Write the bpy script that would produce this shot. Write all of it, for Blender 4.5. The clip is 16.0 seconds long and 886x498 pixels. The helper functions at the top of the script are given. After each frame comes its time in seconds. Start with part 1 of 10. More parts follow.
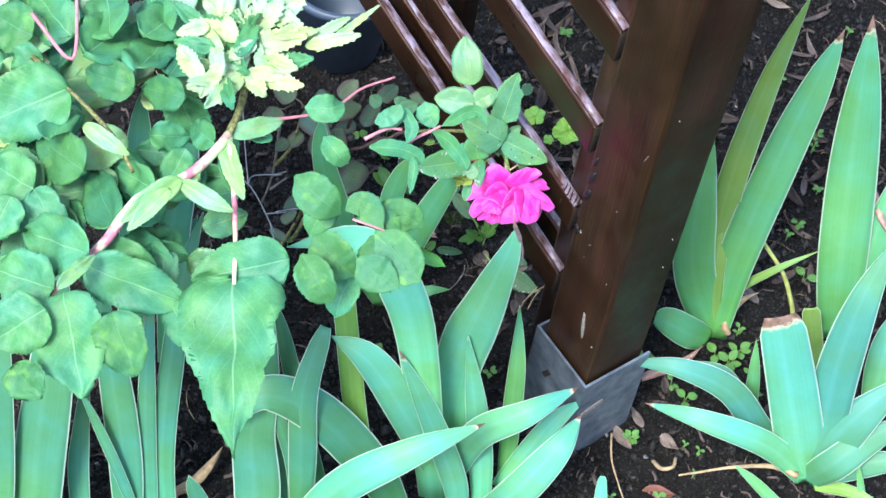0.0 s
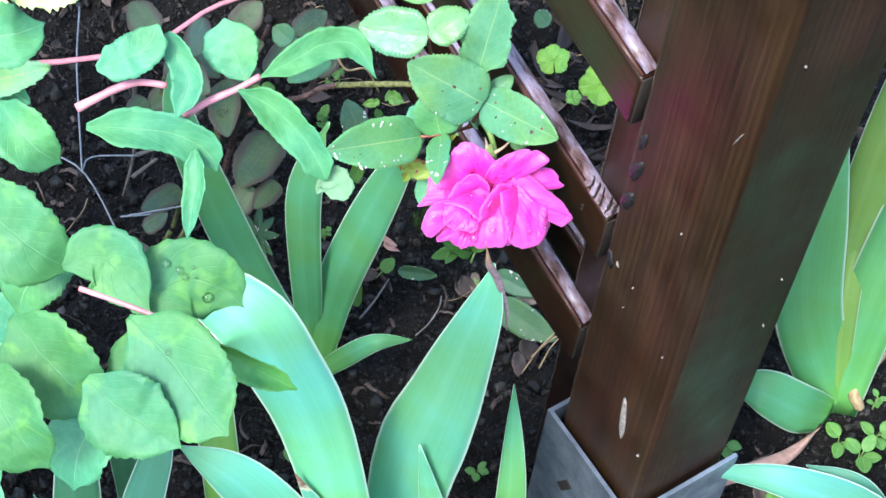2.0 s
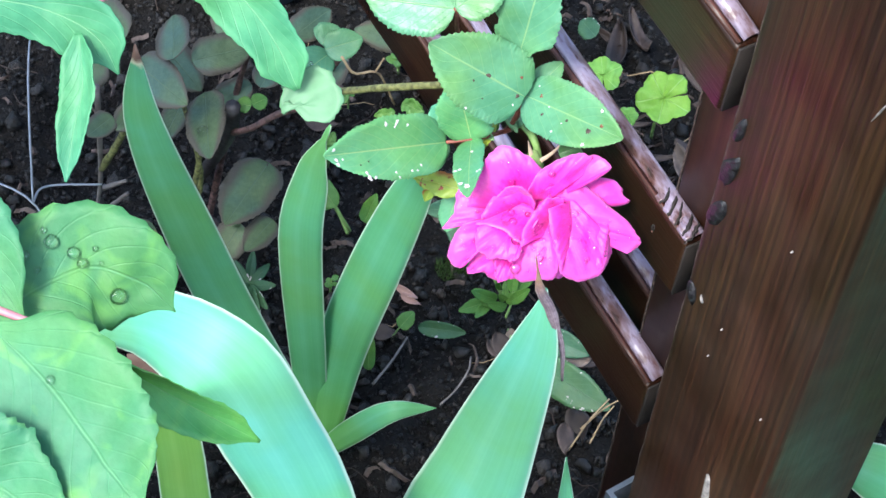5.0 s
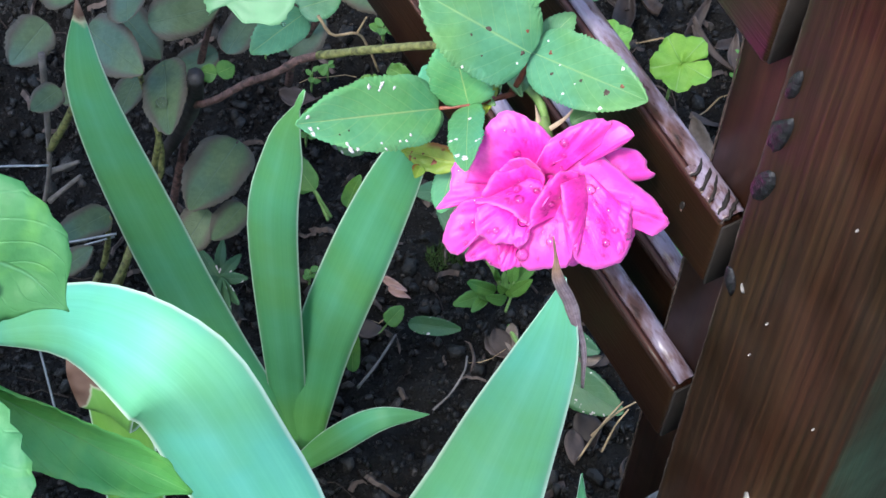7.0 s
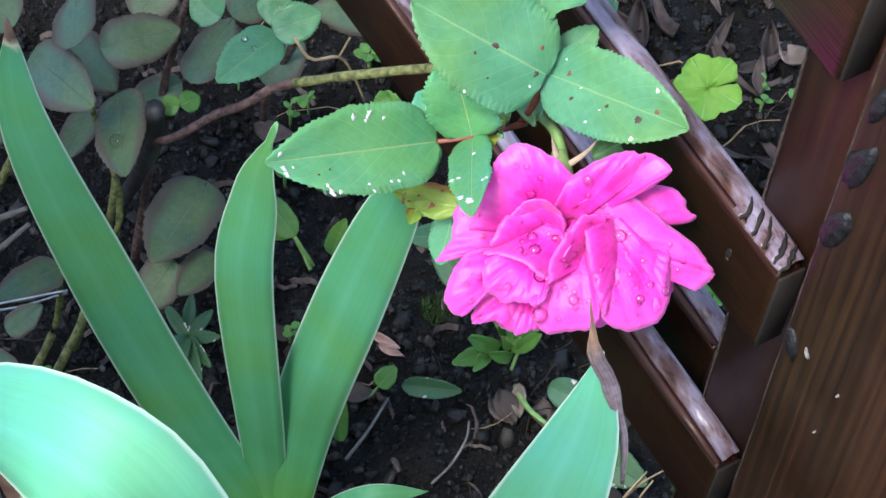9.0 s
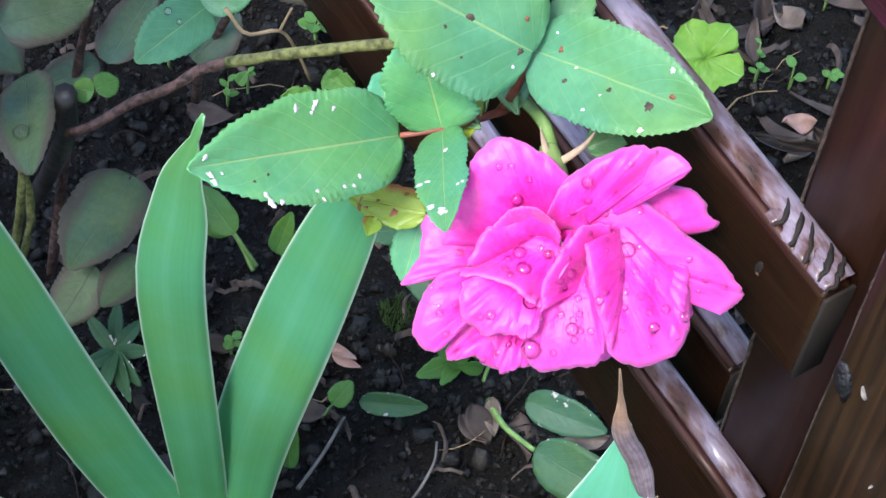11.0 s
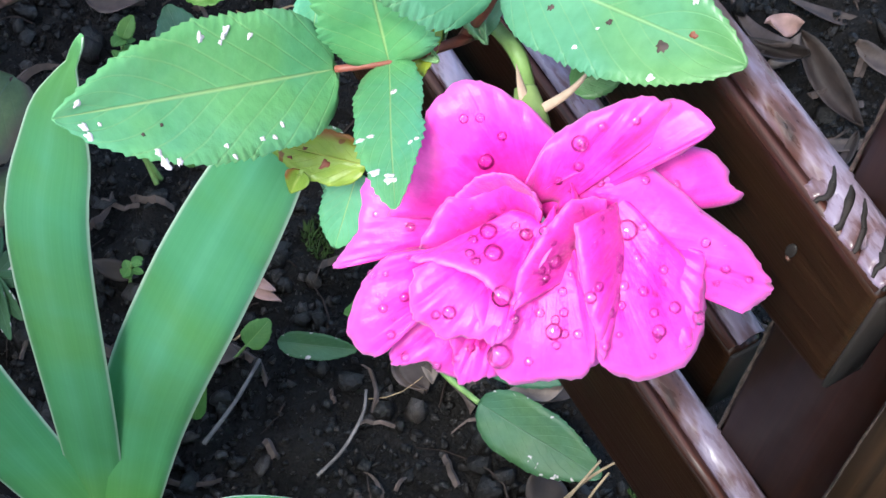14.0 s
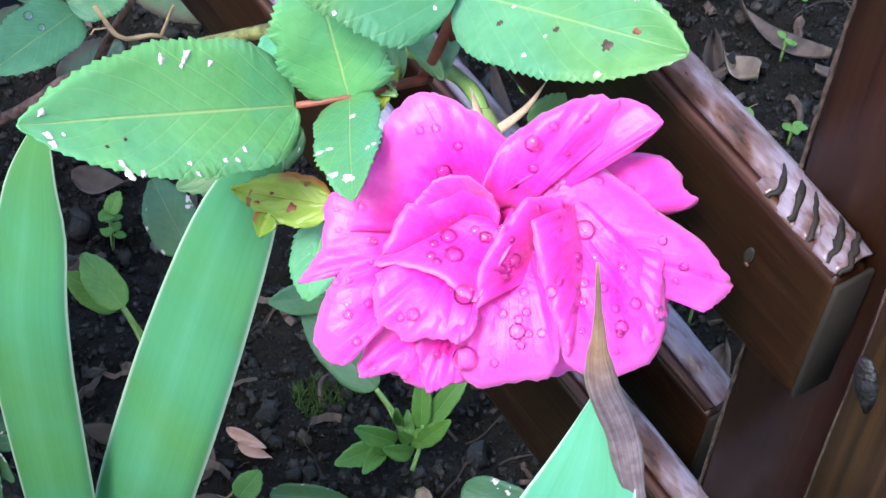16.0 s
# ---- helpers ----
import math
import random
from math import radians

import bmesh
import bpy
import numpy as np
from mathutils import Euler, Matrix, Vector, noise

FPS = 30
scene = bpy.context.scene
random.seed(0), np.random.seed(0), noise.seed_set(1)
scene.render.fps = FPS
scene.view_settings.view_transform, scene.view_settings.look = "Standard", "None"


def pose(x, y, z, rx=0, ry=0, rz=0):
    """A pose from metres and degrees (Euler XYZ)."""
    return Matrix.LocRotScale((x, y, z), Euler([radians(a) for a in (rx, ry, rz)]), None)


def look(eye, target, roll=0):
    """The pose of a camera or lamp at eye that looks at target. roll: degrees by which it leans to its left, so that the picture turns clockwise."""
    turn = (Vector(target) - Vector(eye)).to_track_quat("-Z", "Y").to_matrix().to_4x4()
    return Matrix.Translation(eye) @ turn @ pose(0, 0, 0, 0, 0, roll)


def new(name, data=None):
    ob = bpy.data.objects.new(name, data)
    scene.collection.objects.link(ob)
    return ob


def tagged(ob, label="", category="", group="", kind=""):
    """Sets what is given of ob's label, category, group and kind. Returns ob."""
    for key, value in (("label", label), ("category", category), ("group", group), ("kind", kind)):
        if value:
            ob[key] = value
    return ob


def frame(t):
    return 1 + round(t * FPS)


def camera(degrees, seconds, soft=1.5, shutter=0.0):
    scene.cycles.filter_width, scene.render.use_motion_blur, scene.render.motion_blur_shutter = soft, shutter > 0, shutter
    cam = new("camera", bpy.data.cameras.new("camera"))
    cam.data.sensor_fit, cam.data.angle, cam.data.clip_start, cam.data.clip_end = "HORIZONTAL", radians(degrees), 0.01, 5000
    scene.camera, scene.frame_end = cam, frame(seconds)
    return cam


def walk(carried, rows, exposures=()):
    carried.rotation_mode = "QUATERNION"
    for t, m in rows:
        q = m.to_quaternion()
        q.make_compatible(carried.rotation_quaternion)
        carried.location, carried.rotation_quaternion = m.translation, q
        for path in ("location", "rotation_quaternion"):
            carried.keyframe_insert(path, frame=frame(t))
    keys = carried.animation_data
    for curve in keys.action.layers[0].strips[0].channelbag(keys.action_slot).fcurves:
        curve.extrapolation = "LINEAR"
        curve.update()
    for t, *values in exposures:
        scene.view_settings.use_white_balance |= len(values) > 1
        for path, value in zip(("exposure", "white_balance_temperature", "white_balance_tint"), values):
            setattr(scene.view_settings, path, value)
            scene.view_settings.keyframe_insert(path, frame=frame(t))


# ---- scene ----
cam = camera(24.0, 16.0)
PATH = [
    (0.0, look((0.1849, -0.3741, 1.8257), (0.1805, -0.0986, 1.4085), 10.02)),
    (0.5, look((0.2053, -0.2318, 1.6349), (0.1977, 0.0432, 1.2173), 9.32)),
    (1.0, look((0.2109, -0.2022, 1.6036), (0.2029, 0.0720, 1.1856), 9.11)),
    (1.5, look((0.2133, -0.1105, 1.4946), (0.2051, 0.1592, 1.0737), 9.34)),
    (2.0, look((0.2358, 0.1160, 1.1910), (0.2179, 0.3789, 0.7660), 7.57)),
    (2.5, look((0.2399, 0.1793, 1.0903), (0.2187, 0.4446, 0.6670), 6.87)),
    (3.0, look((0.2410, 0.1752, 1.0842), (0.2228, 0.4449, 0.6636), 7.55)),
    (3.5, look((0.2362, 0.1774, 1.0595), (0.2232, 0.4534, 0.6428), 8.78)),
    (4.0, look((0.2360, 0.1819, 1.0230), (0.2208, 0.4585, 0.6067), 8.25)),
    (4.5, look((0.2362, 0.1946, 1.0035), (0.2137, 0.4738, 0.5893), 6.78)),
    (4.7, look((0.2321, 0.2026, 0.9940), (0.2047, 0.4838, 0.5815), 5.89)),
    (6.8, look((0.2201, 0.2814, 0.8928), (0.1961, 0.5591, 0.4777), 5.44)),
    (7.0, look((0.2193, 0.2815, 0.8782), (0.1955, 0.5618, 0.4648), 5.89)),
    (7.5, look((0.2198, 0.2999, 0.8534), (0.1981, 0.5817, 0.4409), 6.23)),
    (8.0, look((0.2165, 0.3105, 0.8273), (0.1956, 0.5983, 0.4190), 6.31)),
    (8.5, look((0.2148, 0.3253, 0.8001), (0.1926, 0.6167, 0.3943), 5.86)),
    (9.0, look((0.2091, 0.3517, 0.7861), (0.1866, 0.6393, 0.3777), 5.40)),
    (9.2, look((0.2097, 0.3689, 0.7828), (0.1884, 0.6518, 0.3711), 5.10)),
    (11.3, look((0.1966, 0.4359, 0.6911), (0.1916, 0.7171, 0.2777), 7.38)),
    (11.5, look((0.1955, 0.4446, 0.6857), (0.1940, 0.7232, 0.2705), 8.11)),
    (12.0, look((0.1939, 0.4566, 0.6761), (0.1967, 0.7305, 0.2578), 8.50)),
    (12.5, look((0.1920, 0.4651, 0.6574), (0.1972, 0.7361, 0.2373), 8.68)),
    (13.0, look((0.1875, 0.4838, 0.6450), (0.1947, 0.7527, 0.2235), 9.47)),
    (13.5, look((0.1880, 0.4955, 0.6356), (0.1967, 0.7621, 0.2127), 9.96)),
    (14.0, look((0.1890, 0.5047, 0.6234), (0.2034, 0.7599, 0.1937), 11.98)),
    (14.5, look((0.1912, 0.5163, 0.6159), (0.2065, 0.7693, 0.1850), 12.16)),
    (15.0, look((0.1952, 0.4921, 0.5972), (0.2049, 0.7671, 0.1797), 11.01)),
    (15.5, look((0.2029, 0.4680, 0.5871), (0.2041, 0.7719, 0.1900), 8.03)),
    (16.0, look((0.2051, 0.4581, 0.5999), (0.2066, 0.7728, 0.2114), 7.03)),
]
walk(cam, PATH, [(0.0, 1.60, 6130, 7), (0.5, 1.74, 6130, 7), (1.5, 1.88, 6130, 7), (3.5, 1.88, 6130, 7), (4.5, 1.87, 6130, 7), (7.0, 1.54, 6130, 7), (9.0, 1.50, 6130, 7),
                  (11.5, 1.66, 6130, 7), (14.5, 1.74, 6130, 7), (16.0, 1.85, 6130, 7)])

# ---- daylight: open shade under a bright, hazy sky ----
world = bpy.data.worlds.new("sky")
scene.world = world
world.use_nodes = True
wn = world.node_tree.nodes
sky = wn.new("ShaderNodeTexSky")
sky.sky_type = 'NISHITA'
sky.sun_disc = False
sky.sun_elevation = radians(57)
sky.sun_rotation = radians(208)
sky.air_density, sky.dust_density, sky.ozone_density = 1.0, 2.5, 1.0
world.node_tree.links.new(sky.outputs["Color"], wn["Background"].inputs["Color"])
wn["Background"].inputs["Strength"].default_value = 0.15
sun_data = bpy.data.lights.new("sun", 'SUN')
sun_data.energy = 1.7
sun_data.angle = radians(14)
sun_data.color = (1.0, 0.97, 0.92)
sun = new("sun", sun_data)
sun.matrix_world = look((-0.8, -1.2, 3.5), (0.2, 0.7, 0.2))


# ---- materials ----
def material(name):
    m = bpy.data.materials.new(name)
    m.use_nodes = True
    return m, m.node_tree.nodes, m.node_tree.links, m.node_tree.nodes["Principled BSDF"]


def ramp(nodes, stops):
    r = nodes.new("ShaderNodeValToRGB")
    e = r.color_ramp.elements
    while len(e) < len(stops):
        e.new(0.5)
    for k, (p, c) in enumerate(stops):
        e[k].position, e[k].color = p, (*c, 1)
    return r


def tex_noise(nodes, links, coord, scale, detail=4, rough=0.55, distort=0.0):
    n = nodes.new("ShaderNodeTexNoise")
    n.inputs["Scale"].default_value = scale
    n.inputs["Detail"].default_value = detail
    n.inputs["Roughness"].default_value = rough
    n.inputs["Distortion"].default_value = distort
    if coord is not None:
        links.new(coord, n.inputs["Vector"])
    return n


def mixed(nodes, links, fac, a, b, blend='MIX'):
    m = nodes.new("ShaderNodeMix")
    m.data_type, m.blend_type = 'RGBA', blend
    for sock, v in ((m.inputs[0], fac), (m.inputs[6], a), (m.inputs[7], b)):
        if isinstance(v, bpy.types.NodeSocket):
            links.new(v, sock)
        elif isinstance(v, (int, float)):
            sock.default_value = v
        else:
            sock.default_value = (*v, 1)
    return m.outputs[2]


def maths(nodes, links, op, a, b=0.0, clamp=False):
    m = nodes.new("ShaderNodeMath")
    m.operation, m.use_clamp = op, clamp
    for k, v in enumerate((a, b)):
        if isinstance(v, bpy.types.NodeSocket):
            links.new(v, m.inputs[k])
        else:
            m.inputs[k].default_value = v
    return m.outputs[0]


def relief(nodes, links, height, strength, distance, bsdf):
    b = nodes.new("ShaderNodeBump")
    b.inputs["Strength"].default_value = strength
    b.inputs["Distance"].default_value = distance
    links.new(height, b.inputs["Height"])
    links.new(b.outputs["Normal"], bsdf.inputs["Normal"])


def scaled(nodes, links, coord, s):
    m = nodes.new("ShaderNodeMapping")
    m.inputs["Scale"].default_value = s
    links.new(coord, m.inputs["Vector"])
    return m.outputs["Vector"]


def leaf_light(nodes, links, bsdf, colour, amount):
    """Lets some daylight pass through a thin blade."""
    t = nodes.new("ShaderNodeBsdfTranslucent")
    links.new(colour, t.inputs["Color"])
    mx = nodes.new("ShaderNodeMixShader")
    mx.inputs[0].default_value = amount
    links.new(bsdf.outputs[0], mx.inputs[1])
    links.new(t.outputs[0], mx.inputs[2])
    links.new(mx.outputs[0], nodes["Material Output"].inputs["Surface"])


def wood_material(name, dark, mid, light, rough=0.42, grain=1.0, streak_axis='Z'):
    m, n, l, b = material(name)
    tc = n.new("ShaderNodeTexCoord").outputs["Object"]
    long = (1, 1, 0.018) if streak_axis == 'Z' else (0.045, 1, 1)
    v = scaled(n, l, tc, long)
    rings = n.new("ShaderNodeTexWave")
    rings.wave_type, rings.bands_direction = 'BANDS', 'DIAGONAL' if streak_axis == 'Z' else 'Y'
    rings.inputs["Scale"].default_value = 150 * grain
    rings.inputs["Distortion"].default_value = 5.5
    rings.inputs["Detail"].default_value = 3
    rings.inputs["Detail Scale"].default_value = 1.2
    l.new(v, rings.inputs["Vector"])
    fine = tex_noise(n, l, v, 900, 3)
    blotch = tex_noise(n, l, tc, 16, 4)
    broad = tex_noise(n, l, scaled(n, l, tc, (1, 1, 0.12) if streak_axis == 'Z' else (0.12, 1, 1)), 38, 3)
    f = maths(n, l, 'ADD', maths(n, l, 'MULTIPLY', rings.outputs["Fac"], 0.13), maths(n, l, 'MULTIPLY', fine.outputs["Fac"], 0.40))
    f = maths(n, l, 'ADD', f, maths(n, l, 'MULTIPLY', broad.outputs["Fac"], 0.47))
    c = ramp(n, [(0.34, dark), (0.52, mid), (0.72, light)])
    l.new(f, c.inputs[0])
    stain = ramp(n, [(0.3, (0.45, 0.42, 0.42)), (0.7, (1, 1, 1))])
    l.new(blotch.outputs["Fac"], stain.inputs[0])
    col = mixed(n, l, 0.8, c.outputs[0], stain.outputs[0], 'MULTIPLY')
    tone = tex_noise(n, l, scaled(n, l, tc, (1, 1, 0.22) if streak_axis == 'Z' else (0.22, 1, 1)), 26, 3)
    hue = ramp(n, [(0.36, (1.22, 0.86, 0.90)), (0.5, (1.0, 1.0, 1.0)), (0.64, (1.05, 1.14, 0.80))])
    l.new(tone.outputs["Fac"], hue.inputs[0])
    col = mixed(n, l, 0.85, col, hue.outputs[0], 'MULTIPLY')
    l.new(col, b.inputs["Base Color"])
    rr = ramp(n, [(0.3, (rough * 0.7,) * 3), (0.7, (min(1, rough * 1.5),) * 3)])
    l.new(blotch.outputs["Fac"], rr.inputs[0])
    l.new(rr.outputs[0], b.inputs["Roughness"])
    relief(n, l, f, 0.55, 0.0007, b)
    b.inputs["Specular IOR Level"].default_value = 0.32
    return m


WOOD = wood_material("stained_wood", (0.0135, 0.0066, 0.0034), (0.0300, 0.0140, 0.0063), (0.060, 0.0280, 0.0115), 0.46)
WOOD_RED = wood_material("stained_batten_wood", (0.024, 0.0090, 0.0050), (0.058, 0.021, 0.011), (0.105, 0.042, 0.019), 0.38)
WOOD_WORN = wood_material("worn_rail_edge", (0.030, 0.013, 0.009), (0.085, 0.038, 0.026), (0.19, 0.105, 0.085), 0.4, 1.0, 'X')
WOOD_RAIL = wood_material("stained_rail_wood", (0.011, 0.0050, 0.0030), (0.027, 0.0115, 0.0062), (0.056, 0.024, 0.012), 0.30, 1.0, 'X')


def rail_top_material():
    """Weathered upper side of a rail: flaking varnish over red-brown wood, wet and glossy, the sky's violet sheen put
    into its colour.
    """
    m, n, l, b = material("weathered_varnish_sheen")
    tc = n.new("ShaderNodeTexCoord").outputs["Object"]
    v = scaled(n, l, tc, (0.30, 1, 1))
    big = tex_noise(n, l, v, 64, 4, 0.55, 1.0)
    fine = tex_noise(n, l, v, 420, 3)
    f = maths(n, l, 'ADD', maths(n, l, 'MULTIPLY', big.outputs["Fac"], 0.8), maths(n, l, 'MULTIPLY', fine.outputs["Fac"], 0.2))
    # the upper stops paint the sky's violet sheen on the varnish
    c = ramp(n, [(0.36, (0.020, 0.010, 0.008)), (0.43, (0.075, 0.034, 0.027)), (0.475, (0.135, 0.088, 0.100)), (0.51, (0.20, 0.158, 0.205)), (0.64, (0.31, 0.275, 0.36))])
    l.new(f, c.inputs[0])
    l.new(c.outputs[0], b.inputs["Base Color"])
    rr = ramp(n, [(0.3, (0.22,) * 3), (0.7, (0.42,) * 3)])
    l.new(fine.outputs["Fac"], rr.inputs[0])
    l.new(rr.outputs[0], b.inputs["Roughness"])
    relief(n, l, f, 1.0, 0.0022, b)
    return m


RAIL_TOP = rail_top_material()


def soil_material():
    m, n, l, b = material("damp_soil")
    tc = n.new("ShaderNodeTexCoord").outputs["Object"]
    big = tex_noise(n, l, tc, 9, 6, 0.6)
    mid = tex_noise(n, l, tc, 70, 6, 0.65)
    fine = tex_noise(n, l, tc, 480, 4, 0.7)
    c = ramp(n, [(0.30, (0.003, 0.0026, 0.0023)), (0.50, (0.009, 0.0078, 0.007)), (0.66, (0.026, 0.022, 0.020)), (0.82, (0.075, 0.064, 0.058))])
    f = maths(n, l, 'ADD', maths(n, l, 'MULTIPLY', mid.outputs["Fac"], 0.6), maths(n, l, 'MULTIPLY', fine.outputs["Fac"], 0.4))
    l.new(f, c.inputs[0])
    damp = ramp(n, [(0.35, (0.6, 0.57, 0.55)), (0.65, (1.1, 1.08, 1.05))])
    l.new(big.outputs["Fac"], damp.inputs[0])
    l.new(mixed(n, l, 1.0, c.outputs[0], damp.outputs[0], 'MULTIPLY'), b.inputs["Base Color"])
    rr = ramp(n, [(0.4, (0.55,) * 3), (0.6, (0.95,) * 3)])
    l.new(mid.outputs["Fac"], rr.inputs[0])
    l.new(rr.outputs[0], b.inputs["Roughness"])
    b.inputs["Specular IOR Level"].default_value = 0.3
    relief(n, l, f, 1.0, 0.012, b)
    return m


SOIL = soil_material()


def steel_material():
    m, n, l, b = material("galvanised_steel")
    tc = n.new("ShaderNodeTexCoord").outputs["Object"]
    a = tex_noise(n, l, tc, 60, 5)
    s = tex_noise(n, l, tc, 600, 2)
    c = ramp(n, [(0.3, (0.12, 0.15, 0.19)), (0.7, (0.30, 0.35, 0.42))])
    l.new(a.outputs["Fac"], c.inputs[0])
    l.new(c.outputs[0], b.inputs["Base Color"])
    b.inputs["Metallic"].default_value = 0.75
    rr = ramp(n, [(0.3, (0.42,) * 3), (0.7, (0.65,) * 3)])
    l.new(s.outputs["Fac"], rr.inputs[0])
    l.new(rr.outputs[0], b.inputs["Roughness"])
    relief(n, l, a.outputs["Fac"], 0.2, 0.001, b)
    return m


STEEL = steel_material()


def blade_material(name, deep, pale, tip=0.0, edge=0.0):
    """Iris blade: fine long ribs, pale margin, waxy bloom; tip: share of the length that has withered."""
    m, n, l, b = material(name)
    uv = n.new("ShaderNodeUVMap").outputs[0]
    sep = n.new("ShaderNodeSeparateXYZ")
    l.new(uv, sep.inputs[0])
    obj = n.new("ShaderNodeTexCoord").outputs["Object"]
    ribs = tex_noise(n, l, scaled(n, l, uv, (28, 0.6, 1)), 1.0, 3, 0.6)
    blot = tex_noise(n, l, obj, 28, 4)
    f = maths(n, l, 'ADD', maths(n, l, 'MULTIPLY', ribs.outputs["Fac"], 0.34), maths(n, l, 'MULTIPLY', blot.outputs["Fac"], 0.66))
    c = ramp(n, [(0.18, deep), (0.80, pale)])
    l.new(f, c.inputs[0])
    lower = ramp(n, [(0.0, (1.25, 1.25, 0.85)), (0.35, (1, 1, 1))])
    l.new(sep.outputs[1], lower.inputs[0])
    hue = tex_noise(n, l, obj, 14, 3)
    hr = ramp(n, [(0.38, (1.22, 1.02, 0.72)), (0.62, (0.88, 0.98, 1.14))])
    l.new(hue.outputs["Fac"], hr.inputs[0])
    col = mixed(n, l, 1.0, mixed(n, l, 0.8, c.outputs[0], hr.outputs[0], 'MULTIPLY'), lower.outputs[0], 'MULTIPLY')
    band = tex_noise(n, l, scaled(n, l, uv, (3.6, 0.45, 1)), 1.0, 2, 0.45)
    br = ramp(n, [(0.36, (0.84, 0.90, 0.78)), (0.62, (1.10, 1.06, 1.14))])
    l.new(band.outputs["Fac"], br.inputs[0])
    col = mixed(n, l, 0.7, col, br.outputs[0], 'MULTIPLY')
    off = maths(n, l, 'ABSOLUTE', maths(n, l, 'SUBTRACT', sep.outputs[0], 0.5))
    rim = ramp(n, [(0.462, (0, 0, 0)), (0.49, (1, 1, 1))])
    l.new(off, rim.inputs[0])
    col = mixed(n, l, maths(n, l, 'MULTIPLY', rim.outputs[0], 0.8), col, (0.70, 0.84, 0.70))
    if edge or tip:
        wob = tex_noise(n, l, obj, 90, 4)
        spot = tex_noise(n, l, obj, 60, 2)
        k = maths(n, l, 'ADD', maths(n, l, 'ADD', sep.outputs[1], maths(n, l, 'MULTIPLY', maths(n, l, 'SUBTRACT', wob.outputs["Fac"], 0.5), 0.10)),
                  maths(n, l, 'MULTIPLY', off, edge))
        yellow = ramp(n, [(1 - tip - 0.014, (0, 0, 0)), (1 - tip, (1, 1, 1))])
        brown = ramp(n, [(1 - tip, (0, 0, 0)), (1 - tip + 0.015, (1, 1, 1))])
        l.new(k, yellow.inputs[0])
        l.new(k, brown.inputs[0])
        dry = ramp(n, [(0.35, (0.09, 0.045, 0.03)), (0.65, (0.30, 0.19, 0.15))])
        l.new(spot.outputs["Fac"], dry.inputs[0])
        col = mixed(n, l, yellow.outputs[0], col, (0.58, 0.58, 0.40))
        col = mixed(n, l, brown.outputs[0], col, dry.outputs[0])
    l.new(col, b.inputs["Base Color"])
    b.inputs["Roughness"].default_value = 0.5
    b.inputs["Specular IOR Level"].default_value = 0.35
    relief(n, l, ribs.outputs["Fac"], 0.18, 0.0007, b)
    leaf_light(n, l, b, col, 0.22)
    return m


BLADE = blade_material("iris_blade", (0.085, 0.30, 0.125), (0.165, 0.48, 0.225))
BLADE_TIP = blade_material("iris_blade_dry_tip", (0.080, 0.30, 0.135), (0.155, 0.47, 0.245), 0.05, 0.0)
BLADE_EDGE = blade_material("iris_blade_withered_edge", (0.15, 0.36, 0.06), (0.26, 0.52, 0.12), 0.13, 0.30)
BLADE_BLUE = blade_material("iris_blade_bloom", (0.10, 0.375, 0.235), (0.19, 0.56, 0.38))
BLADE_BLUE_TIP = blade_material("iris_blade_bloom_dry_tip", (0.085, 0.33, 0.22), (0.17, 0.52, 0.37), 0.045, 0.0)
# darkened blade copy: the shade under the rose leaves is put into its colour
BLADE_SHADED = blade_material("iris_blade_shaded", (0.050, 0.205, 0.120), (0.105, 0.335, 0.215))
# darker and slightly bluer than the bloom blades, for one fan
BLADE_TEAL = blade_material("iris_blade_teal", (0.060, 0.235, 0.165), (0.118, 0.365, 0.275))
BLADE_YELLOW = blade_material("iris_blade_fresh", (0.13, 0.28, 0.07), (0.26, 0.46, 0.15))


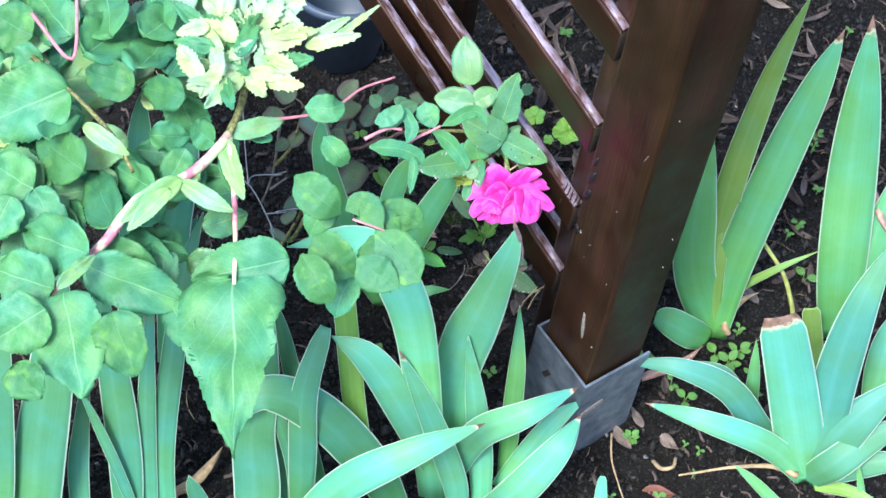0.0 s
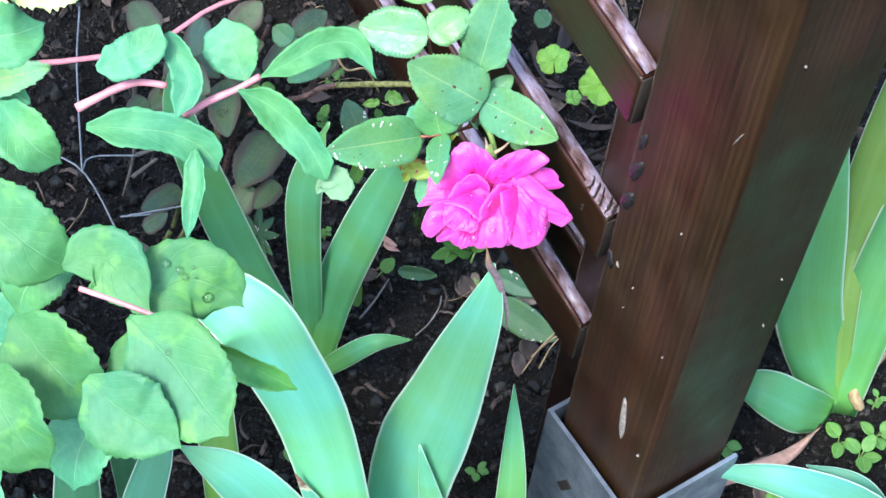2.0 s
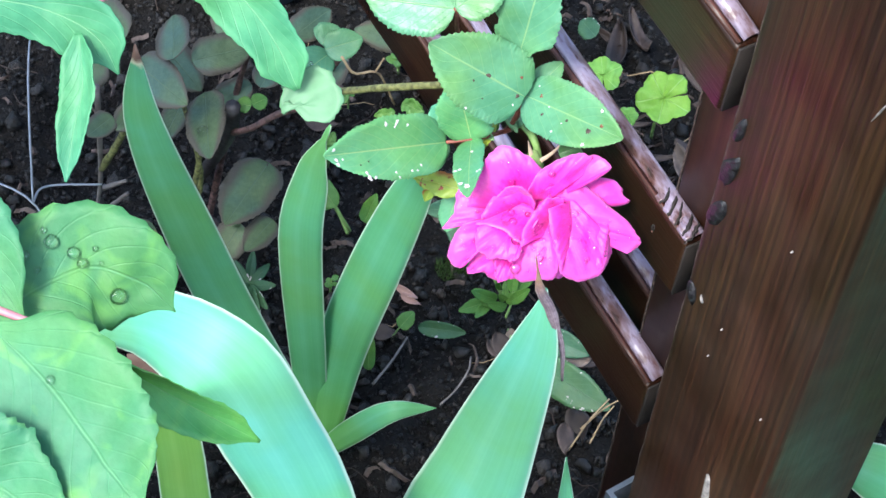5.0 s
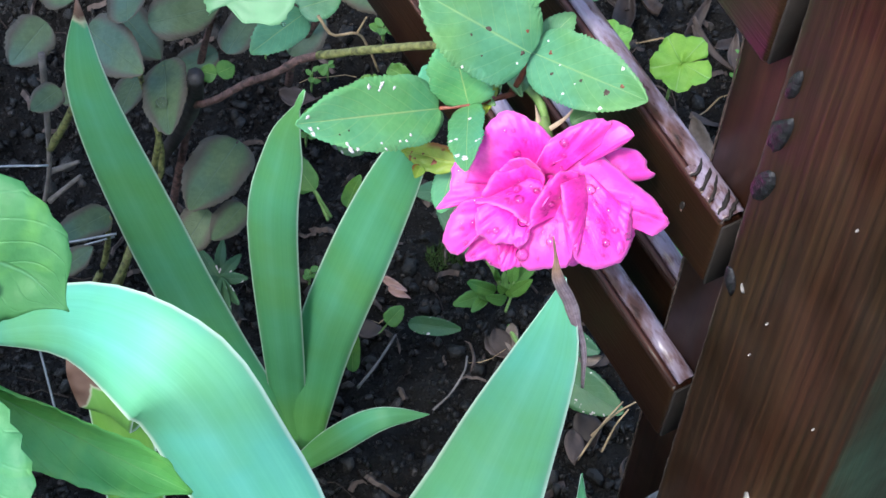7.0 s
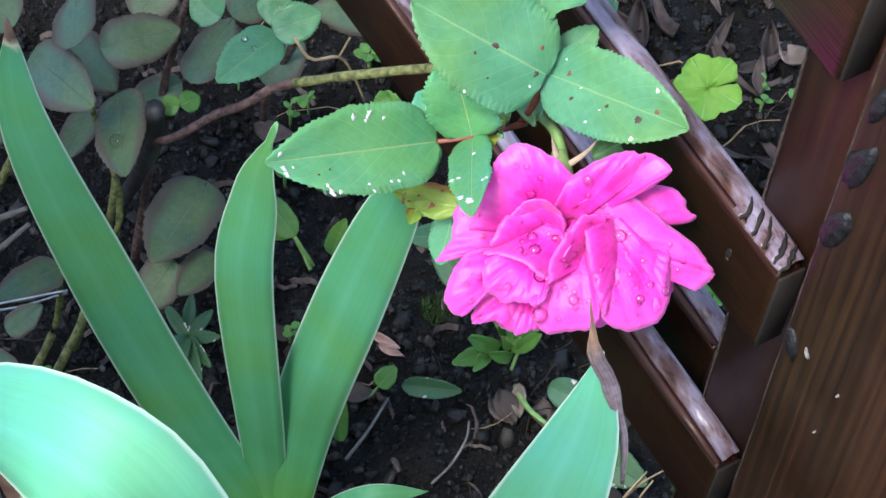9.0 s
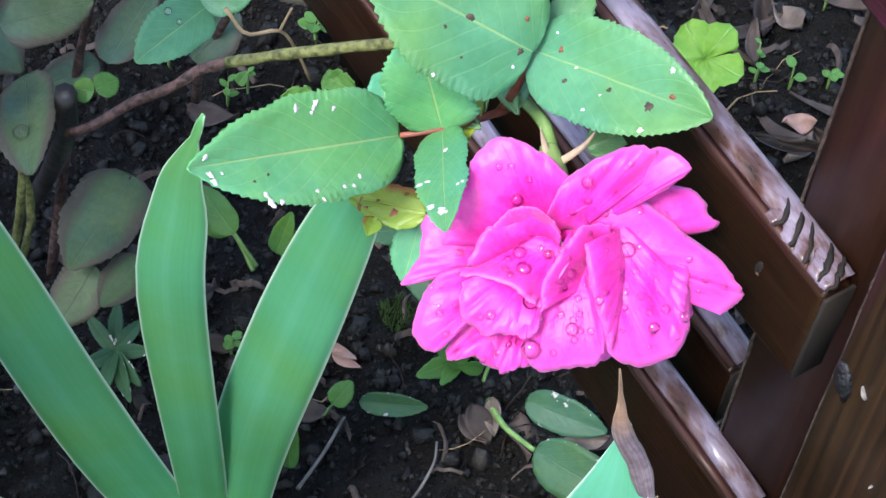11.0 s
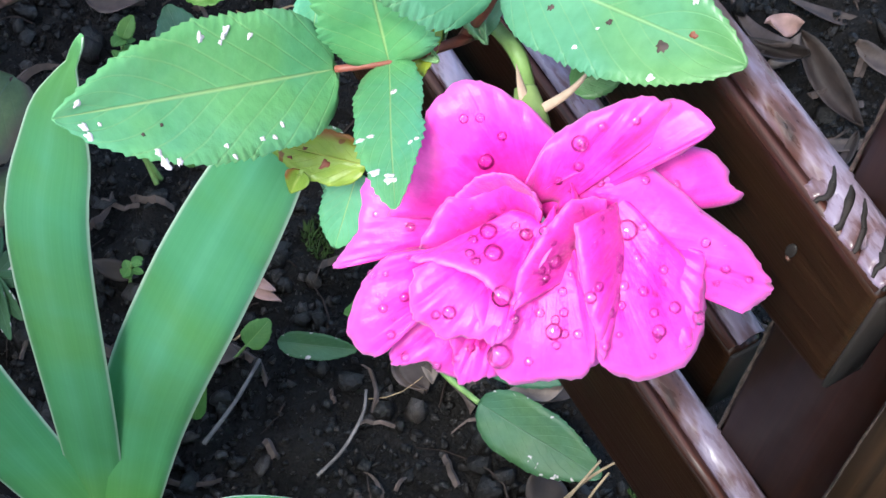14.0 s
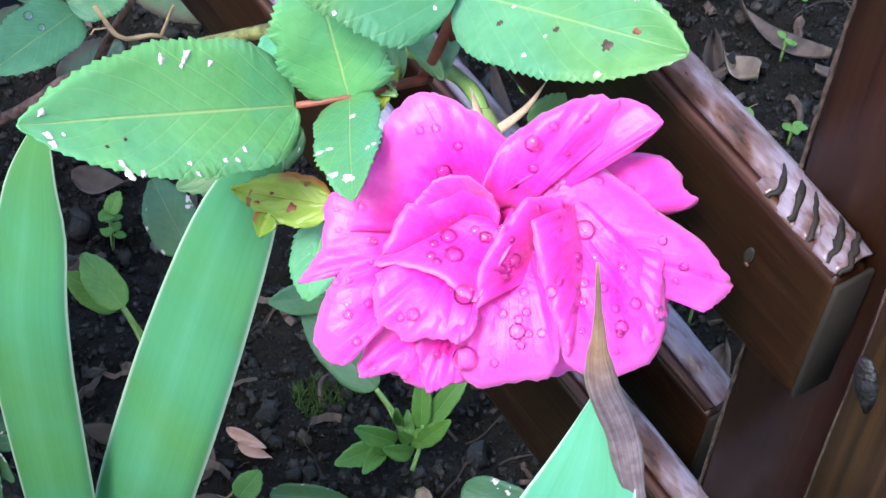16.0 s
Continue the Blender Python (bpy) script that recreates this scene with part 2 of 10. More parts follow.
def rose_leaf_material(name, deep, pale, vein, rough=0.38, pits=0.0, rim=None, one_side=False, mottle=None):
    """Rose leaflet: paler midrib and side veins, puckered between; pits: share of pale feeding marks; mottle: colour of sickly patches."""
    m, n, l, b = material(name)
    uv = n.new("ShaderNodeUVMap").outputs[0]
    sep = n.new("ShaderNodeSeparateXYZ")
    l.new(uv, sep.inputs[0])
    obj = n.new("ShaderNodeTexCoord").outputs["Object"]
    off = maths(n, l, 'ABSOLUTE', maths(n, l, 'SUBTRACT', sep.outputs[0], 0.5))
    ph = maths(n, l, 'SUBTRACT', maths(n, l, 'MULTIPLY', sep.outputs[1], 8.0), maths(n, l, 'MULTIPLY', off, 6.0))
    saw = maths(n, l, 'ABSOLUTE', maths(n, l, 'SUBTRACT', maths(n, l, 'FRACT', ph), 0.5))
    side = ramp(n, [(0.0, (1, 1, 1)), (0.07, (0, 0, 0))])
    l.new(saw, side.inputs[0])
    mid = ramp(n, [(0.004, (1, 1, 1)), (0.019, (0, 0, 0))])
    l.new(off, mid.inputs[0])
    net = tex_noise(n, l, obj, 420, 3)
    blot = tex_noise(n, l, obj, 42, 4)
    c = ramp(n, [(0.3, deep), (0.7, pale)])
    l.new(maths(n, l, 'ADD', maths(n, l, 'MULTIPLY', net.outputs["Fac"], 0.3), maths(n, l, 'MULTIPLY', blot.outputs["Fac"], 0.7)), c.inputs[0])
    bloom = tex_noise(n, l, obj, 26, 3)
    br = ramp(n, [(0.40, (1.12, 1.0, 0.72)), (0.62, (0.88, 1.0, 1.30))])
    l.new(bloom.outputs["Fac"], br.inputs[0])
    tinted = mixed(n, l, 0.8, c.outputs[0], br.outputs[0], 'MULTIPLY')
    col = mixed(n, l, maths(n, l, 'MULTIPLY', side.outputs[0], 0.20), tinted, vein)
    col = mixed(n, l, maths(n, l, 'MULTIPLY', mid.outputs[0], 0.7), col, vein)
    if mottle:
        sick = tex_noise(n, l, obj, 95, 3, 0.5, 0.6)
        mr = ramp(n, [(0.54, (0, 0, 0)), (0.68, (1, 1, 1))])
        l.new(sick.outputs["Fac"], mr.inputs[0])
        col = mixed(n, l, maths(n, l, 'MULTIPLY', mr.outputs[0], 0.45), col, mottle)
    if rim:
        rr = ramp(n, [(0.26, (0, 0, 0)), (0.42, (1, 1, 1))])
        ragged = maths(n, l, 'ADD', off if not one_side else maths(n, l, 'SUBTRACT', sep.outputs[0], 0.5), maths(n, l, 'MULTIPLY', maths(n, l, 'SUBTRACT', blot.outputs["Fac"], 0.5), 0.35))
        l.new(ragged, rr.inputs[0])
        amount = maths(n, l, 'MULTIPLY', rr.outputs[0], 0.8)
        if one_side:
            foot = ramp(n, [(0.48, (1, 1, 1)), (0.60, (0, 0, 0))])
            l.new(sep.outputs[1], foot.inputs[0])
            amount = maths(n, l, 'MULTIPLY', amount, foot.outputs[0])
        col = mixed(n, l, amount, col, rim)
    if one_side:
        spot = tex_noise(n, l, obj, 260, 2)
        sr = ramp(n, [(0.69, (0, 0, 0)), (0.72, (1, 1, 1))])
        l.new(spot.outputs["Fac"], sr.inputs[0])
        col = mixed(n, l, sr.outputs[0], col, (0.22, 0.10, 0.03))
    if pits:
        v = n.new("ShaderNodeTexVoronoi")
        v.inputs["Scale"].default_value = 230
        wv = n.new("ShaderNodeVectorMath")
        wob = tex_noise(n, l, obj, 300, 2)
        wv.operation = 'MULTIPLY_ADD'
        l.new(wob.outputs["Color"], wv.inputs[0])
        wv.inputs[1].default_value = (0.006, 0.006, 0.006)
        l.new(obj, wv.inputs[2])
        l.new(wv.outputs[0], v.inputs["Vector"])
        sp = ramp(n, [(0.22, (1, 1, 1)), (0.30, (0, 0, 0))])
        l.new(v.outputs["Distance"], sp.inputs[0])
        where = tex_noise(n, l, obj, 75, 2)
        wr = ramp(n, [(0.64 - pits, (0, 0, 0)), (0.67 - pits, (1, 1, 1))])
        out = maths(n, l, 'ADD', where.outputs["Fac"], maths(n, l, 'MULTIPLY', maths(n, l, 'SUBTRACT', off, 0.3), 0.75))
        l.new(out, wr.inputs[0])
        col = mixed(n, l, maths(n, l, 'MULTIPLY', sp.outputs[0], wr.outputs[0]), col, (0.72, 0.66, 0.66))
    l.new(col, b.inputs["Base Color"])
    b.inputs["Roughness"].default_value = rough
    h = maths(n, l, 'SUBTRACT', maths(n, l, 'MULTIPLY', net.outputs["Fac"], 0.4), maths(n, l, 'ADD', maths(n, l, 'MULTIPLY', side.outputs[0], 0.12), maths(n, l, 'MULTIPLY', mid.outputs[0], 0.6)))
    relief(n, l, maths(n, l, 'ADD', h, maths(n, l, 'MULTIPLY', blot.outputs["Fac"], 1.2)), 0.5, 0.0012, b)
    leaf_light(n, l, b, col, 0.25)
    return m


LEAF = rose_leaf_material("rose_leaf", (0.080, 0.235, 0.095), (0.155, 0.37, 0.175), (0.30, 0.48, 0.22))
LEAF_PITTED = rose_leaf_material("rose_leaf_marked", (0.105, 0.34, 0.155), (0.19, 0.50, 0.25), (0.45, 0.62, 0.26), 0.33, 0.0)
LEAF_YELLOW = rose_leaf_material("rose_leaf_yellowing", (0.20, 0.33, 0.03), (0.36, 0.44, 0.05), (0.45, 0.46, 0.10), 0.40, 0.0, (0.30, 0.06, 0.02), True)
LEAF_DARK = rose_leaf_material("rose_leaf_old", (0.065, 0.125, 0.072), (0.155, 0.25, 0.15), (0.155, 0.24, 0.145), 0.45, 0.0, (0.12, 0.085, 0.075))
LEAF_NEAR = rose_leaf_material("rose_leaf_fresh", (0.046, 0.215, 0.090), (0.115, 0.375, 0.170), (0.24, 0.50, 0.27), 0.55)
LEAF_FULL = rose_leaf_material("rose_leaf_mature", (0.034, 0.165, 0.060), (0.085, 0.29, 0.115), (0.125, 0.33, 0.15), 0.6, mottle=(0.17, 0.42, 0.08))
LEAF_ROLLED = rose_leaf_material("rose_leaf_rolled", (0.055, 0.24, 0.050), (0.13, 0.40, 0.095), (0.20, 0.44, 0.15), 0.55, mottle=(0.24, 0.50, 0.10))
# bracts and high leaflets, whitened: overbright light on the spray is in this colour
BUD_LIT = rose_leaf_material("lit_bract_and_leaf", (0.30, 0.52, 0.24), (0.52, 0.70, 0.42), (0.7, 0.68, 0.55), 0.5)
STIPULE = rose_leaf_material("stipule", (0.17, 0.42, 0.16), (0.33, 0.58, 0.30), (0.6, 0.3, 0.3), 0.5)
WEED = rose_leaf_material("weed_leaf", (0.075, 0.22, 0.045), (0.16, 0.36, 0.09), (0.3, 0.5, 0.16), 0.5)
WEED_DARK = rose_leaf_material("weed_leaf_dull", (0.045, 0.13, 0.06), (0.09, 0.22, 0.11), (0.16, 0.28, 0.17), 0.5, 0.03)
MALLOW = rose_leaf_material("mallow_leaf", (0.20, 0.46, 0.06), (0.30, 0.60, 0.11), (0.4, 0.66, 0.2), 0.5)


def petal_material():
    m, n, l, b = material("rose_petal")
    uv = n.new("ShaderNodeUVMap").outputs[0]
    sep = n.new("ShaderNodeSeparateXYZ")
    l.new(uv, sep.inputs[0])
    obj = n.new("ShaderNodeTexCoord").outputs["Object"]
    veins = tex_noise(n, l, scaled(n, l, uv, (22, 2.2, 1)), 1.0, 5, 0.6, 0.8)
    blot = tex_noise(n, l, obj, 110, 4)
    grain = tex_noise(n, l, obj, 900, 3)
    f = maths(n, l, 'ADD', maths(n, l, 'MULTIPLY', veins.outputs["Fac"], 0.30), maths(n, l, 'MULTIPLY', blot.outputs["Fac"], 0.45))
    f = maths(n, l, 'ADD', f, maths(n, l, 'MULTIPLY', grain.outputs["Fac"], 0.25))
    c = ramp(n, [(0.34, (0.64, 0.011, 0.30)), (0.5, (0.82, 0.026, 0.45)), (0.66, (0.90, 0.062, 0.57))])
    l.new(f, c.inputs[0])
    rim = ramp(n, [(0.55, (0, 0, 0)), (0.90, (0.35, 0.35, 0.35)), (0.985, (1, 1, 1))])
    l.new(sep.outputs[1], rim.inputs[0])
    col = mixed(n, l, maths(n, l, 'MULTIPLY', rim.outputs[0], 0.6), c.outputs[0], (0.94, 0.20, 0.72))
    l.new(col, b.inputs["Base Color"])
    b.inputs["Roughness"].default_value = 0.38
    b.inputs["Sheen Weight"].default_value = 0.2
    b.inputs["Subsurface Weight"].default_value = 0.0
    relief(n, l, f, 0.5, 0.0012, b)
    leaf_light(n, l, b, col, 0.24)
    return m


PETAL = petal_material()


def plain(name, colour, rough=0.6, metal=0.0, vary=0.35, scale=60.0, bump=0.2, dist=0.001):
    m, n, l, b = material(name)
    tc = n.new("ShaderNodeTexCoord").outputs["Object"]
    a = tex_noise(n, l, tc, scale, 5)
    c = ramp(n, [(0.3, tuple(x * (1 - vary) for x in colour)), (0.7, tuple(min(1, x * (1 + vary)) for x in colour))])
    l.new(a.outputs["Fac"], c.inputs[0])
    l.new(c.outputs[0], b.inputs["Base Color"])
    b.inputs["Roughness"].default_value = rough
    b.inputs["Metallic"].default_value = metal
    relief(n, l, a.outputs["Fac"], bump, dist, b)
    return m


CANE = plain("rose_cane", (0.095, 0.052, 0.048), 0.6, 0, 0.9, 330, 0.9, 0.002)
CANE_GREEN = plain("green_cane", (0.15, 0.155, 0.055), 0.55, 0, 0.85, 330, 0.7, 0.0015)
CANE_PINK = plain("young_cane", (0.50, 0.20, 0.24), 0.5, 0, 0.3, 120)


def striped_cane_material():
    """Young stem: pale green with blurred pink stripes."""
    m, n, l, b = material("striped_young_cane")
    tc = n.new("ShaderNodeTexCoord").outputs["Object"]
    a = tex_noise(n, l, tc, 75, 3, 0.5, 0.4)
    c = ramp(n, [(0.40, (0.52, 0.17, 0.24)), (0.50, (0.60, 0.42, 0.36)), (0.58, (0.50, 0.62, 0.34))])
    l.new(a.outputs["Fac"], c.inputs[0])
    l.new(c.outputs[0], b.inputs["Base Color"])
    b.inputs["Roughness"].default_value = 0.45
    relief(n, l, a.outputs["Fac"], 0.3, 0.001, b)
    return m


CANE_STRIPED = striped_cane_material()
STALK_RED = plain("leaf_stalk", (0.24, 0.075, 0.05), 0.5, 0, 0.3, 200)
STALK_GREEN = plain("flower_stalk", (0.20, 0.34, 0.10), 0.5, 0, 0.3, 200)
HOLE = plain("eaten_spot", (0.05, 0.03, 0.025), 0.7, 0, 0.5, 400)
SCRAPED = plain("scraped_leaf_skin", (0.62, 0.58, 0.60), 0.6, 0, 0.15, 900, 0.4)
SPOT_RED = plain("red_leaf_spot", (0.20, 0.055, 0.03), 0.6, 0, 0.4, 500)
SEPAL = plain("dry_sepal", (0.38, 0.29, 0.21), 0.6, 0, 0.4, 150)
CALYX = plain("calyx_green", (0.17, 0.24, 0.07), 0.6, 0, 0.4, 150)


def withered_material():
    """Dead iris tissue: long tan and grey-violet streaks, paler towards the point and along the rim."""
    m, n, l, b = material("withered_blade_edge")
    uv = n.new("ShaderNodeUVMap").outputs[0]
    sep = n.new("ShaderNodeSeparateXYZ")
    l.new(uv, sep.inputs[0])
    obj = n.new("ShaderNodeTexCoord").outputs["Object"]
    streak = tex_noise(n, l, scaled(n, l, uv, (9, 1.3, 1)), 1.0, 5, 0.6, 0.5)
    blot = tex_noise(n, l, obj, 420, 4)
    f = maths(n, l, 'ADD', maths(n, l, 'MULTIPLY', streak.outputs["Fac"], 0.65), maths(n, l, 'MULTIPLY', blot.outputs["Fac"], 0.35))
    low = ramp(n, [(0.34, (0.085, 0.052, 0.056)), (0.5, (0.220, 0.155, 0.175)), (0.64, (0.40, 0.31, 0.32))])
    high = ramp(n, [(0.36, (0.25, 0.125, 0.070)), (0.64, (0.46, 0.29, 0.20))])
    l.new(f, low.inputs[0])
    l.new(f, high.inputs[0])
    up = ramp(n, [(0.52, (0, 0, 0)), (0.72, (1, 1, 1))])
    l.new(sep.outputs[1], up.inputs[0])
    col = mixed(n, l, up.outputs[0], low.outputs[0], high.outputs[0])
    off = maths(n, l, 'ABSOLUTE', maths(n, l, 'SUBTRACT', sep.outputs[0], 0.5))
    rim = ramp(n, [(0.42, (0, 0, 0)), (0.49, (1, 1, 1))])
    l.new(off, rim.inputs[0])
    col = mixed(n, l, maths(n, l, 'MULTIPLY', rim.outputs[0], 0.5), col, (0.46, 0.36, 0.24))
    l.new(col, b.inputs["Base Color"])
    b.inputs["Roughness"].default_value = 0.6
    relief(n, l, f, 0.6, 0.0008, b)
    return m


WITHER = withered_material()


def dry_material():
    m, n, l, b = material("dry_leaf")
    r = n.new("ShaderNodeObjectInfo").outputs["Random"]
    tc = n.new("ShaderNodeTexCoord").outputs["Object"]
    a = tex_noise(n, l, tc, 160, 5)
    c = ramp(n, [(0.0, (0.022, 0.014, 0.011)), (0.5, (0.062, 0.042, 0.035)), (0.85, (0.12, 0.09, 0.08)), (1.0, (0.22, 0.17, 0.14))])
    l.new(r, c.inputs[0])
    k = ramp(n, [(0.3, (0.45, 0.42, 0.4)), (0.7, (1.2, 1.2, 1.2))])
    l.new(a.outputs["Fac"], k.inputs[0])
    l.new(mixed(n, l, 1.0, c.outputs[0], k.outputs[0], 'MULTIPLY'), b.inputs["Base Color"])
    b.inputs["Roughness"].default_value = 0.65
    relief(n, l, a.outputs["Fac"], 0.5, 0.001, b)
    return m


DRY = dry_material()
DRY_PINK = plain("dry_pink_leaf", (0.40, 0.24, 0.20), 0.7, 0, 0.4, 110)
DRY_RED = plain("dry_red_leaf", (0.16, 0.06, 0.04), 0.7, 0, 0.4, 110)
STALK_YEL = plain("yellow_stem", (0.36, 0.40, 0.12), 0.5, 0, 0.3, 100)
STRAW = plain("dry_straw", (0.36, 0.26, 0.15), 0.8, 0, 0.4, 120)
MOSS = plain("moss_green", (0.035, 0.075, 0.015), 0.8, 0, 0.5, 300)
STUB = plain("dead_cane", (0.030, 0.028, 0.030), 0.5, 0, 0.7, 160, 0.8)
TWIG = plain("grey_twig", (0.16, 0.14, 0.13), 0.8, 0, 0.4, 150)
WIRE = plain("wire", (0.35, 0.37, 0.40), 0.4, 0.8, 0.2, 200)


def clod_material():
    m, n, l, b = material("soil_clod")
    g = n.new("ShaderNodeNewGeometry").outputs["Random Per Island"]
    tc = n.new("ShaderNodeTexCoord").outputs["Object"]
    a = tex_noise(n, l, tc, 700, 4, 0.7)
    c = ramp(n, [(0.0, (0.004, 0.0034, 0.003)), (0.5, (0.010, 0.0085, 0.0075)), (0.85, (0.022, 0.019, 0.017)), (1.0, (0.055, 0.046, 0.041))])
    l.new(g, c.inputs[0])
    k = ramp(n, [(0.3, (0.5, 0.5, 0.5)), (0.7, (1.3, 1.28, 1.25))])
    l.new(a.outputs["Fac"], k.inputs[0])
    l.new(mixed(n, l, 1.0, c.outputs[0], k.outputs[0], 'MULTIPLY'), b.inputs["Base Color"])
    b.inputs["Roughness"].default_value = 0.36
    b.inputs["Specular IOR Level"].default_value = 0.5
    relief(n, l, a.outputs["Fac"], 0.9, 0.0015, b)
    return m


CLOD = clod_material()
NAIL = plain("rusted_nail", (0.012, 0.011, 0.013), 0.4, 0.0, 0.6, 420, 0.9, 0.0015)
NAVY = plain("blue_plastic", (0.05, 0.075, 0.12), 0.45, 0, 0.25, 20)
STONE = plain("grey_stone", (0.11, 0.115, 0.12), 0.75, 0, 0.4, 90)
FRAYED = plain("frayed_wood", (0.050, 0.034, 0.027), 0.7, 0, 0.8, 420, 0.8)
PALE_LEAF = plain("leaf_underside", (0.085, 0.20, 0.095), 0.6, 0, 0.25, 120)
PALE_MARK = plain("scuffed_bare_wood", (0.20, 0.18, 0.165), 0.8, 0, 0.5, 500, 0.6)
GASH = plain("dark_crack", (0.012, 0.008, 0.006), 0.8, 0, 0.3, 200)


def water_material():
    """A clear bead: mostly see-through, part bent light, with a mirror skin that grows towards its rim."""
    m, n, l, b = material("water_drop")
    b.inputs["Base Color"].default_value = (1, 1, 1, 1)
    b.inputs["Roughness"].default_value = 0.0
    b.inputs["IOR"].default_value = 1.33
    b.inputs["Transmission Weight"].default_value = 1.0
    clear = n.new("ShaderNodeBsdfTransparent")
    clear.inputs["Color"].default_value = (1, 1, 1, 1)
    body = n.new("ShaderNodeMixShader")
    body.inputs[0].default_value = 0.30
    l.new(clear.outputs[0], body.inputs[1])
    l.new(b.outputs[0], body.inputs[2])
    skin = n.new("ShaderNodeBsdfGlossy")
    skin.inputs["Roughness"].default_value = 0.04
    fres = n.new("ShaderNodeFresnel")
    fres.inputs["IOR"].default_value = 1.45
    top = n.new("ShaderNodeMixShader")
    l.new(fres.outputs[0], top.inputs[0])
    l.new(body.outputs[0], top.inputs[1])
    l.new(skin.outputs[0], top.inputs[2])
    l.new(top.outputs[0], n["Material Output"].inputs["Surface"])
    return m


WATER = water_material()


from mathutils.bvhtree import BVHTree


# ---- builders ----
def part(name, bm, mat, parent=None, label="", smooth=True):
    me = bpy.data.meshes.new(name)
    bm.normal_update()
    bm.to_mesh(me)
    bm.free()
    for p in me.polygons:
        p.use_smooth = smooth
    me.materials.append(mat)
    ob = new(name, me)
    if parent is not None:
        ob.parent = parent
    if label:
        ob["label"] = label
    return ob


def thing(name, label, category, group="", at=(0, 0, 0), turn=0.0):
    ob = new(name)
    ob.empty_display_size = 0.02
    ob.matrix_world = pose(*at, 0, 0, turn)
    return tagged(ob, label, category, group)


def smooth_line(pts, count):
    """A smooth run of points through the given ones."""
    p = [Vector(q) for q in pts]
    p = [p[0] * 2 - p[1]] + p + [p[-1] * 2 - p[-2]]
    seg, out = len(p) - 3, []
    for k in range(count + 1):
        s = k / count * seg
        i = min(int(s), seg - 1)
        f = s - i
        a, b, c, d = p[i:i + 4]
        out.append(0.5 * ((2 * b) + (c - a) * f + (2 * a - 5 * b + 4 * c - d) * f * f + (3 * b - a - 3 * c + d) * f ** 3))
    return out


def tube(bm, pts, r0, r1, sides=8, count=16, rough=0.0):
    line = smooth_line(pts, count)
    rings = []
    up = Vector((0.3, 0.2, 1)).normalized()
    for k, p in enumerate(line):
        t = (line[min(k + 1, count)] - line[max(k - 1, 0)]).normalized()
        a = t.cross(up)
        a = (a if a.length > 1e-4 else t.cross(Vector((1, 0, 0)))).normalized()
        b = t.cross(a)
        r = r0 + (r1 - r0) * k / count
        ring = []
        for j in range(sides):
            w = 2 * math.pi * j / sides
            rr = r * (1 + rough * 1.6 * noise.noise(p * 160 + Vector((math.cos(w), math.sin(w), 0))))
            ring.append(bm.verts.new(p + (a * math.cos(w) + b * math.sin(w)) * rr))
        rings.append(ring)
    for q, s in zip(rings, rings[1:]):
        for j in range(sides):
            bm.faces.new((q[j], q[(j + 1) % sides], s[(j + 1) % sides], s[j]))
    bm.faces.new(rings[0][::-1])
    bm.faces.new(rings[-1])
    return bm


def sheet(bm, grid, thick, uvs=None):
    """A closed thin body from a grid of points: rows along, columns across."""
    uv = bm.loops.layers.uv.verify()
    rows, cols = len(grid), len(grid[0])
    nor = [[None] * cols for _ in range(rows)]
    for i in range(rows):
        for j in range(cols):
            a = grid[min(i + 1, rows - 1)][j] - grid[max(i - 1, 0)][j]
            b = grid[i][min(j + 1, cols - 1)] - grid[i][max(j - 1, 0)]
            n = b.cross(a)
            nor[i][j] = n.normalized() if n.length > 1e-12 else Vector((0, 0, 1))
    top, low = [], []
    for i in range(rows):
        top.append([bm.verts.new(grid[i][j]) for j in range(cols)])
        r = []
        for j in range(cols):
            edge = 0.35 if j in (0, cols - 1) or i in (0, rows - 1) else 1.0
            r.append(bm.verts.new(grid[i][j] - nor[i][j] * thick * edge))
        low.append(r)

    def face(vs, ids):
        f = bm.faces.new(vs)
        for lp, (i, j) in zip(f.loops, ids):
            lp[uv].uv = uvs[i][j] if uvs else (j / (cols - 1), i / (rows - 1))

    for i in range(rows - 1):
        for j in range(cols - 1):
            q = [(i, j), (i, j + 1), (i + 1, j + 1), (i + 1, j)]
            face([top[a][b] for a, b in q], q)
            face([low[a][b] for a, b in q[::-1]], q[::-1])
    rim = [(0, j) for j in range(cols - 1)] + [(i, cols - 1) for i in range(rows - 1)] + [(rows - 1, j) for j in range(cols - 1, 0, -1)] + [(i, 0) for i in range(rows - 1, 0, -1)]
    for a, b in zip(rim, rim[1:] + rim[:1]):
        face([top[b[0]][b[1]], top[a[0]][a[1]], low[a[0]][a[1]], low[b[0]][b[1]]], [b, a, a, b])
    return bm


FACE = Vector((-0.1, -0.62, 0.78))


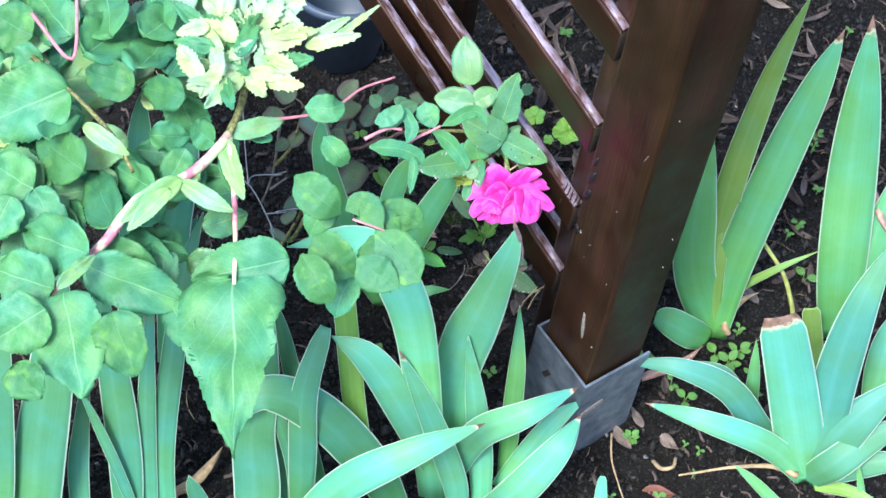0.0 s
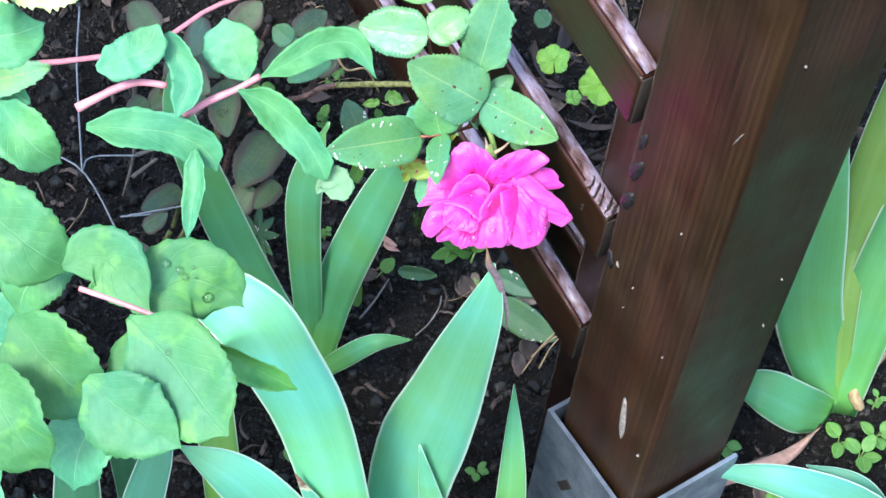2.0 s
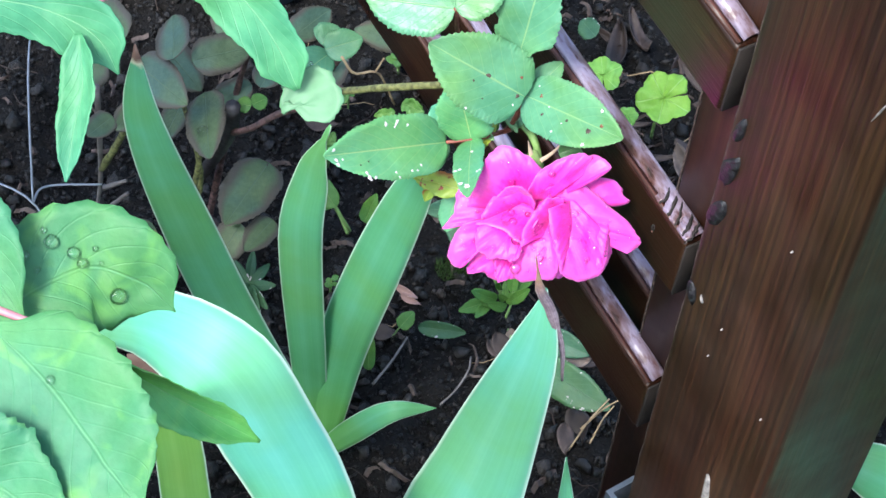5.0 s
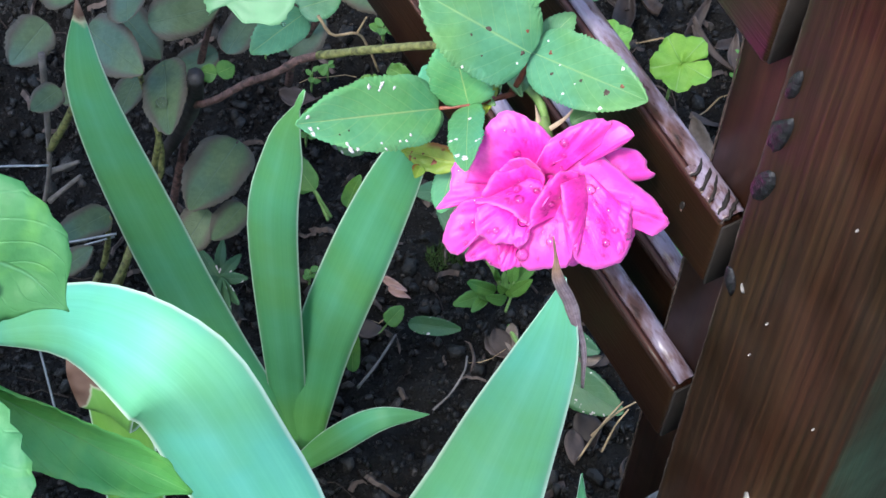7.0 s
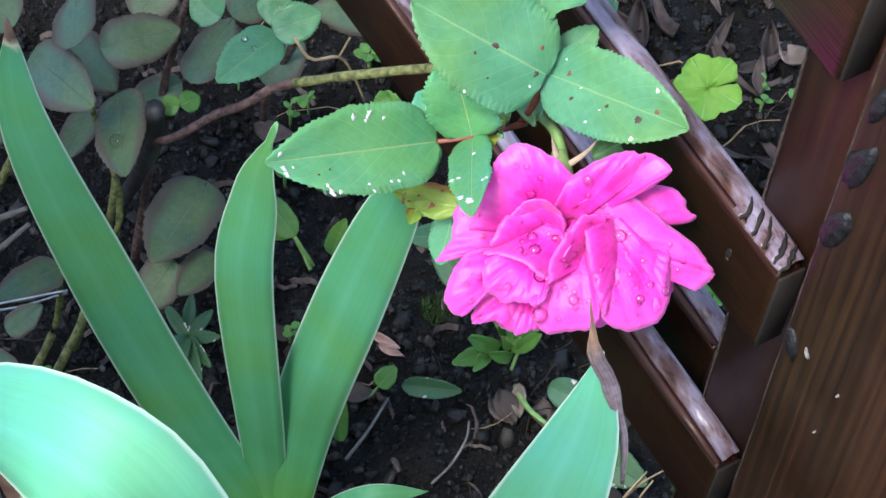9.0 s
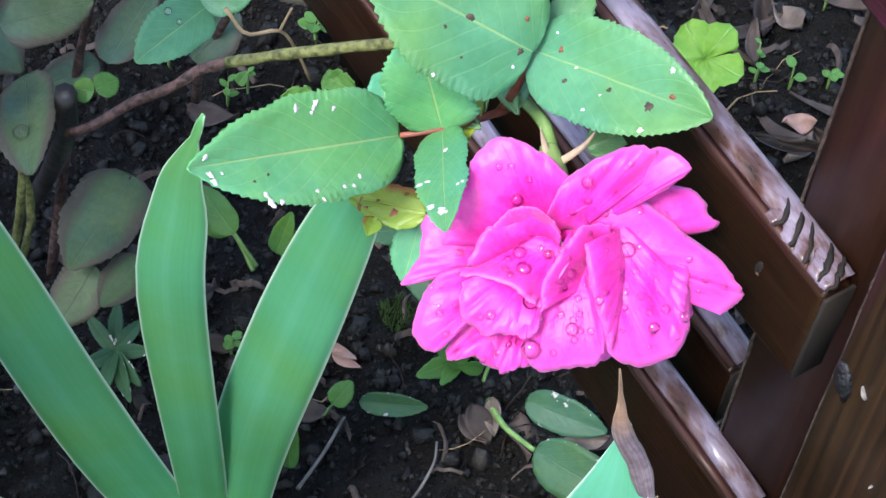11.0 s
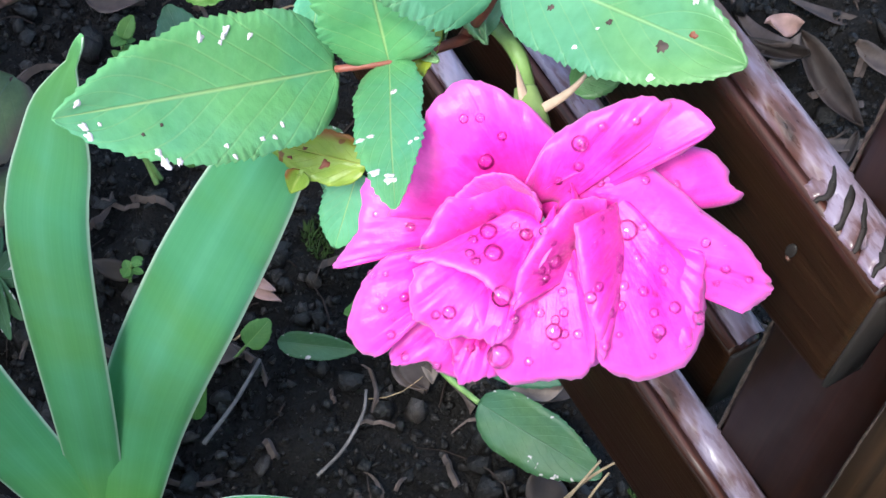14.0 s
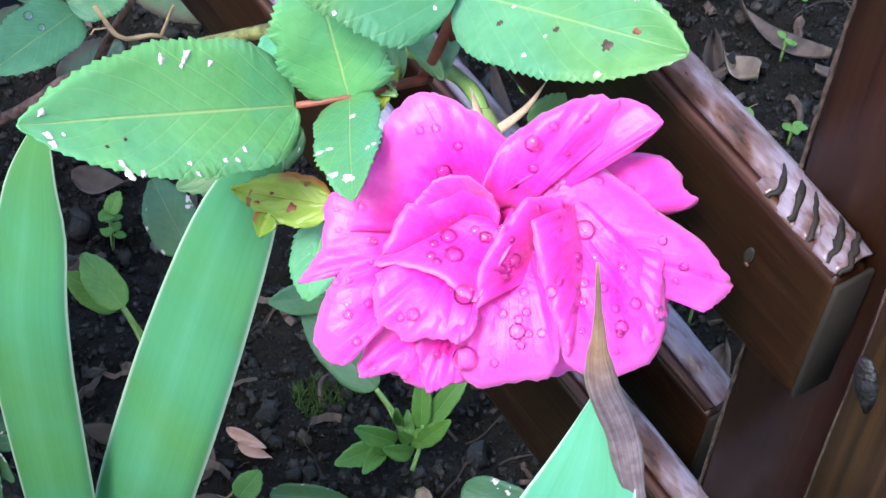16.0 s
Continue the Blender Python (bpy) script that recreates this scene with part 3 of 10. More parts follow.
def blade(name, pts, width, mat, parent=None, face=FACE, base=0.7, blunt=0.0, fold=0.06, label="", wave=0.0, bulk=0.35, taper=2.3, nib=0.0):
    """An iris blade along pts: widest in its lower half, drawn out to a point, with a slight keel."""
    rows, cols = 26, 7
    line = smooth_line(pts, rows - 1)
    grid = []
    for k, p in enumerate(line):
        v = k / (rows - 1)
        t = (line[min(k + 1, rows - 1)] - line[max(k - 1, 0)]).normalized()
        side = t.cross(Vector(face))
        side = side.normalized() if side.length > 1e-4 else Vector((1, 0, 0))
        out = side.cross(t).normalized()
        if v < bulk:
            w = base + (1 - base) * math.sin(v / bulk * math.pi / 2)
        else:
            s = min(1.0, (v - bulk) / (1 - bulk) * (1.16 if nib else 1.0))
            w = (1 - s ** taper) * (1 - blunt) + blunt * (1 - max(0, s - 0.9) * 3)
        w = max(w, nib * (1 - max(0, v - 0.95) * 14), 0.015) * width / 2
        row = []
        for j in range(cols):
            u = j / (cols - 1) * 2 - 1
            q = p + side * w * u + out * (fold * w * (1 - abs(u)) * 2 + wave * width * math.sin(v * 9 + u * 2.2))
            q += out * 0.02 * width * noise.noise(Vector((v * 6, u * 1.5, p.x * 40)))
            row.append(q)
        grid.append(row)
    bm = bmesh.new()
    sheet(bm, grid, 0.0011)
    return part(name, bm, mat, parent, label)


def leaflet(bm, base, tip, width, face, fold=0.25, droop=0.12, teeth=16, depth=0.03, shape=0.85, wavy=0.03, nibble=0.0, seed=0.0, cup=0.0, point=0.8):
    """A toothed rose leaflet from base to tip, folded a little along its midrib."""
    base, tip = Vector(base), Vector(tip)
    axis = tip - base
    length = axis.length
    axis.normalize()
    side = axis.cross(Vector(face)).normalized()
    out = side.cross(axis).normalized()
    rows, half = teeth * 3 + 1, 4
    peak = 0.62 * shape / (0.62 * shape + point)
    top = 0.384 if point == 0.8 else peak ** (0.62 * shape) * (1 - peak) ** point
    grid, uvs = [], []
    for i in range(rows):
        v = i / (rows - 1)
        w = (v ** (0.62 * shape) * (1 - v) ** point) / top if 0 < v < 1 else 0.0
        w = min(1.0, max(w, 0.02)) ** 0.9 * width / 2
        saw = (0.0, 0.45, 1.0)[i % 3] * depth * (0.9 + 1.1 * noise.noise(Vector((i // 3 * 1.7, seed, 0.5)))) * width * min(1, 6 * v * (1 - v) + 0.2)
        row, ur = [], []
        for j in range(-half, half + 1):
            u = j / half
            edge = abs(j) == half
            wj = w + (saw if edge else 0)
            if nibble and abs(u) > 0.7:
                g = noise.noise(Vector((v * 7 + seed, math.copysign(2.0, u) + seed, 1.7)))
                wj -= max(0, g - 0.05) * nibble * width * (1 if edge else 0.5)
            p = base + axis * (length * (v + (0.5 / rows if edge and i % 3 == 2 else 0)))
            p += side * wj * u + out * (fold * w * abs(u) - droop * length * (v * v) + cup * w * u * u)
            p += out * wavy * width * noise.noise(Vector((v * 4.0 + seed, u * 2.0, seed * 3.1)))
            row.append(p)
            ur.append((0.5 + u / 2, v))
        grid.append(row)
        uvs.append(ur)
    sheet(bm, grid, 0.0005, uvs)
    return bm


def lobed_leaf(bm, centre, radius, face, lobes=5, turn=0.0, dish=0.12):
    """A round, shallowly lobed and toothed leaf with a notch at its stalk."""
    c, n = Vector(centre), Vector(face).normalized()
    a = n.cross(Vector((0.2, 1, 0.1))).normalized()
    b = n.cross(a)
    grid, uvs = [], []
    for i in range(61):
        w = turn + (0.01 + 0.98 * i / 60) * 2 * math.pi
        q = i / 60
        r = radius * (0.84 + 0.18 * abs(math.sin(q * math.pi * lobes)) + 0.10 * noise.noise(Vector((q * 6, turn, 0.3))) + (0.03 if i % 3 == 1 else 0))
        row, ur = [], []
        for j in range(7):
            u = j / 6
            row.append(c + (a * math.cos(w) + b * math.sin(w)) * r * u + n * radius * (dish * u * u * (1 + math.sin(q * math.pi * lobes * 2)) + 0.16 * noise.noise(Vector((q * 9, u * 3, radius * 99)))))
            ur.append((0.5 + 0.5 * ((q * lobes) % 1 - 0.5), u))
        grid.append(row)
        uvs.append(ur)
    sheet(bm, grid, 0.0005, uvs)
    return bm


def leaf_part(name, parent, mat, base, tip, width, face=FACE, label="", **kw):
    bm = bmesh.new()
    leaflet(bm, base, tip, width, face, **kw)
    return part(name, bm, mat, parent, label)


def stalk(name, parent, mat, pts, r0, r1, label="", sides=8, count=14, rough=0.15):
    bm = bmesh.new()
    tube(bm, pts, r0, r1, sides, count, rough)
    return part(name, bm, mat, parent, label)


def prism(bm, ring, z0, z1):
    """An upright body over a plan outline (anticlockwise)."""
    low = [bm.verts.new((x, y, z0)) for x, y in ring]
    top = [bm.verts.new((x, y, z1)) for x, y in ring]
    n = len(ring)
    for k in range(n):
        bm.faces.new((low[k], low[(k + 1) % n], top[(k + 1) % n], top[k]))
    bm.faces.new(low[::-1])
    bm.faces.new(top)
    return bm


def box(bm, size, at=(0, 0, 0), bevel=0.0, seg=2):
    r = bmesh.ops.create_cube(bm, size=1.0)
    bmesh.ops.scale(bm, vec=size, verts=r["verts"])
    bmesh.ops.translate(bm, vec=at, verts=r["verts"])
    if bevel:
        es = list({e for v in r["verts"] for e in v.link_edges})
        bmesh.ops.bevel(bm, geom=es, offset=bevel, segments=seg, affect='EDGES', profile=0.6)
    return bm


# ---- ground ----
def ground_height(x, y):
    p = Vector((x, y, 0))
    near = math.exp(-((x - 0.25) ** 2 + (y - 0.75) ** 2) / 2.0)
    h = 0.008 * noise.noise(p * 7) + near * (0.006 * noise.noise(p * 26) + 0.006 * noise.noise(p * 70 + Vector((3, 1, 0))) + 0.0035 * noise.noise(p * 170))
    return h - 0.006


def build_ground():
    xs, ys = [], []
    for axis, mid in ((xs, 0.22), (ys, 0.80)):
        fine = [mid + (k / 380 - 0.5) * 1.2 for k in range(381)]
        left, right, step = [], [], 0.03
        a, b = fine[0], fine[-1]
        while a > mid - 60:
            a, b, step = a - step, b + step, step * 1.35
            left.append(a)
            right.append(b)
        axis.extend(left[::-1] + fine + right)
    verts = [(x, y, ground_height(x, y)) for y in ys for x in xs]
    w = len(xs)
    faces = [(j * w + i, j * w + i + 1, (j + 1) * w + i + 1, (j + 1) * w + i) for j in range(len(ys) - 1) for i in range(w - 1)]
    me = bpy.data.meshes.new("ground")
    me.from_pydata(verts, [], faces)
    for p in me.polygons:
        p.use_smooth = True
    me.materials.append(SOIL)
    return tagged(new("ground", me), "damp dark garden soil with crumbs and litter", "soil", kind="structure")


build_ground()

# ---- post: 7 cm square, turned so that a corner looks at the camera ----
POST_L = Vector((0.2784, 0.6763))
ALONG = Vector((0.680, -0.733))     # along the face with the nails
ACROSS = Vector((0.733, 0.680))     # along the side away from the rails
SIDE = 0.0668
POST_TURN = math.degrees(math.atan2(ALONG.y, ALONG.x))


def build_post():
    mid = POST_L + (ALONG + ACROSS) * SIDE / 2
    post = thing("fence_post", "square dark brown stained wooden fence post in a steel shoe", "post", at=(mid.x, mid.y, 0.0), turn=POST_TURN)
    bm = bmesh.new()
    box(bm, (SIDE, SIDE, 1.5), (0, 0, 0.80), 0.004, 3)
    part("shaft", bm, WOOD, post, "dark stained softwood shaft with open grain")
    # scuff, hanging flecks and scratches of bare wood on the nailed face (local y = -SIDE/2 is the right-hand face's far side)
    return post


post = build_post()


def on_post(name, u, z, size_u, size_z, mat, face=0, tilt=0.0, deep=0.0012):
    """A small worn mark or nail on a face of the post: u metres from the nail-side edge."""
    bm = bmesh.new()
    bmesh.ops.create_uvsphere(bm, u_segments=12, v_segments=6, radius=0.5)
    for v in bm.verts:
        k = 1 + 0.35 * noise.noise(v.co * 3 + Vector((u * 90, z * 70, 0)))
        v.co = Vector((v.co.x * size_u * k, v.co.y * deep * 2, v.co.z * size_z * k))
    ob = part(name, bm, mat, post)
    if face == 0:
        ob.matrix_local = pose(u - SIDE / 2, -SIDE / 2, z, 0, tilt, 0)
    else:
        ob.matrix_local = pose(SIDE / 2, u - SIDE / 2, z, 0, 0, 90) @ pose(0, 0, 0, 0, tilt, 0)
    return ob


on_post("nail", 0.0054, 0.4151, 0.0048, 0.0146, NAIL, 0, 10, 0.0018)
on_post("nail", 0.0059, 0.3931, 0.0071, 0.0194, NAIL, 0, 15, 0.0018)
on_post("nail", 0.0054, 0.3664, 0.0073, 0.0201, NAIL, 0, 15, 0.0018)
on_post("nail", 0.0045, 0.3118, 0.0054, 0.0121, NAIL, 0, -20, 0.0018)
on_post("scuff", 0.0432, 0.2004, 0.0050, 0.0380, PALE_MARK, 0, -8)
on_post("scratch", 0.0572, 0.4831, 0.0007, 0.0133, PALE_MARK, 0, 15)
on_post("fleck", 0.0105, 0.3149, 0.0005, 0.0040, PALE_MARK, 0, -35)
on_post("fleck", 0.0243, 0.3120, 0.0008, 0.0011, PALE_MARK, 0, 0)
on_post("fleck", 0.0217, 0.2891, 0.0007, 0.0009, PALE_MARK, 0, 0)
on_post("fleck", 0.0434, 0.3892, 0.0009, 0.0012, PALE_MARK, 0, 0)
on_post("fleck", 0.0555, 0.2898, 0.0007, 0.0014, PALE_MARK, 0, 0)
on_post("fleck", 0.0606, 0.1876, 0.0018, 0.0023, PALE_MARK, 0, 0)
on_post("fleck", 0.0132, 0.5367, 0.0010, 0.0016, PALE_MARK, 1)
on_post("fleck", 0.0537, 0.3371, 0.0010, 0.0016, PALE_MARK, 1)
on_post("fleck", 0.0539, 0.2915, 0.0010, 0.0016, PALE_MARK, 1)
on_post("fleck", 0.0761, 0.5145, 0.0010, 0.0016, PALE_MARK, 1)


def build_shoe():
    """Folded steel post shoe: three upright walls open to the back, with a bolt slot."""
    mid = POST_L + (ALONG + ACROSS) * SIDE / 2
    shoe = thing("post_shoe", "galvanised steel post shoe around the post foot", "post shoe", at=(mid.x, mid.y, 0), turn=POST_TURN)
    s, t, h = SIDE / 2 + 0.004, 0.0025, 0.135
    bm = bmesh.new()
    ring = [(-s, s), (-s - t, s), (-s - t, -s - t), (s + t, -s - t), (s + t, s), (s, s), (s, -s), (-s, -s)]
    prism(bm, ring, -0.05, h)
    bmesh.ops.recalc_face_normals(bm, faces=bm.faces)
    part("folded_steel", bm, STEEL, shoe, smooth=False)
    for z in (0.085,):
        bm = bmesh.new()
        box(bm, (0.006, 0.001, 0.016), (0, 0, 0), 0.0004)
        ob = part("slot", bm, GASH, shoe)
        ob.matrix_local = pose(-0.012, -s - t - 0.0003, z, 0, 25, 0)
    bm = bmesh.new()
    box(bm, (0.026, 0.0006, 0.012), (0, 0, 0), 0.0002)
    ob = part("torn_sticker", bm, PALE_MARK, shoe, "torn pale paper sticker")
    ob.matrix_local = pose(s + t + 0.0004, -0.022, 0.08, 0, 0, 90) @ pose(0, 0, 0, 0, -18, 0)
    return shoe


build_shoe()

# ---- rails: level slats running away from the post, with an upright batten behind their ends ----
RAIL_DIR = Vector((math.cos(radians(129)), math.sin(radians(129)), 0.03)).normalized()
RAIL_IN = Vector((RAIL_DIR.y, -RAIL_DIR.x, 0)).normalized()
fence = thing("rail_fence", "dark stained wooden rails fixed to a batten beside the post", "fence")


NICK = (0.0195, -0.0137)


def rail(end, long, high, deep, label="", cap=RAIL_TOP, cracked=False):
    """end: the upper front corner at the post. The rail runs from there along RAIL_DIR."""
    x, y = RAIL_DIR, RAIL_IN
    z = x.cross(y)
    z = z if z.z > 0 else -z
    m = Matrix((x, y, z)).transposed().to_4x4()
    m.translation = Vector(end)
    bm = bmesh.new()
    box(bm, (long, deep, high), (long / 2, deep / 2, -high / 2), 0.0025, 3)
    bmesh.ops.subdivide_edges(bm, edges=[e for e in bm.edges if e.calc_length() > long * 0.8], cuts=40)
    for v in bm.verts:
        v.co += Vector((0, 1, 1)) * 0.0009 * noise.noise(Vector((v.co.x * 60, v.co.y * 200, v.co.z * 90 + end[2] * 50)))
    body = part("rail", bm, WOOD_RAIL, fence, label)
    body.matrix_local = m
    bm = bmesh.new()
    rows = []
    for k in range(61):
        q = k / 60
        row = []
        for j in range(7):
            w = j / 6
            lift = 0.0006 + 0.0016 * math.sin(w * math.pi) ** 0.6 + 0.0010 * noise.noise(Vector((q * long * 130, w * 3, end[2] * 31)))
            row.append(Vector((0.001 + q * (long - 0.002), deep * (0.30 + 0.67 * w), lift)))
        rows.append(row)
    sheet(bm, rows, 0.002)
    # thin dark plate over the rail's end face
    plug = bmesh.new()
    box(plug, (0.0014, deep * 0.94, high * 0.94), (-0.0002, deep / 2, -high / 2), 0.0005, 1)
    part("end_grain", plug, GASH, body, "dark end grain of the rail")
    skin = part("weathered_face", bm, cap, body, "flaking varnish on the upper side, sky sheen in its colour")
    bm = bmesh.new()
    rows = []
    for k in range(61):
        q = k / 60
        rows.append([Vector((0.0012 + q * (long - 0.0024), deep * (0.01 + 0.24 * w), 0.0004 + 0.0007 * math.sin(w * math.pi) + 0.0006 * noise.noise(Vector((q * long * 90, w * 2, end[2] * 17))))) for w in (0, 0.25, 0.5, 0.75, 1)])
    sheet(bm, rows, 0.0012)
    part("bare_edge", bm, WOOD_WORN, body, "red-brown worn front edge")
    for k, x0 in enumerate((0.0006, 0.0038, 0.0098, 0.0150, 0.0205) if cracked else ()):
        reach = (0.0062, 0.0085, 0.0105, 0.0100, 0.0085)[k]
        bow = []
        for j in range(13):
            w = 0.02 + (0.93 - 0.07 * (k % 3)) * j / 12
            bow.append((w, x0 + reach * w ** (1.7 + 0.3 * (k % 2)) + 0.0011 * noise.noise(Vector((w * 5, k * 3.1, 0.3)))))
        grid = []
        for i in range(7):
            q = i / 6
            grid.append([Vector((x + (0.0035 + 0.0020 * w) * q, deep * w, 0.0010 + 0.0016 * math.sin(w * math.pi) ** 0.6 + 0.0006 * (1 - q) ** 1.5 + 0.0003 * noise.noise(Vector((q * 3, w * 7, k))))) for w, x in bow])
        bm = bmesh.new()
        sheet(bm, grid, 0.0006)
        part("varnish_flake", bm, cap, body, "lifted varnish scale with the sky's violet sheen as colour")
        for lo, hi, r0, r1 in ((0, 6, 0.00045, 0.00075), (6, 12, 0.00075, 0.00025)):
            bm = bmesh.new()
            tube(bm, [(x - 0.0004, deep * w, 0.0021 + 0.0016 * math.sin(w * math.pi) ** 0.6) for w, x in bow[lo:hi + 1]], r0, r1, 6, 14, 0.6)
            part("crack", bm, GASH, body, "dark curved crack in the rail end")
    if cracked:
        bm = bmesh.new()
        bmesh.ops.create_icosphere(bm, subdivisions=2, radius=1.0)
        for v in bm.verts:
            v.co = Vector((v.co.x * 0.0012 + NICK[0], v.co.y * 0.0004 - 0.0004, v.co.z * 0.0026 + NICK[1] - v.co.x * 0.0008))
        part("nick", bm, GASH, body, "dark dent in the stained side")
        bm = bmesh.new()
        bmesh.ops.create_icosphere(bm, subdivisions=1, radius=1.0)
        for v in bm.verts:
            v.co = Vector((v.co.x * 0.0008 + NICK[0] - 0.0003, v.co.y * 0.0004 - 0.0007, v.co.z * 0.0006 + NICK[1] - 0.0022))
        part("bare_splinter", bm, WOOD_WORN, body, "pale bare wood under the dent")
    return body


rail((0.2761, 0.6935, 0.4335), 1.3, 0.038, 0.0100)
rail((0.2763, 0.6933, 0.3128), 1.3, 0.038, 0.0100, cracked=True)
rail((0.2767, 0.6929, 0.2046), 1.3, 0.038, 0.0100)
rail((0.2719, 0.7362, 0.2071), 1.3, 0.030, 0.010)
rail((0.2763, 0.6933, 0.5600), 1.3, 0.038, 0.0100)
rail((0.2763, 0.6933, 0.6900), 1.3, 0.038, 0.0100)


def upright(plan, z0, z1, mat=WOOD, name="batten", label=""):
    bm = bmesh.new()
    prism(bm, [tuple(p) for p in plan], z0, z1)
    bmesh.ops.recalc_face_normals(bm, faces=bm.faces)
    bmesh.ops.bevel(bm, geom=list(bm.edges), offset=0.002, segments=2, affect='EDGES')
    return part(name, bm, mat, fence, label)


def plan_box(n0, n1, o0, o1):
    out = Vector((-ALONG.x, -ALONG.y))
    return [POST_L + ACROSS * n + out * o for n, o in ((n0, o0), (n1, o0), (n1, o1), (n0, o1))]


upright(plan_box(0.0205, 0.044, 0.0012, 0.036), -0.03, 1.1, WOOD_RED)


def worn_edge(plan, z0, z1, parent):
    """A frayed line of pale fibres along an upright edge."""
    bm = bmesh.new()
    tube(bm, [(plan.x, plan.y, z0 + (z1 - z0) * k / 8) for k in range(9)], 0.0005, 0.0004, 6, 140, 0.6)
    ob = part("worn_edge", bm, FRAYED, None, "frayed pale edge of the wood")
    ob.parent = parent
    ob.matrix_parent_inverse = parent.matrix_world.inverted()
    return ob


worn_edge(POST_L + (ALONG + ACROSS) * 0.0012, 0.14, 0.62, post)
worn_edge(plan_box(0.0205, 0.044, 0.0012, 0.036)[3] + (ALONG + ACROSS) * 0.0006, 0.02, 0.62, fence)
worn_edge(plan_box(0.0205, 0.044, 0.0012, 0.036)[2] + (ALONG - ACROSS) * 0.0006, 0.02, 0.62, fence)


def build_stake():
    """A second upright behind the rails."""
    bm = bmesh.new()
    prism(bm, [(-0.012, -0.011), (0.012, -0.011), (0.012, 0.011), (-0.012, 0.011)], -0.05, 0.95)
    bmesh.ops.recalc_face_normals(bm, faces=bm.faces)
    bmesh.ops.bevel(bm, geom=list(bm.edges), offset=0.002, segments=2, affect='EDGES')
    ob = part("wooden_stake", bm, WOOD)
    ob.matrix_world = pose(0.140, 1.0, 0.0, 0, 0, 35)
    return tagged(ob, "dark stained upright wooden stake behind the rails", "stake")


build_stake()


# ---- irises ----
def withered_tip(pts, widths, parent, label):
    """The dead, curled end of a blade: a keeled strip of the given widths with a ragged rim."""
    rows = 36
    line = smooth_line(pts, rows)
    spread = smooth_line([(w, 0, 0) for w in widths], rows)
    grid = []
    for k, p in enumerate(line):
        v = k / rows
        t = (line[min(k + 1, rows)] - line[max(k - 1, 0)]).normalized()
        side = t.cross(FACE).normalized()
        out = side.cross(t).normalized()
        w = max(0.00012, spread[k].x / 2)
        p = p + out * 0.0016 * (1 - v) ** 0.5 + side * 0.0009 * (1 - v)
        row = []
        for j in range(-4, 5):
            u = j / 4
            ragged = 1 + (0.22 * noise.noise(Vector((v * 13, u * 4, 2.0))) if abs(j) == 4 else 0)
            row.append(p + side * w * u * ragged + out * w * (0.55 * (1 - abs(u)) + 0.30 * noise.noise(Vector((u * 2.4, v * 4, 7.0)))))
        grid.append(row)
    bm = bmesh.new()
    sheet(bm, grid, 0.0004)
    return part("withered_tip", bm, WITHER, parent, label)


iris_a = thing("iris_plant", "upright blue-green iris fan with four narrow blades", "iris", "irises in the bed")
blade("blade", [(0.117, 0.752, -0.005), (0.082, 0.756, 0.070), (0.056, 0.756, 0.160), (0.040, 0.750, 0.250), (0.0375, 0.755, 0.298)], 0.0283, BLADE_TIP, iris_a, base=0.6)
blade("blade", [(0.117, 0.752, -0.005), (0.113, 0.757, 0.050), (0.110, 0.748, 0.180), (0.116, 0.743, 0.240), (0.121, 0.737, 0.272), (0.126, 0.733, 0.296)], 0.0225, BLADE, iris_a, base=0.5, bulk=0.42, taper=1.45, nib=0.12)
blade("blade", [(0.122, 0.752, -0.005), (0.129, 0.757, 0.080), (0.145, 0.749, 0.170), (0.162, 0.736, 0.255), (0.172, 0.738, 0.290)], 0.0278, BLADE, iris_a, base=0.55)
blade("blade", [(0.124, 0.745, -0.004), (0.140, 0.741, 0.030), (0.159, 0.742, 0.055), (0.181, 0.752, 0.050)], 0.0136, BLADE, iris_a, base=0.7)

iris_b = thing("iris_plant", "tall mint-green iris with broad arching blades before the rose", "iris", "irises in the bed")
blade("blade", [(0.203, 0.545, -0.005), (0.163, 0.560, 0.250), (0.138, 0.565, 0.340), (0.120, 0.567, 0.375), (0.086, 0.585, 0.360), (0.033, 0.618, 0.280)], 0.0390, BLADE_BLUE, iris_b, base=0.7)
blade("blade", [(0.208, 0.565, -0.005), (0.201, 0.591, 0.170), (0.215, 0.595, 0.290), (0.2255, 0.594, 0.375), (0.2262, 0.600, 0.405)], 0.0465, BLADE_BLUE, iris_b, base=0.6, bulk=0.38, taper=0.95)
withered_tip([(0.2365, 0.5975, 0.3560), (0.2349, 0.5978, 0.3723), (0.2318, 0.5970, 0.3860), (0.2285, 0.5955, 0.4002), (0.2251, 0.5938, 0.4111), (0.2237, 0.5928, 0.4181), (0.2231, 0.5920, 0.4234), (0.2224, 0.5910, 0.4294), (0.2212, 0.5893, 0.4386)], [0.0010, 0.0018, 0.0029, 0.0037, 0.0038, 0.0032, 0.0018, 0.0009, 0.0003], iris_b, "tan and grey-violet withered edge and tip")
blade("blade", [(0.170, 0.525, -0.005), (0.130, 0.524, 0.100), (0.088, 0.615, 0.220), (0.083, 0.613, 0.260), (0.074, 0.616, 0.285)], 0.0218, BLADE_EDGE, iris_b, base=0.7, blunt=0.45)
blade("blade", [(0.221, 0.555, -0.005), (0.177, 0.548, 0.120), (0.127, 0.553, 0.220), (0.086, 0.561, 0.240)], 0.0377, BLADE_BLUE, iris_b)
blade("blade", [(0.229, 0.538, -0.005), (0.217, 0.540, 0.060), (0.181, 0.551, 0.160), (0.148, 0.553, 0.250)], 0.0258, BLADE_BLUE_TIP, iris_b)
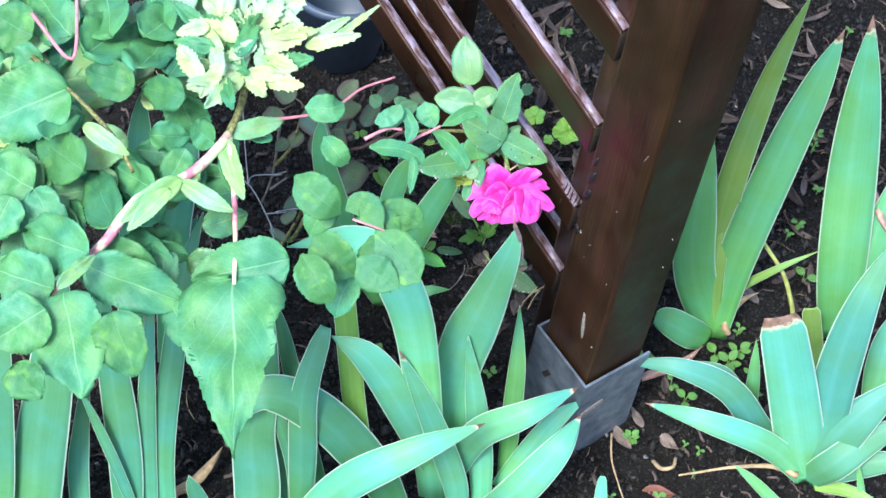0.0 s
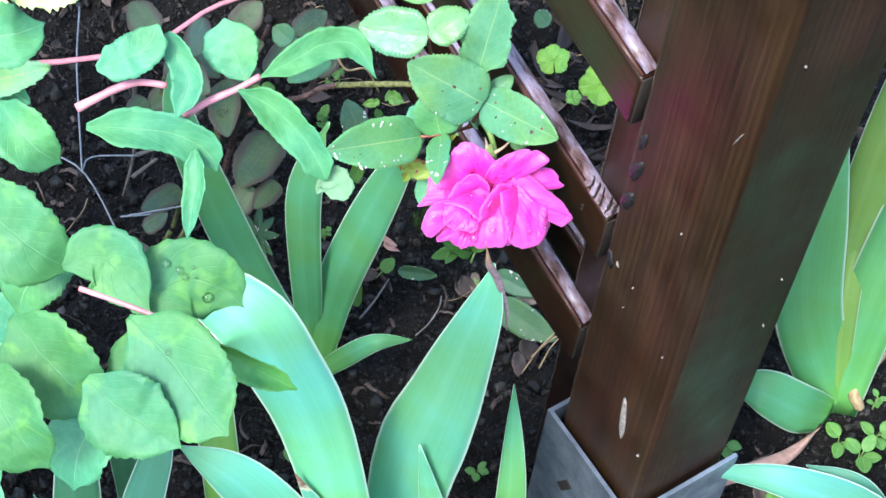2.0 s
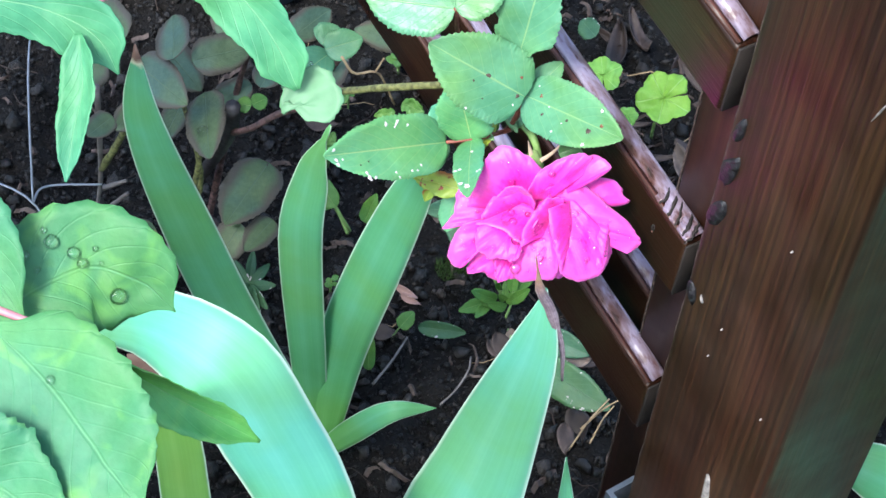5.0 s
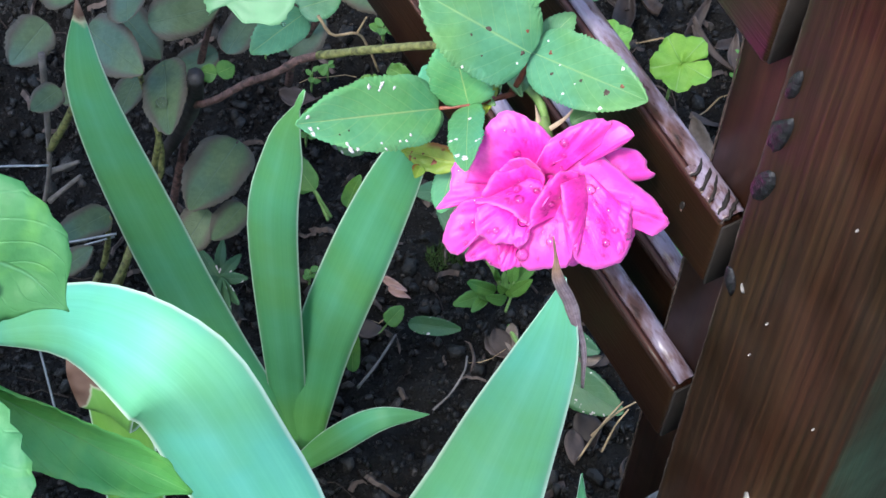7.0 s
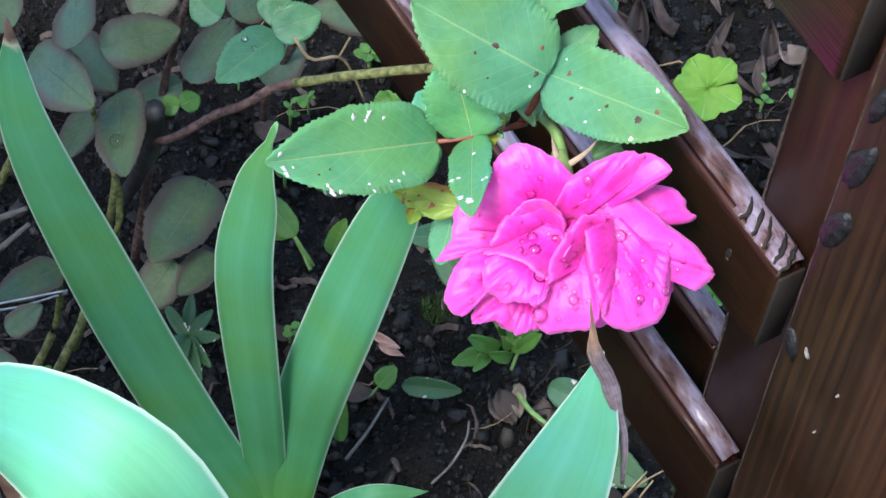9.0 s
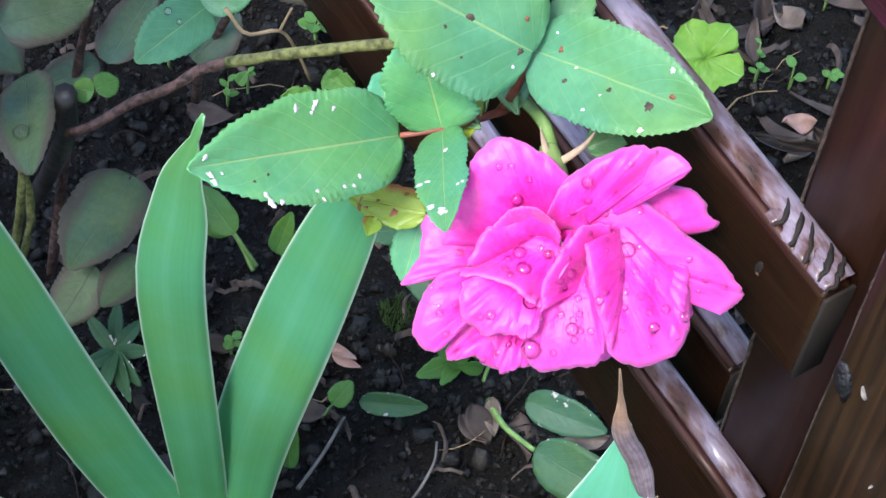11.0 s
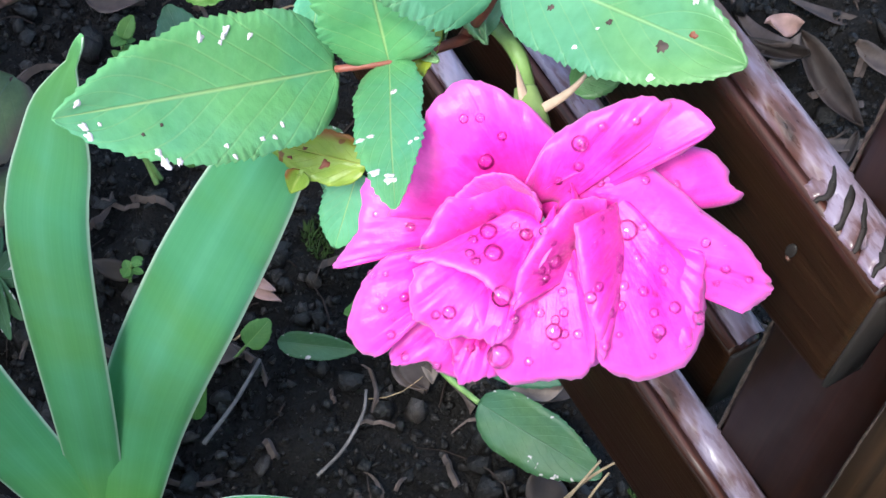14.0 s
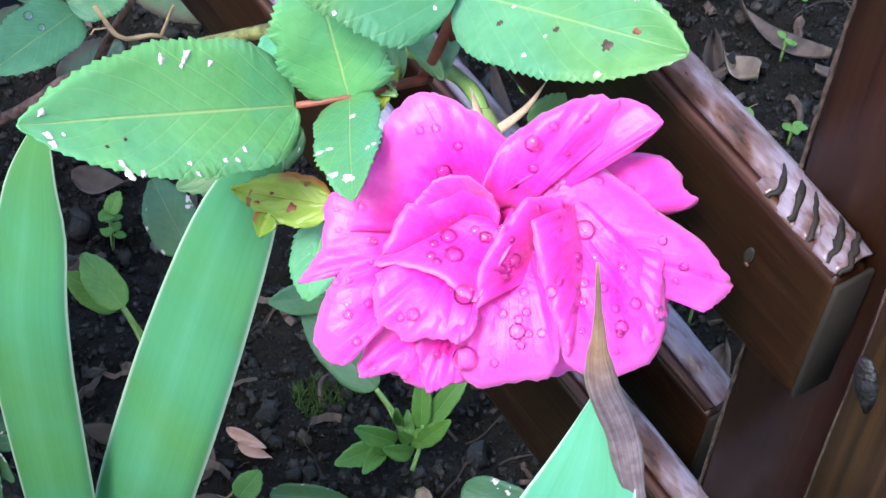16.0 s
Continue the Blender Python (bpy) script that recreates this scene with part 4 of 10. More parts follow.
blade("blade", [(0.251, 0.543, -0.005), (0.239, 0.564, 0.070), (0.223, 0.578, 0.150), (0.205, 0.587, 0.240)], 0.0240, BLADE_BLUE, iris_b)
blade("blade", [(0.269, 0.572, -0.005), (0.262, 0.601, 0.080), (0.256, 0.623, 0.150), (0.247, 0.648, 0.210)], 0.0191, BLADE, iris_b)
blade("blade", [(0.213, 0.563, 0.000), (0.230, 0.554, 0.120), (0.271, 0.560, 0.170), (0.315, 0.598, 0.170)], 0.0299, BLADE_BLUE_TIP, iris_b)
blade("blade", [(0.252, 0.534, 0.000), (0.273, 0.518, 0.080), (0.304, 0.542, 0.140), (0.322, 0.581, 0.150)], 0.0343, BLADE_BLUE_TIP, iris_b)
blade("blade", [(0.263, 0.568, 0.000), (0.283, 0.584, 0.050), (0.304, 0.605, 0.090), (0.328, 0.627, 0.100)], 0.0216, BLADE_BLUE, iris_b)
blade("blade", [(0.070, 0.464, 0.000), (0.117, 0.470, 0.130), (0.172, 0.491, 0.180), (0.235, 0.531, 0.190)], 0.0342, BLADE_BLUE_TIP, iris_b)

iris_c = thing("iris_plant", "dense iris clump with broad overlapping blades beside the rose bush", "iris", "irises in the bed")
# blades below the rose leaves, coloured as shaded
blade("blade", [(0.170, 0.523, 0.000), (0.137, 0.516, 0.100), (0.084, 0.521, 0.170), (0.038, 0.514, 0.200), (0.009, 0.495, 0.170)], 0.0433, BLADE_SHADED, iris_c, blunt=0.2)
blade("blade", [(0.044, 0.459, 0.000), (0.039, 0.488, 0.060), (0.031, 0.509, 0.120), (0.037, 0.520, 0.180)], 0.0451, BLADE_SHADED, iris_c, blunt=0.5)
blade("blade", [(0.083, 0.485, 0.000), (0.077, 0.502, 0.120), (0.072, 0.522, 0.200), (0.081, 0.557, 0.260)], 0.0272, BLADE_SHADED, iris_c, blunt=0.5)
blade("blade", [(0.077, 0.484, 0.000), (0.070, 0.503, 0.080), (0.049, 0.516, 0.160), (0.019, 0.528, 0.220)], 0.0143, BLADE_SHADED, iris_c)
blade("blade", [(0.073, 0.502, 0.000), (0.036, 0.533, 0.100), (0.029, 0.559, 0.170), (0.023, 0.595, 0.220)], 0.0310, BLADE_SHADED, iris_c, blunt=0.2)
blade("blade", [(0.095, 0.531, 0.000), (0.072, 0.546, 0.080), (0.040, 0.598, 0.150), (0.019, 0.625, 0.190)], 0.0184, BLADE_SHADED, iris_c)
blade("blade", [(-0.034, 0.442, 0.000), (-0.049, 0.484, 0.100), (-0.049, 0.524, 0.200), (-0.046, 0.571, 0.290), (-0.039, 0.605, 0.330)], 0.0232, BLADE_SHADED, iris_c)
blade("blade", [(-0.050, 0.438, 0.000), (-0.063, 0.481, 0.100), (-0.070, 0.519, 0.200), (-0.073, 0.558, 0.290)], 0.0181, BLADE_SHADED, iris_c)
blade("blade", [(-0.071, 0.434, 0.000), (-0.083, 0.477, 0.100), (-0.100, 0.513, 0.200), (-0.120, 0.547, 0.290)], 0.0332, BLADE_SHADED, iris_c, blunt=0.2)
blade("blade", [(-0.155, 0.404, 0.000), (-0.156, 0.449, 0.100), (-0.150, 0.489, 0.200), (-0.146, 0.535, 0.300)], 0.0499, BLADE_SHADED, iris_c, blunt=0.3)
blade("blade", [(-0.186, 0.397, 0.000), (-0.190, 0.441, 0.100), (-0.193, 0.480, 0.200), (-0.194, 0.525, 0.280)], 0.0299, BLADE_SHADED, iris_c)
blade("blade", [(-0.055, 0.437, 0.000), (-0.080, 0.458, 0.080), (-0.109, 0.480, 0.150), (-0.125, 0.489, 0.190)], 0.0112, BLADE_SHADED, iris_c)
blade("blade", [(-0.112, 0.425, 0.000), (-0.125, 0.464, 0.060), (-0.128, 0.491, 0.100), (-0.131, 0.547, 0.170)], 0.0209, BLADE_SHADED, iris_c)
blade("blade", [(-0.074, 0.606, 0.050), (-0.078, 0.653, 0.200), (-0.076, 0.693, 0.300), (-0.103, 0.704, 0.360)], 0.0304, BLADE_SHADED, iris_c)
blade("blade", [(-0.111, 0.598, 0.050), (-0.113, 0.645, 0.200), (-0.115, 0.683, 0.300), (-0.115, 0.701, 0.360)], 0.0303, BLADE_SHADED, iris_c)
blade("blade", [(-0.086, 0.656, 0.050), (-0.087, 0.665, 0.120), (-0.071, 0.668, 0.180), (-0.061, 0.679, 0.210)], 0.0159, BLADE_SHADED, iris_c)
blade("blade", [(0.096, 0.500, 0.000), (0.096, 0.495, 0.030), (0.098, 0.498, 0.060), (0.107, 0.507, 0.090)], 0.0191, BLADE_BLUE_TIP, iris_c)
blade("blade", [(-0.002, 0.467, 0.000), (-0.009, 0.472, 0.030), (-0.018, 0.476, 0.060), (-0.024, 0.479, 0.080)], 0.0190, BLADE_SHADED, iris_c)

iris_d = thing("iris_plant", "iris fan with tall pointed yellow-spotted blades behind the post", "iris", "irises in the bed")
blade("blade", [(0.458, 0.789, -0.003), (0.456, 0.811, 0.100), (0.467, 0.841, 0.240), (0.479, 0.864, 0.340), (0.487, 0.881, 0.400)], 0.0400, BLADE_TIP, iris_d)
blade("blade", [(0.458, 0.789, -0.003), (0.435, 0.820, 0.100), (0.430, 0.840, 0.220), (0.437, 0.867, 0.340), (0.448, 0.881, 0.440)], 0.0283, BLADE_YELLOW, iris_d)
blade("blade", [(0.458, 0.789, -0.003), (0.419, 0.802, 0.090), (0.406, 0.822, 0.170), (0.401, 0.852, 0.250)], 0.0427, BLADE, iris_d)
blade("blade", [(0.458, 0.789, -0.003), (0.441, 0.807, 0.090), (0.437, 0.829, 0.140), (0.439, 0.850, 0.190)], 0.0171, BLADE_YELLOW, iris_d)
blade("blade", [(0.453, 0.783, 0.000), (0.431, 0.767, 0.030), (0.407, 0.763, 0.050), (0.390, 0.766, 0.050)], 0.0332, BLADE, iris_d, blunt=0.5)
blade("blade", [(0.458, 0.789, -0.003), (0.467, 0.811, 0.050), (0.498, 0.821, 0.090), (0.539, 0.836, 0.120)], 0.0093, BLADE_YELLOW, iris_d)

iris_e = thing("iris_plant", "bluish iris fan with a cut blade and low spreading blades", "iris", "irises in the bed")
blade("blade", [(0.566, 0.643, -0.003), (0.544, 0.650, 0.060), (0.518, 0.669, 0.130), (0.487, 0.690, 0.210)], 0.0496, BLADE_BLUE_TIP, iris_e, blunt=0.85, base=0.5)
blade("blade", [(0.566, 0.643, -0.003), (0.564, 0.654, 0.060), (0.558, 0.685, 0.150), (0.560, 0.713, 0.230), (0.576, 0.754, 0.280)], 0.0430, BLADE_TEAL, iris_e, base=0.5)
blade("blade", [(0.566, 0.643, -0.003), (0.572, 0.649, 0.050), (0.592, 0.664, 0.100), (0.634, 0.702, 0.140)], 0.0463, BLADE_TEAL, iris_e)
blade("blade", [(0.566, 0.643, -0.003), (0.579, 0.634, 0.050), (0.609, 0.654, 0.080), (0.655, 0.679, 0.110)], 0.0329, BLADE_TEAL, iris_e)
blade("blade", [(0.566, 0.643, -0.003), (0.595, 0.645, 0.030), (0.629, 0.649, 0.050), (0.670, 0.656, 0.060)], 0.0279, BLADE_TEAL, iris_e)
blade("blade", [(0.566, 0.643, -0.003), (0.515, 0.637, 0.060), (0.447, 0.634, 0.090), (0.388, 0.653, 0.070)], 0.0264, BLADE_BLUE_TIP, iris_e)
blade("blade", [(0.566, 0.643, -0.003), (0.510, 0.654, 0.050), (0.463, 0.661, 0.110), (0.409, 0.663, 0.130), (0.359, 0.670, 0.110)], 0.0282, BLADE_TEAL, iris_e)
blade("blade", [(0.507, 0.669, 0.020), (0.483, 0.675, 0.060), (0.457, 0.682, 0.100), (0.425, 0.692, 0.100)], 0.0223, BLADE_TEAL, iris_e)
blade("blade", [(0.504, 0.680, 0.000), (0.496, 0.689, 0.040), (0.490, 0.704, 0.080), (0.484, 0.724, 0.110)], 0.0146, BLADE, iris_e)
blade("blade", [(0.574, 0.637, 0.000), (0.604, 0.627, 0.020), (0.636, 0.613, 0.030)], 0.0134, BLADE_YELLOW, iris_e)
blade("blade", [(0.554, 0.594, 0.000), (0.533, 0.599, 0.020), (0.505, 0.608, 0.040), (0.484, 0.615, 0.050)], 0.0122, BLADE, iris_e)
blade("blade", [(0.627, 0.617, 0.000), (0.618, 0.624, 0.020), (0.610, 0.631, 0.040), (0.602, 0.639, 0.060)], 0.0078, BLADE, iris_e)

iris_f = thing("iris_plant", "tall broad iris blades with a withered tip on dark soil", "iris", "irises in the bed")
blade("blade", [(0.586, 0.815, -0.003), (0.565, 0.830, 0.100), (0.547, 0.869, 0.200), (0.530, 0.894, 0.300), (0.517, 0.922, 0.380)], 0.0509, BLADE_TIP, iris_f)
blade("blade", [(0.586, 0.815, -0.003), (0.587, 0.835, 0.100), (0.590, 0.858, 0.150), (0.591, 0.893, 0.200)], 0.0342, BLADE, iris_f)
blade("blade", [(0.567, 0.774, 0.000), (0.554, 0.782, 0.040), (0.541, 0.792, 0.080)], 0.0196, BLADE_YELLOW, iris_f, blunt=0.95)
blade("blade", [(0.628, 0.741, 0.000), (0.625, 0.773, 0.060), (0.629, 0.804, 0.100)], 0.0342, BLADE_BLUE, iris_f)

iris_g = thing("iris_plant", "short iris stub rising from the soil", "iris", "irises in the bed")
blade("blade", [(0.368, 0.551, 0.000), (0.364, 0.555, 0.020), (0.361, 0.566, 0.035), (0.359, 0.576, 0.050)], 0.0132, BLADE_BLUE, iris_g, blunt=0.5)


# ---- the rose: petals in axes of its own, in centimetres (right, up, outward) ----
ROSE_POSE = Matrix(((0.9866, -0.1604, -0.0306, 0.2184), (0.1230, 0.8535, -0.5064, 0.7006), (0.1073, 0.4959, 0.8617, 0.3054), (0, 0, 0, 1)))

rose = thing("rose_flower", "open bright pink rose with ruffled petals and raindrops", "rose")
rose.matrix_world = ROSE_POSE
rose_skin = [[], []]


def petal(base, rim, bulge, lip, spread, wavy):
    """A petal from its claw to the rim, bellied by bulge, its edge rolled back by lip."""
    cols, rows = 45, 19
    edge = smooth_line(rim, cols - 1)
    mid = sum(edge, Vector()) / cols
    base = Vector(base)
    grid = []
    size = (mid - base).length
    for i in range(rows):
        t = i / (rows - 1)
        row = []
        for j, e in enumerate(edge):
            u = j / (cols - 1)
            foot = base + (e - mid) * spread
            p = foot.lerp(e, t)
            p.z += bulge * math.sin(math.pi * min(1, t * 0.92)) * (0.55 + 0.45 * math.sin(math.pi * u))
            away = (e - foot).normalized()
            ruf = noise.noise(Vector((u * 5 + base.x * 3, base.y * 5, rim[0][0])))
            p.z += wavy * 2.6 * t * t * ruf + wavy * 0.9 * t ** 3 * noise.noise(Vector((u * 14 + base.y, rim[0][0] * 9, 0.5)))
            p += away * wavy * t ** 4 * (1.1 * noise.noise(Vector((u * 9 + rim[0][1] * 7, 3.3, base.x))) + 1.0 * noise.noise(Vector((u * 27 + rim[0][1] * 3, 1.3, base.x))))
            p.z += 0.05 * t * noise.noise(Vector((u * 13 + base.x * 7, t * 1.3, rim[0][1] * 5))) + 0.03 * noise.noise(Vector((p.x * 3.3, p.y * 3.3, rim[0][1])))
            if t > 0.8:
                k = (t - 0.8) / 0.2
                p.z -= lip * k * k * (0.6 + 0.8 * abs(ruf)) * 0.8
                p -= away * lip * 0.35 * k * k
            p.z += 0.035 * noise.noise(Vector((p.x * 1.6, p.y * 1.6, rim[0][0] * 5)))
            row.append(p / 100)
        grid.append(row)
    bm = bmesh.new()
    sheet(bm, grid, 0.0005)
    ob = part("petal", bm, PETAL, rose)
    off = len(rose_skin[0])
    rose_skin[0].extend(q.co.copy() for q in ob.data.vertices)
    rose_skin[1].extend(tuple(off + i for i in f.vertices) for f in ob.data.polygons)
    return ob


petal((-0.47, 0.49, -0.40), [(-3.03, 0.29, 0.20), (-2.54, 1.46, 0.40), (-2.10, 2.36, 0.60), (-1.51, 2.71, 0.70), (-0.69, 2.41, 0.60), (0.13, 1.74, 0.50)], 0.35, 0.15, 0.20, 0.07)
petal((-0.87, 0.20, -0.50), [(-3.42, -0.49, 0.20), (-3.96, -0.63, 0.10), (-3.53, -0.01, 0.00), (-3.38, 0.88, 0.10), (-2.83, 1.17, 0.20)], 0.20, 0.10, 0.20, 0.07)
petal((0.10, 0.49, 0.00), [(1.59, 1.43, 0.90), (1.97, 2.33, 1.20), (2.79, 1.84, 1.40), (2.29, 1.38, 1.10)], 0.20, 0.10, 0.30, 0.03)
petal((0.45, 0.40, -0.30), [(1.36, 1.31, -0.20), (2.08, 1.60, -0.15), (2.97, 1.50, -0.30), (3.30, 0.95, -0.40), (3.56, 0.63, -0.50), (3.00, 0.45, -0.40), (2.35, 0.60, -0.30)], 0.30, 0.12, 0.30, 0.07)
petal((-0.15, 0.44, 0.30), [(-0.49, 0.93, 0.90), (-0.05, 1.67, 1.10), (0.80, 2.16, 1.30), (1.54, 2.36, 1.40), (2.03, 2.19, 1.40), (1.84, 1.62, 1.10)], 0.30, 0.16, 0.25, 0.07)
petal((-0.19, 0.24, 0.10), [(0.55, 1.10, 0.80), (1.44, 1.33, 0.50), (2.92, 0.29, 0.20), (3.88, -0.69, 0.00), (3.97, -1.08, -0.10), (3.53, -1.50, -0.10)], 0.30, 0.14, 0.20, 0.07)
petal((0.13, 0.19, -0.50), [(3.44, -1.40, -0.70), (2.92, -1.10, -0.60), (2.72, -1.90, -0.50), (1.82, -1.89, -0.50)], 0.20, 0.10, 0.20, 0.07)
petal((-0.68, -0.19, -0.10), [(-2.43, -0.29, 0.80), (-2.04, 0.48, 0.90), (-1.47, 0.77, 0.90), (-0.80, 1.01, 1.00), (-0.32, 0.62, 1.00), (-0.18, 0.33, 0.95)], 0.15, 0.20, 0.30, 0.07)
petal((-0.47, 0.29, -0.20), [(-1.78, 0.59, 1.00), (-1.48, 0.90, 1.30), (-1.00, 1.02, 1.40), (-0.53, 0.83, 1.35), (-0.21, 0.46, 1.10)], 0.10, 0.15, 0.35, 0.07)
petal((-0.98, -0.29, 0.30), [(-2.52, -0.53, 1.00), (-3.00, -0.47, 0.90), (-3.49, -1.06, 0.70), (-3.62, -1.84, 0.50), (-3.26, -2.25, 0.40), (-2.82, -1.93, 0.60), (-2.33, -1.34, 0.90)], 0.30, 0.14, 0.25, 0.07)
petal((-0.80, -0.20, 0.50), [(-2.48, -0.66, 1.10), (-2.53, -1.43, 0.90), (-2.04, -1.82, 0.85), (-1.47, -1.91, 0.95), (-0.90, -1.82, 1.00)], 0.30, 0.12, 0.30, 0.07)
petal((-1.07, -1.09, -0.30), [(-2.64, -1.47, 0.10), (-2.94, -2.36, -0.10), (-2.36, -2.38, -0.10), (-1.56, -2.70, -0.20), (-1.22, -2.26, 0.00)], 0.20, 0.15, 0.30, 0.07)
petal((-0.97, -1.09, -0.10), [(-1.85, -1.94, 0.40), (-1.66, -2.71, 0.10), (-1.08, -2.61, 0.20), (-0.59, -2.34, 0.30)], 0.20, 0.12, 0.30, 0.07)
petal((-0.32, 0.29, 0.70), [(-2.52, -0.52, 1.15), (-1.95, -0.61, 1.25), (-1.29, -0.89, 1.40), (-0.81, -1.32, 1.40), (-0.53, -1.04, 1.40), (0.04, -0.19, 1.30)], -0.25, 0.12, 0.30, 0.07)
petal((-0.02, 0.19, 0.40), [(-0.90, -1.43, 1.00), (-1.09, -2.02, 0.70), (-0.93, -2.62, 0.40), (-0.11, -2.73, 0.35), (0.66, -2.49, 0.45), (0.78, -1.83, 0.80)], 0.30, 0.14, 0.25, 0.07)
petal((0.66, 0.58, 0.50), [(0.43, -0.86, 1.10), (0.77, -1.63, 1.00), (0.85, -2.41, 0.65), (1.54, -2.66, 0.35), (2.33, -2.46, 0.25), (2.68, -1.86, 0.20), (2.77, -0.88, 0.25)], 0.35, 0.14, 0.30, 0.07)
petal((0.62, -0.30, 0.40), [(-0.74, -1.40, 1.30), (-0.62, -0.62, 1.42), (-0.10, 0.14, 1.40), (0.30, 0.58, 1.28), (0.92, 0.60, 1.05)], 0.20, 0.12, 0.35, 0.05)
petal((1.25, -0.10, 0.55), [(0.30, 0.10, 1.38), (0.46, -0.95, 1.36), (0.70, -1.75, 1.16), (0.86, -2.36, 0.86)], 0.12, 0.14, 0.45, 0.05)
petal((-0.70, -0.68, 0.60), [(-1.47, -1.33, 1.15), (-1.14, -1.99, 1.10), (-0.80, -1.80, 1.15), (-0.72, -1.23, 1.25)], 0.10, 0.10, 0.40, 0.07)
petal((1.86, -0.49, 0.10), [(2.23, -2.33, 0.35), (2.56, -1.84, 0.40), (2.65, -1.06, 0.45), (2.81, -0.39, 0.35)], 0.15, 0.16, 0.40, 0.07)
petal((-0.16, 0.29, -0.60), [(-2.46, 0.29, -0.40), (-2.96, -1.10, -0.50), (-2.26, -2.30, -0.70), (-0.46, -2.51, -0.80)], 0.30, 0.10, 0.25, 0.07)
petal((0.03, 0.30, -0.60), [(-0.46, -2.41, -0.80), (1.04, -2.41, -0.80), (2.55, -1.71, -0.80), (3.17, -0.31, -0.90)], 0.30, 0.10, 0.25, 0.07)
petal((-0.16, 0.29, -0.60), [(-2.45, 0.69, -0.20), (-1.47, 2.04, 0.20), (-0.00, 1.56, 0.20), (1.27, 1.18, 0.10)], 0.20, 0.10, 0.25, 0.07)

rose_tree = BVHTree.FromPolygons(rose_skin[0], rose_skin[1])


def drop_at(x, y, r):
    """A bead of water of radius r resting on the outermost petal there."""
    hit, normal, _, _ = rose_tree.ray_cast(Vector((x / 100, y / 100, 0.05)), Vector((0, 0, -1)))
    if hit is None:
        return
    if normal.z < 0:
        normal = -normal
    bm = bmesh.new()
    bmesh.ops.create_uvsphere(bm, u_segments=14, v_segments=9, radius=r / 100 * (1.45 if r > 0.06 else 1.6))
    turn = normal.to_track_quat('Z', 'Y').to_matrix()
    for v in bm.verts:
        v.co = turn @ Vector((v.co.x, v.co.y, v.co.z * 0.64)) + hit + normal * (r / 100 * 0.20)
    ob = part("water_drop", bm, WATER, rose, "clear bead of rain water")
    return ob


drop_at(-1.14, -0.00, 0.107)
drop_at(-1.06, -0.38, 0.121)
drop_at(-0.92, -1.12, 0.134)
drop_at(-1.83, -1.41, 0.087)
drop_at(0.01, -1.76, 0.107)
drop_at(0.01, -0.52, 0.094)
drop_at(1.32, 0.03, 0.134)
drop_at(0.44, 1.53, 0.107)
drop_at(-1.18, 1.26, 0.107)
drop_at(-1.57, 2.00, 0.055)
drop_at(1.87, -1.76, 0.094)
drop_at(1.58, -1.05, 0.060)
drop_at(1.24, -0.95, 0.060)
drop_at(0.77, -0.96, 0.067)
drop_at(0.62, -1.15, 0.080)
drop_at(-0.47, -0.05, 0.080)
drop_at(-0.51, -0.04, 0.067)
drop_at(-0.18, 0.00, 0.067)
drop_at(-1.36, -0.52, 0.055)
drop_at(-1.47, -0.38, 0.055)
drop_at(-0.94, -2.19, 0.161)
drop_at(-1.28, 2.01, 0.055)
drop_at(0.44, 1.14, 0.067)
drop_at(1.01, -1.43, 0.055)
drop_at(1.15, -0.47, 0.055)
drop_at(1.78, -1.43, 0.055)
drop_at(2.16, -1.34, 0.080)
drop_at(2.58, -1.52, 0.101)
drop_at(0.06, -2.00, 0.055)
drop_at(-0.23, -1.43, 0.055)
drop_at(-2.24, -0.29, 0.055)
drop_at(-2.62, -1.15, 0.055)
drop_at(-2.86, -1.81, 0.055)
drop_at(-2.99, -1.34, 0.055)
drop_at(-2.52, 0.09, 0.055)
drop_at(2.73, -0.19, 0.067)
drop_at(3.11, -0.66, 0.060)
drop_at(3.54, -0.85, 0.055)
drop_at(1.40, 1.91, 0.055)
drop_at(0.82, 1.81, 0.055)
drop_at(-2.05, -2.39, 0.055)
drop_at(2.25, 0.86, 0.055)
drop_at(0.91, -2.01, 0.055)
drop_at(0.44, -1.81, 0.055)
drop_at(1.48, -0.47, 0.055)
drop_at(1.96, -0.67, 0.055)
drop_at(-0.70, -1.53, 0.055)
drop_at(-0.42, -2.29, 0.055)
drop_at(1.16, -1.81, 0.041)
drop_at(1.77, -2.19, 0.041)
drop_at(-0.20, -0.88, 0.041)
drop_at(-2.30, 1.77, 0.041)
drop_at(-0.15, -0.82, 0.055)
drop_at(1.16, -0.65, 0.055)
drop_at(-3.18, -0.75, 0.055)
drop_at(-0.87, 0.42, 0.033)
drop_at(-2.81, -1.54, 0.024)
drop_at(0.04, -1.55, 0.055)
drop_at(1.84, 1.45, 0.024)
drop_at(1.97, -0.91, 0.033)
drop_at(-2.61, -2.24, 0.055)
drop_at(-2.48, 0.08, 0.033)
drop_at(0.20, -1.80, 0.055)
drop_at(-2.16, -1.05, 0.024)
drop_at(0.31, -0.27, 0.024)
drop_at(-0.66, 0.09, 0.055)
drop_at(-0.23, -0.68, 0.055)
drop_at(-3.00, -1.17, 0.033)
drop_at(2.96, -0.91, 0.041)
drop_at(2.74, -1.74, 0.055)
drop_at(1.05, 1.35, 0.033)
drop_at(-1.08, 0.29, 0.055)
drop_at(1.91, -0.24, 0.024)
drop_at(-0.79, -1.71, 0.024)
drop_at(0.08, 0.90, 0.055)
drop_at(-2.91, 0.98, 0.055)
drop_at(-2.54, -0.44, 0.033)
drop_at(-2.69, 0.69, 0.055)
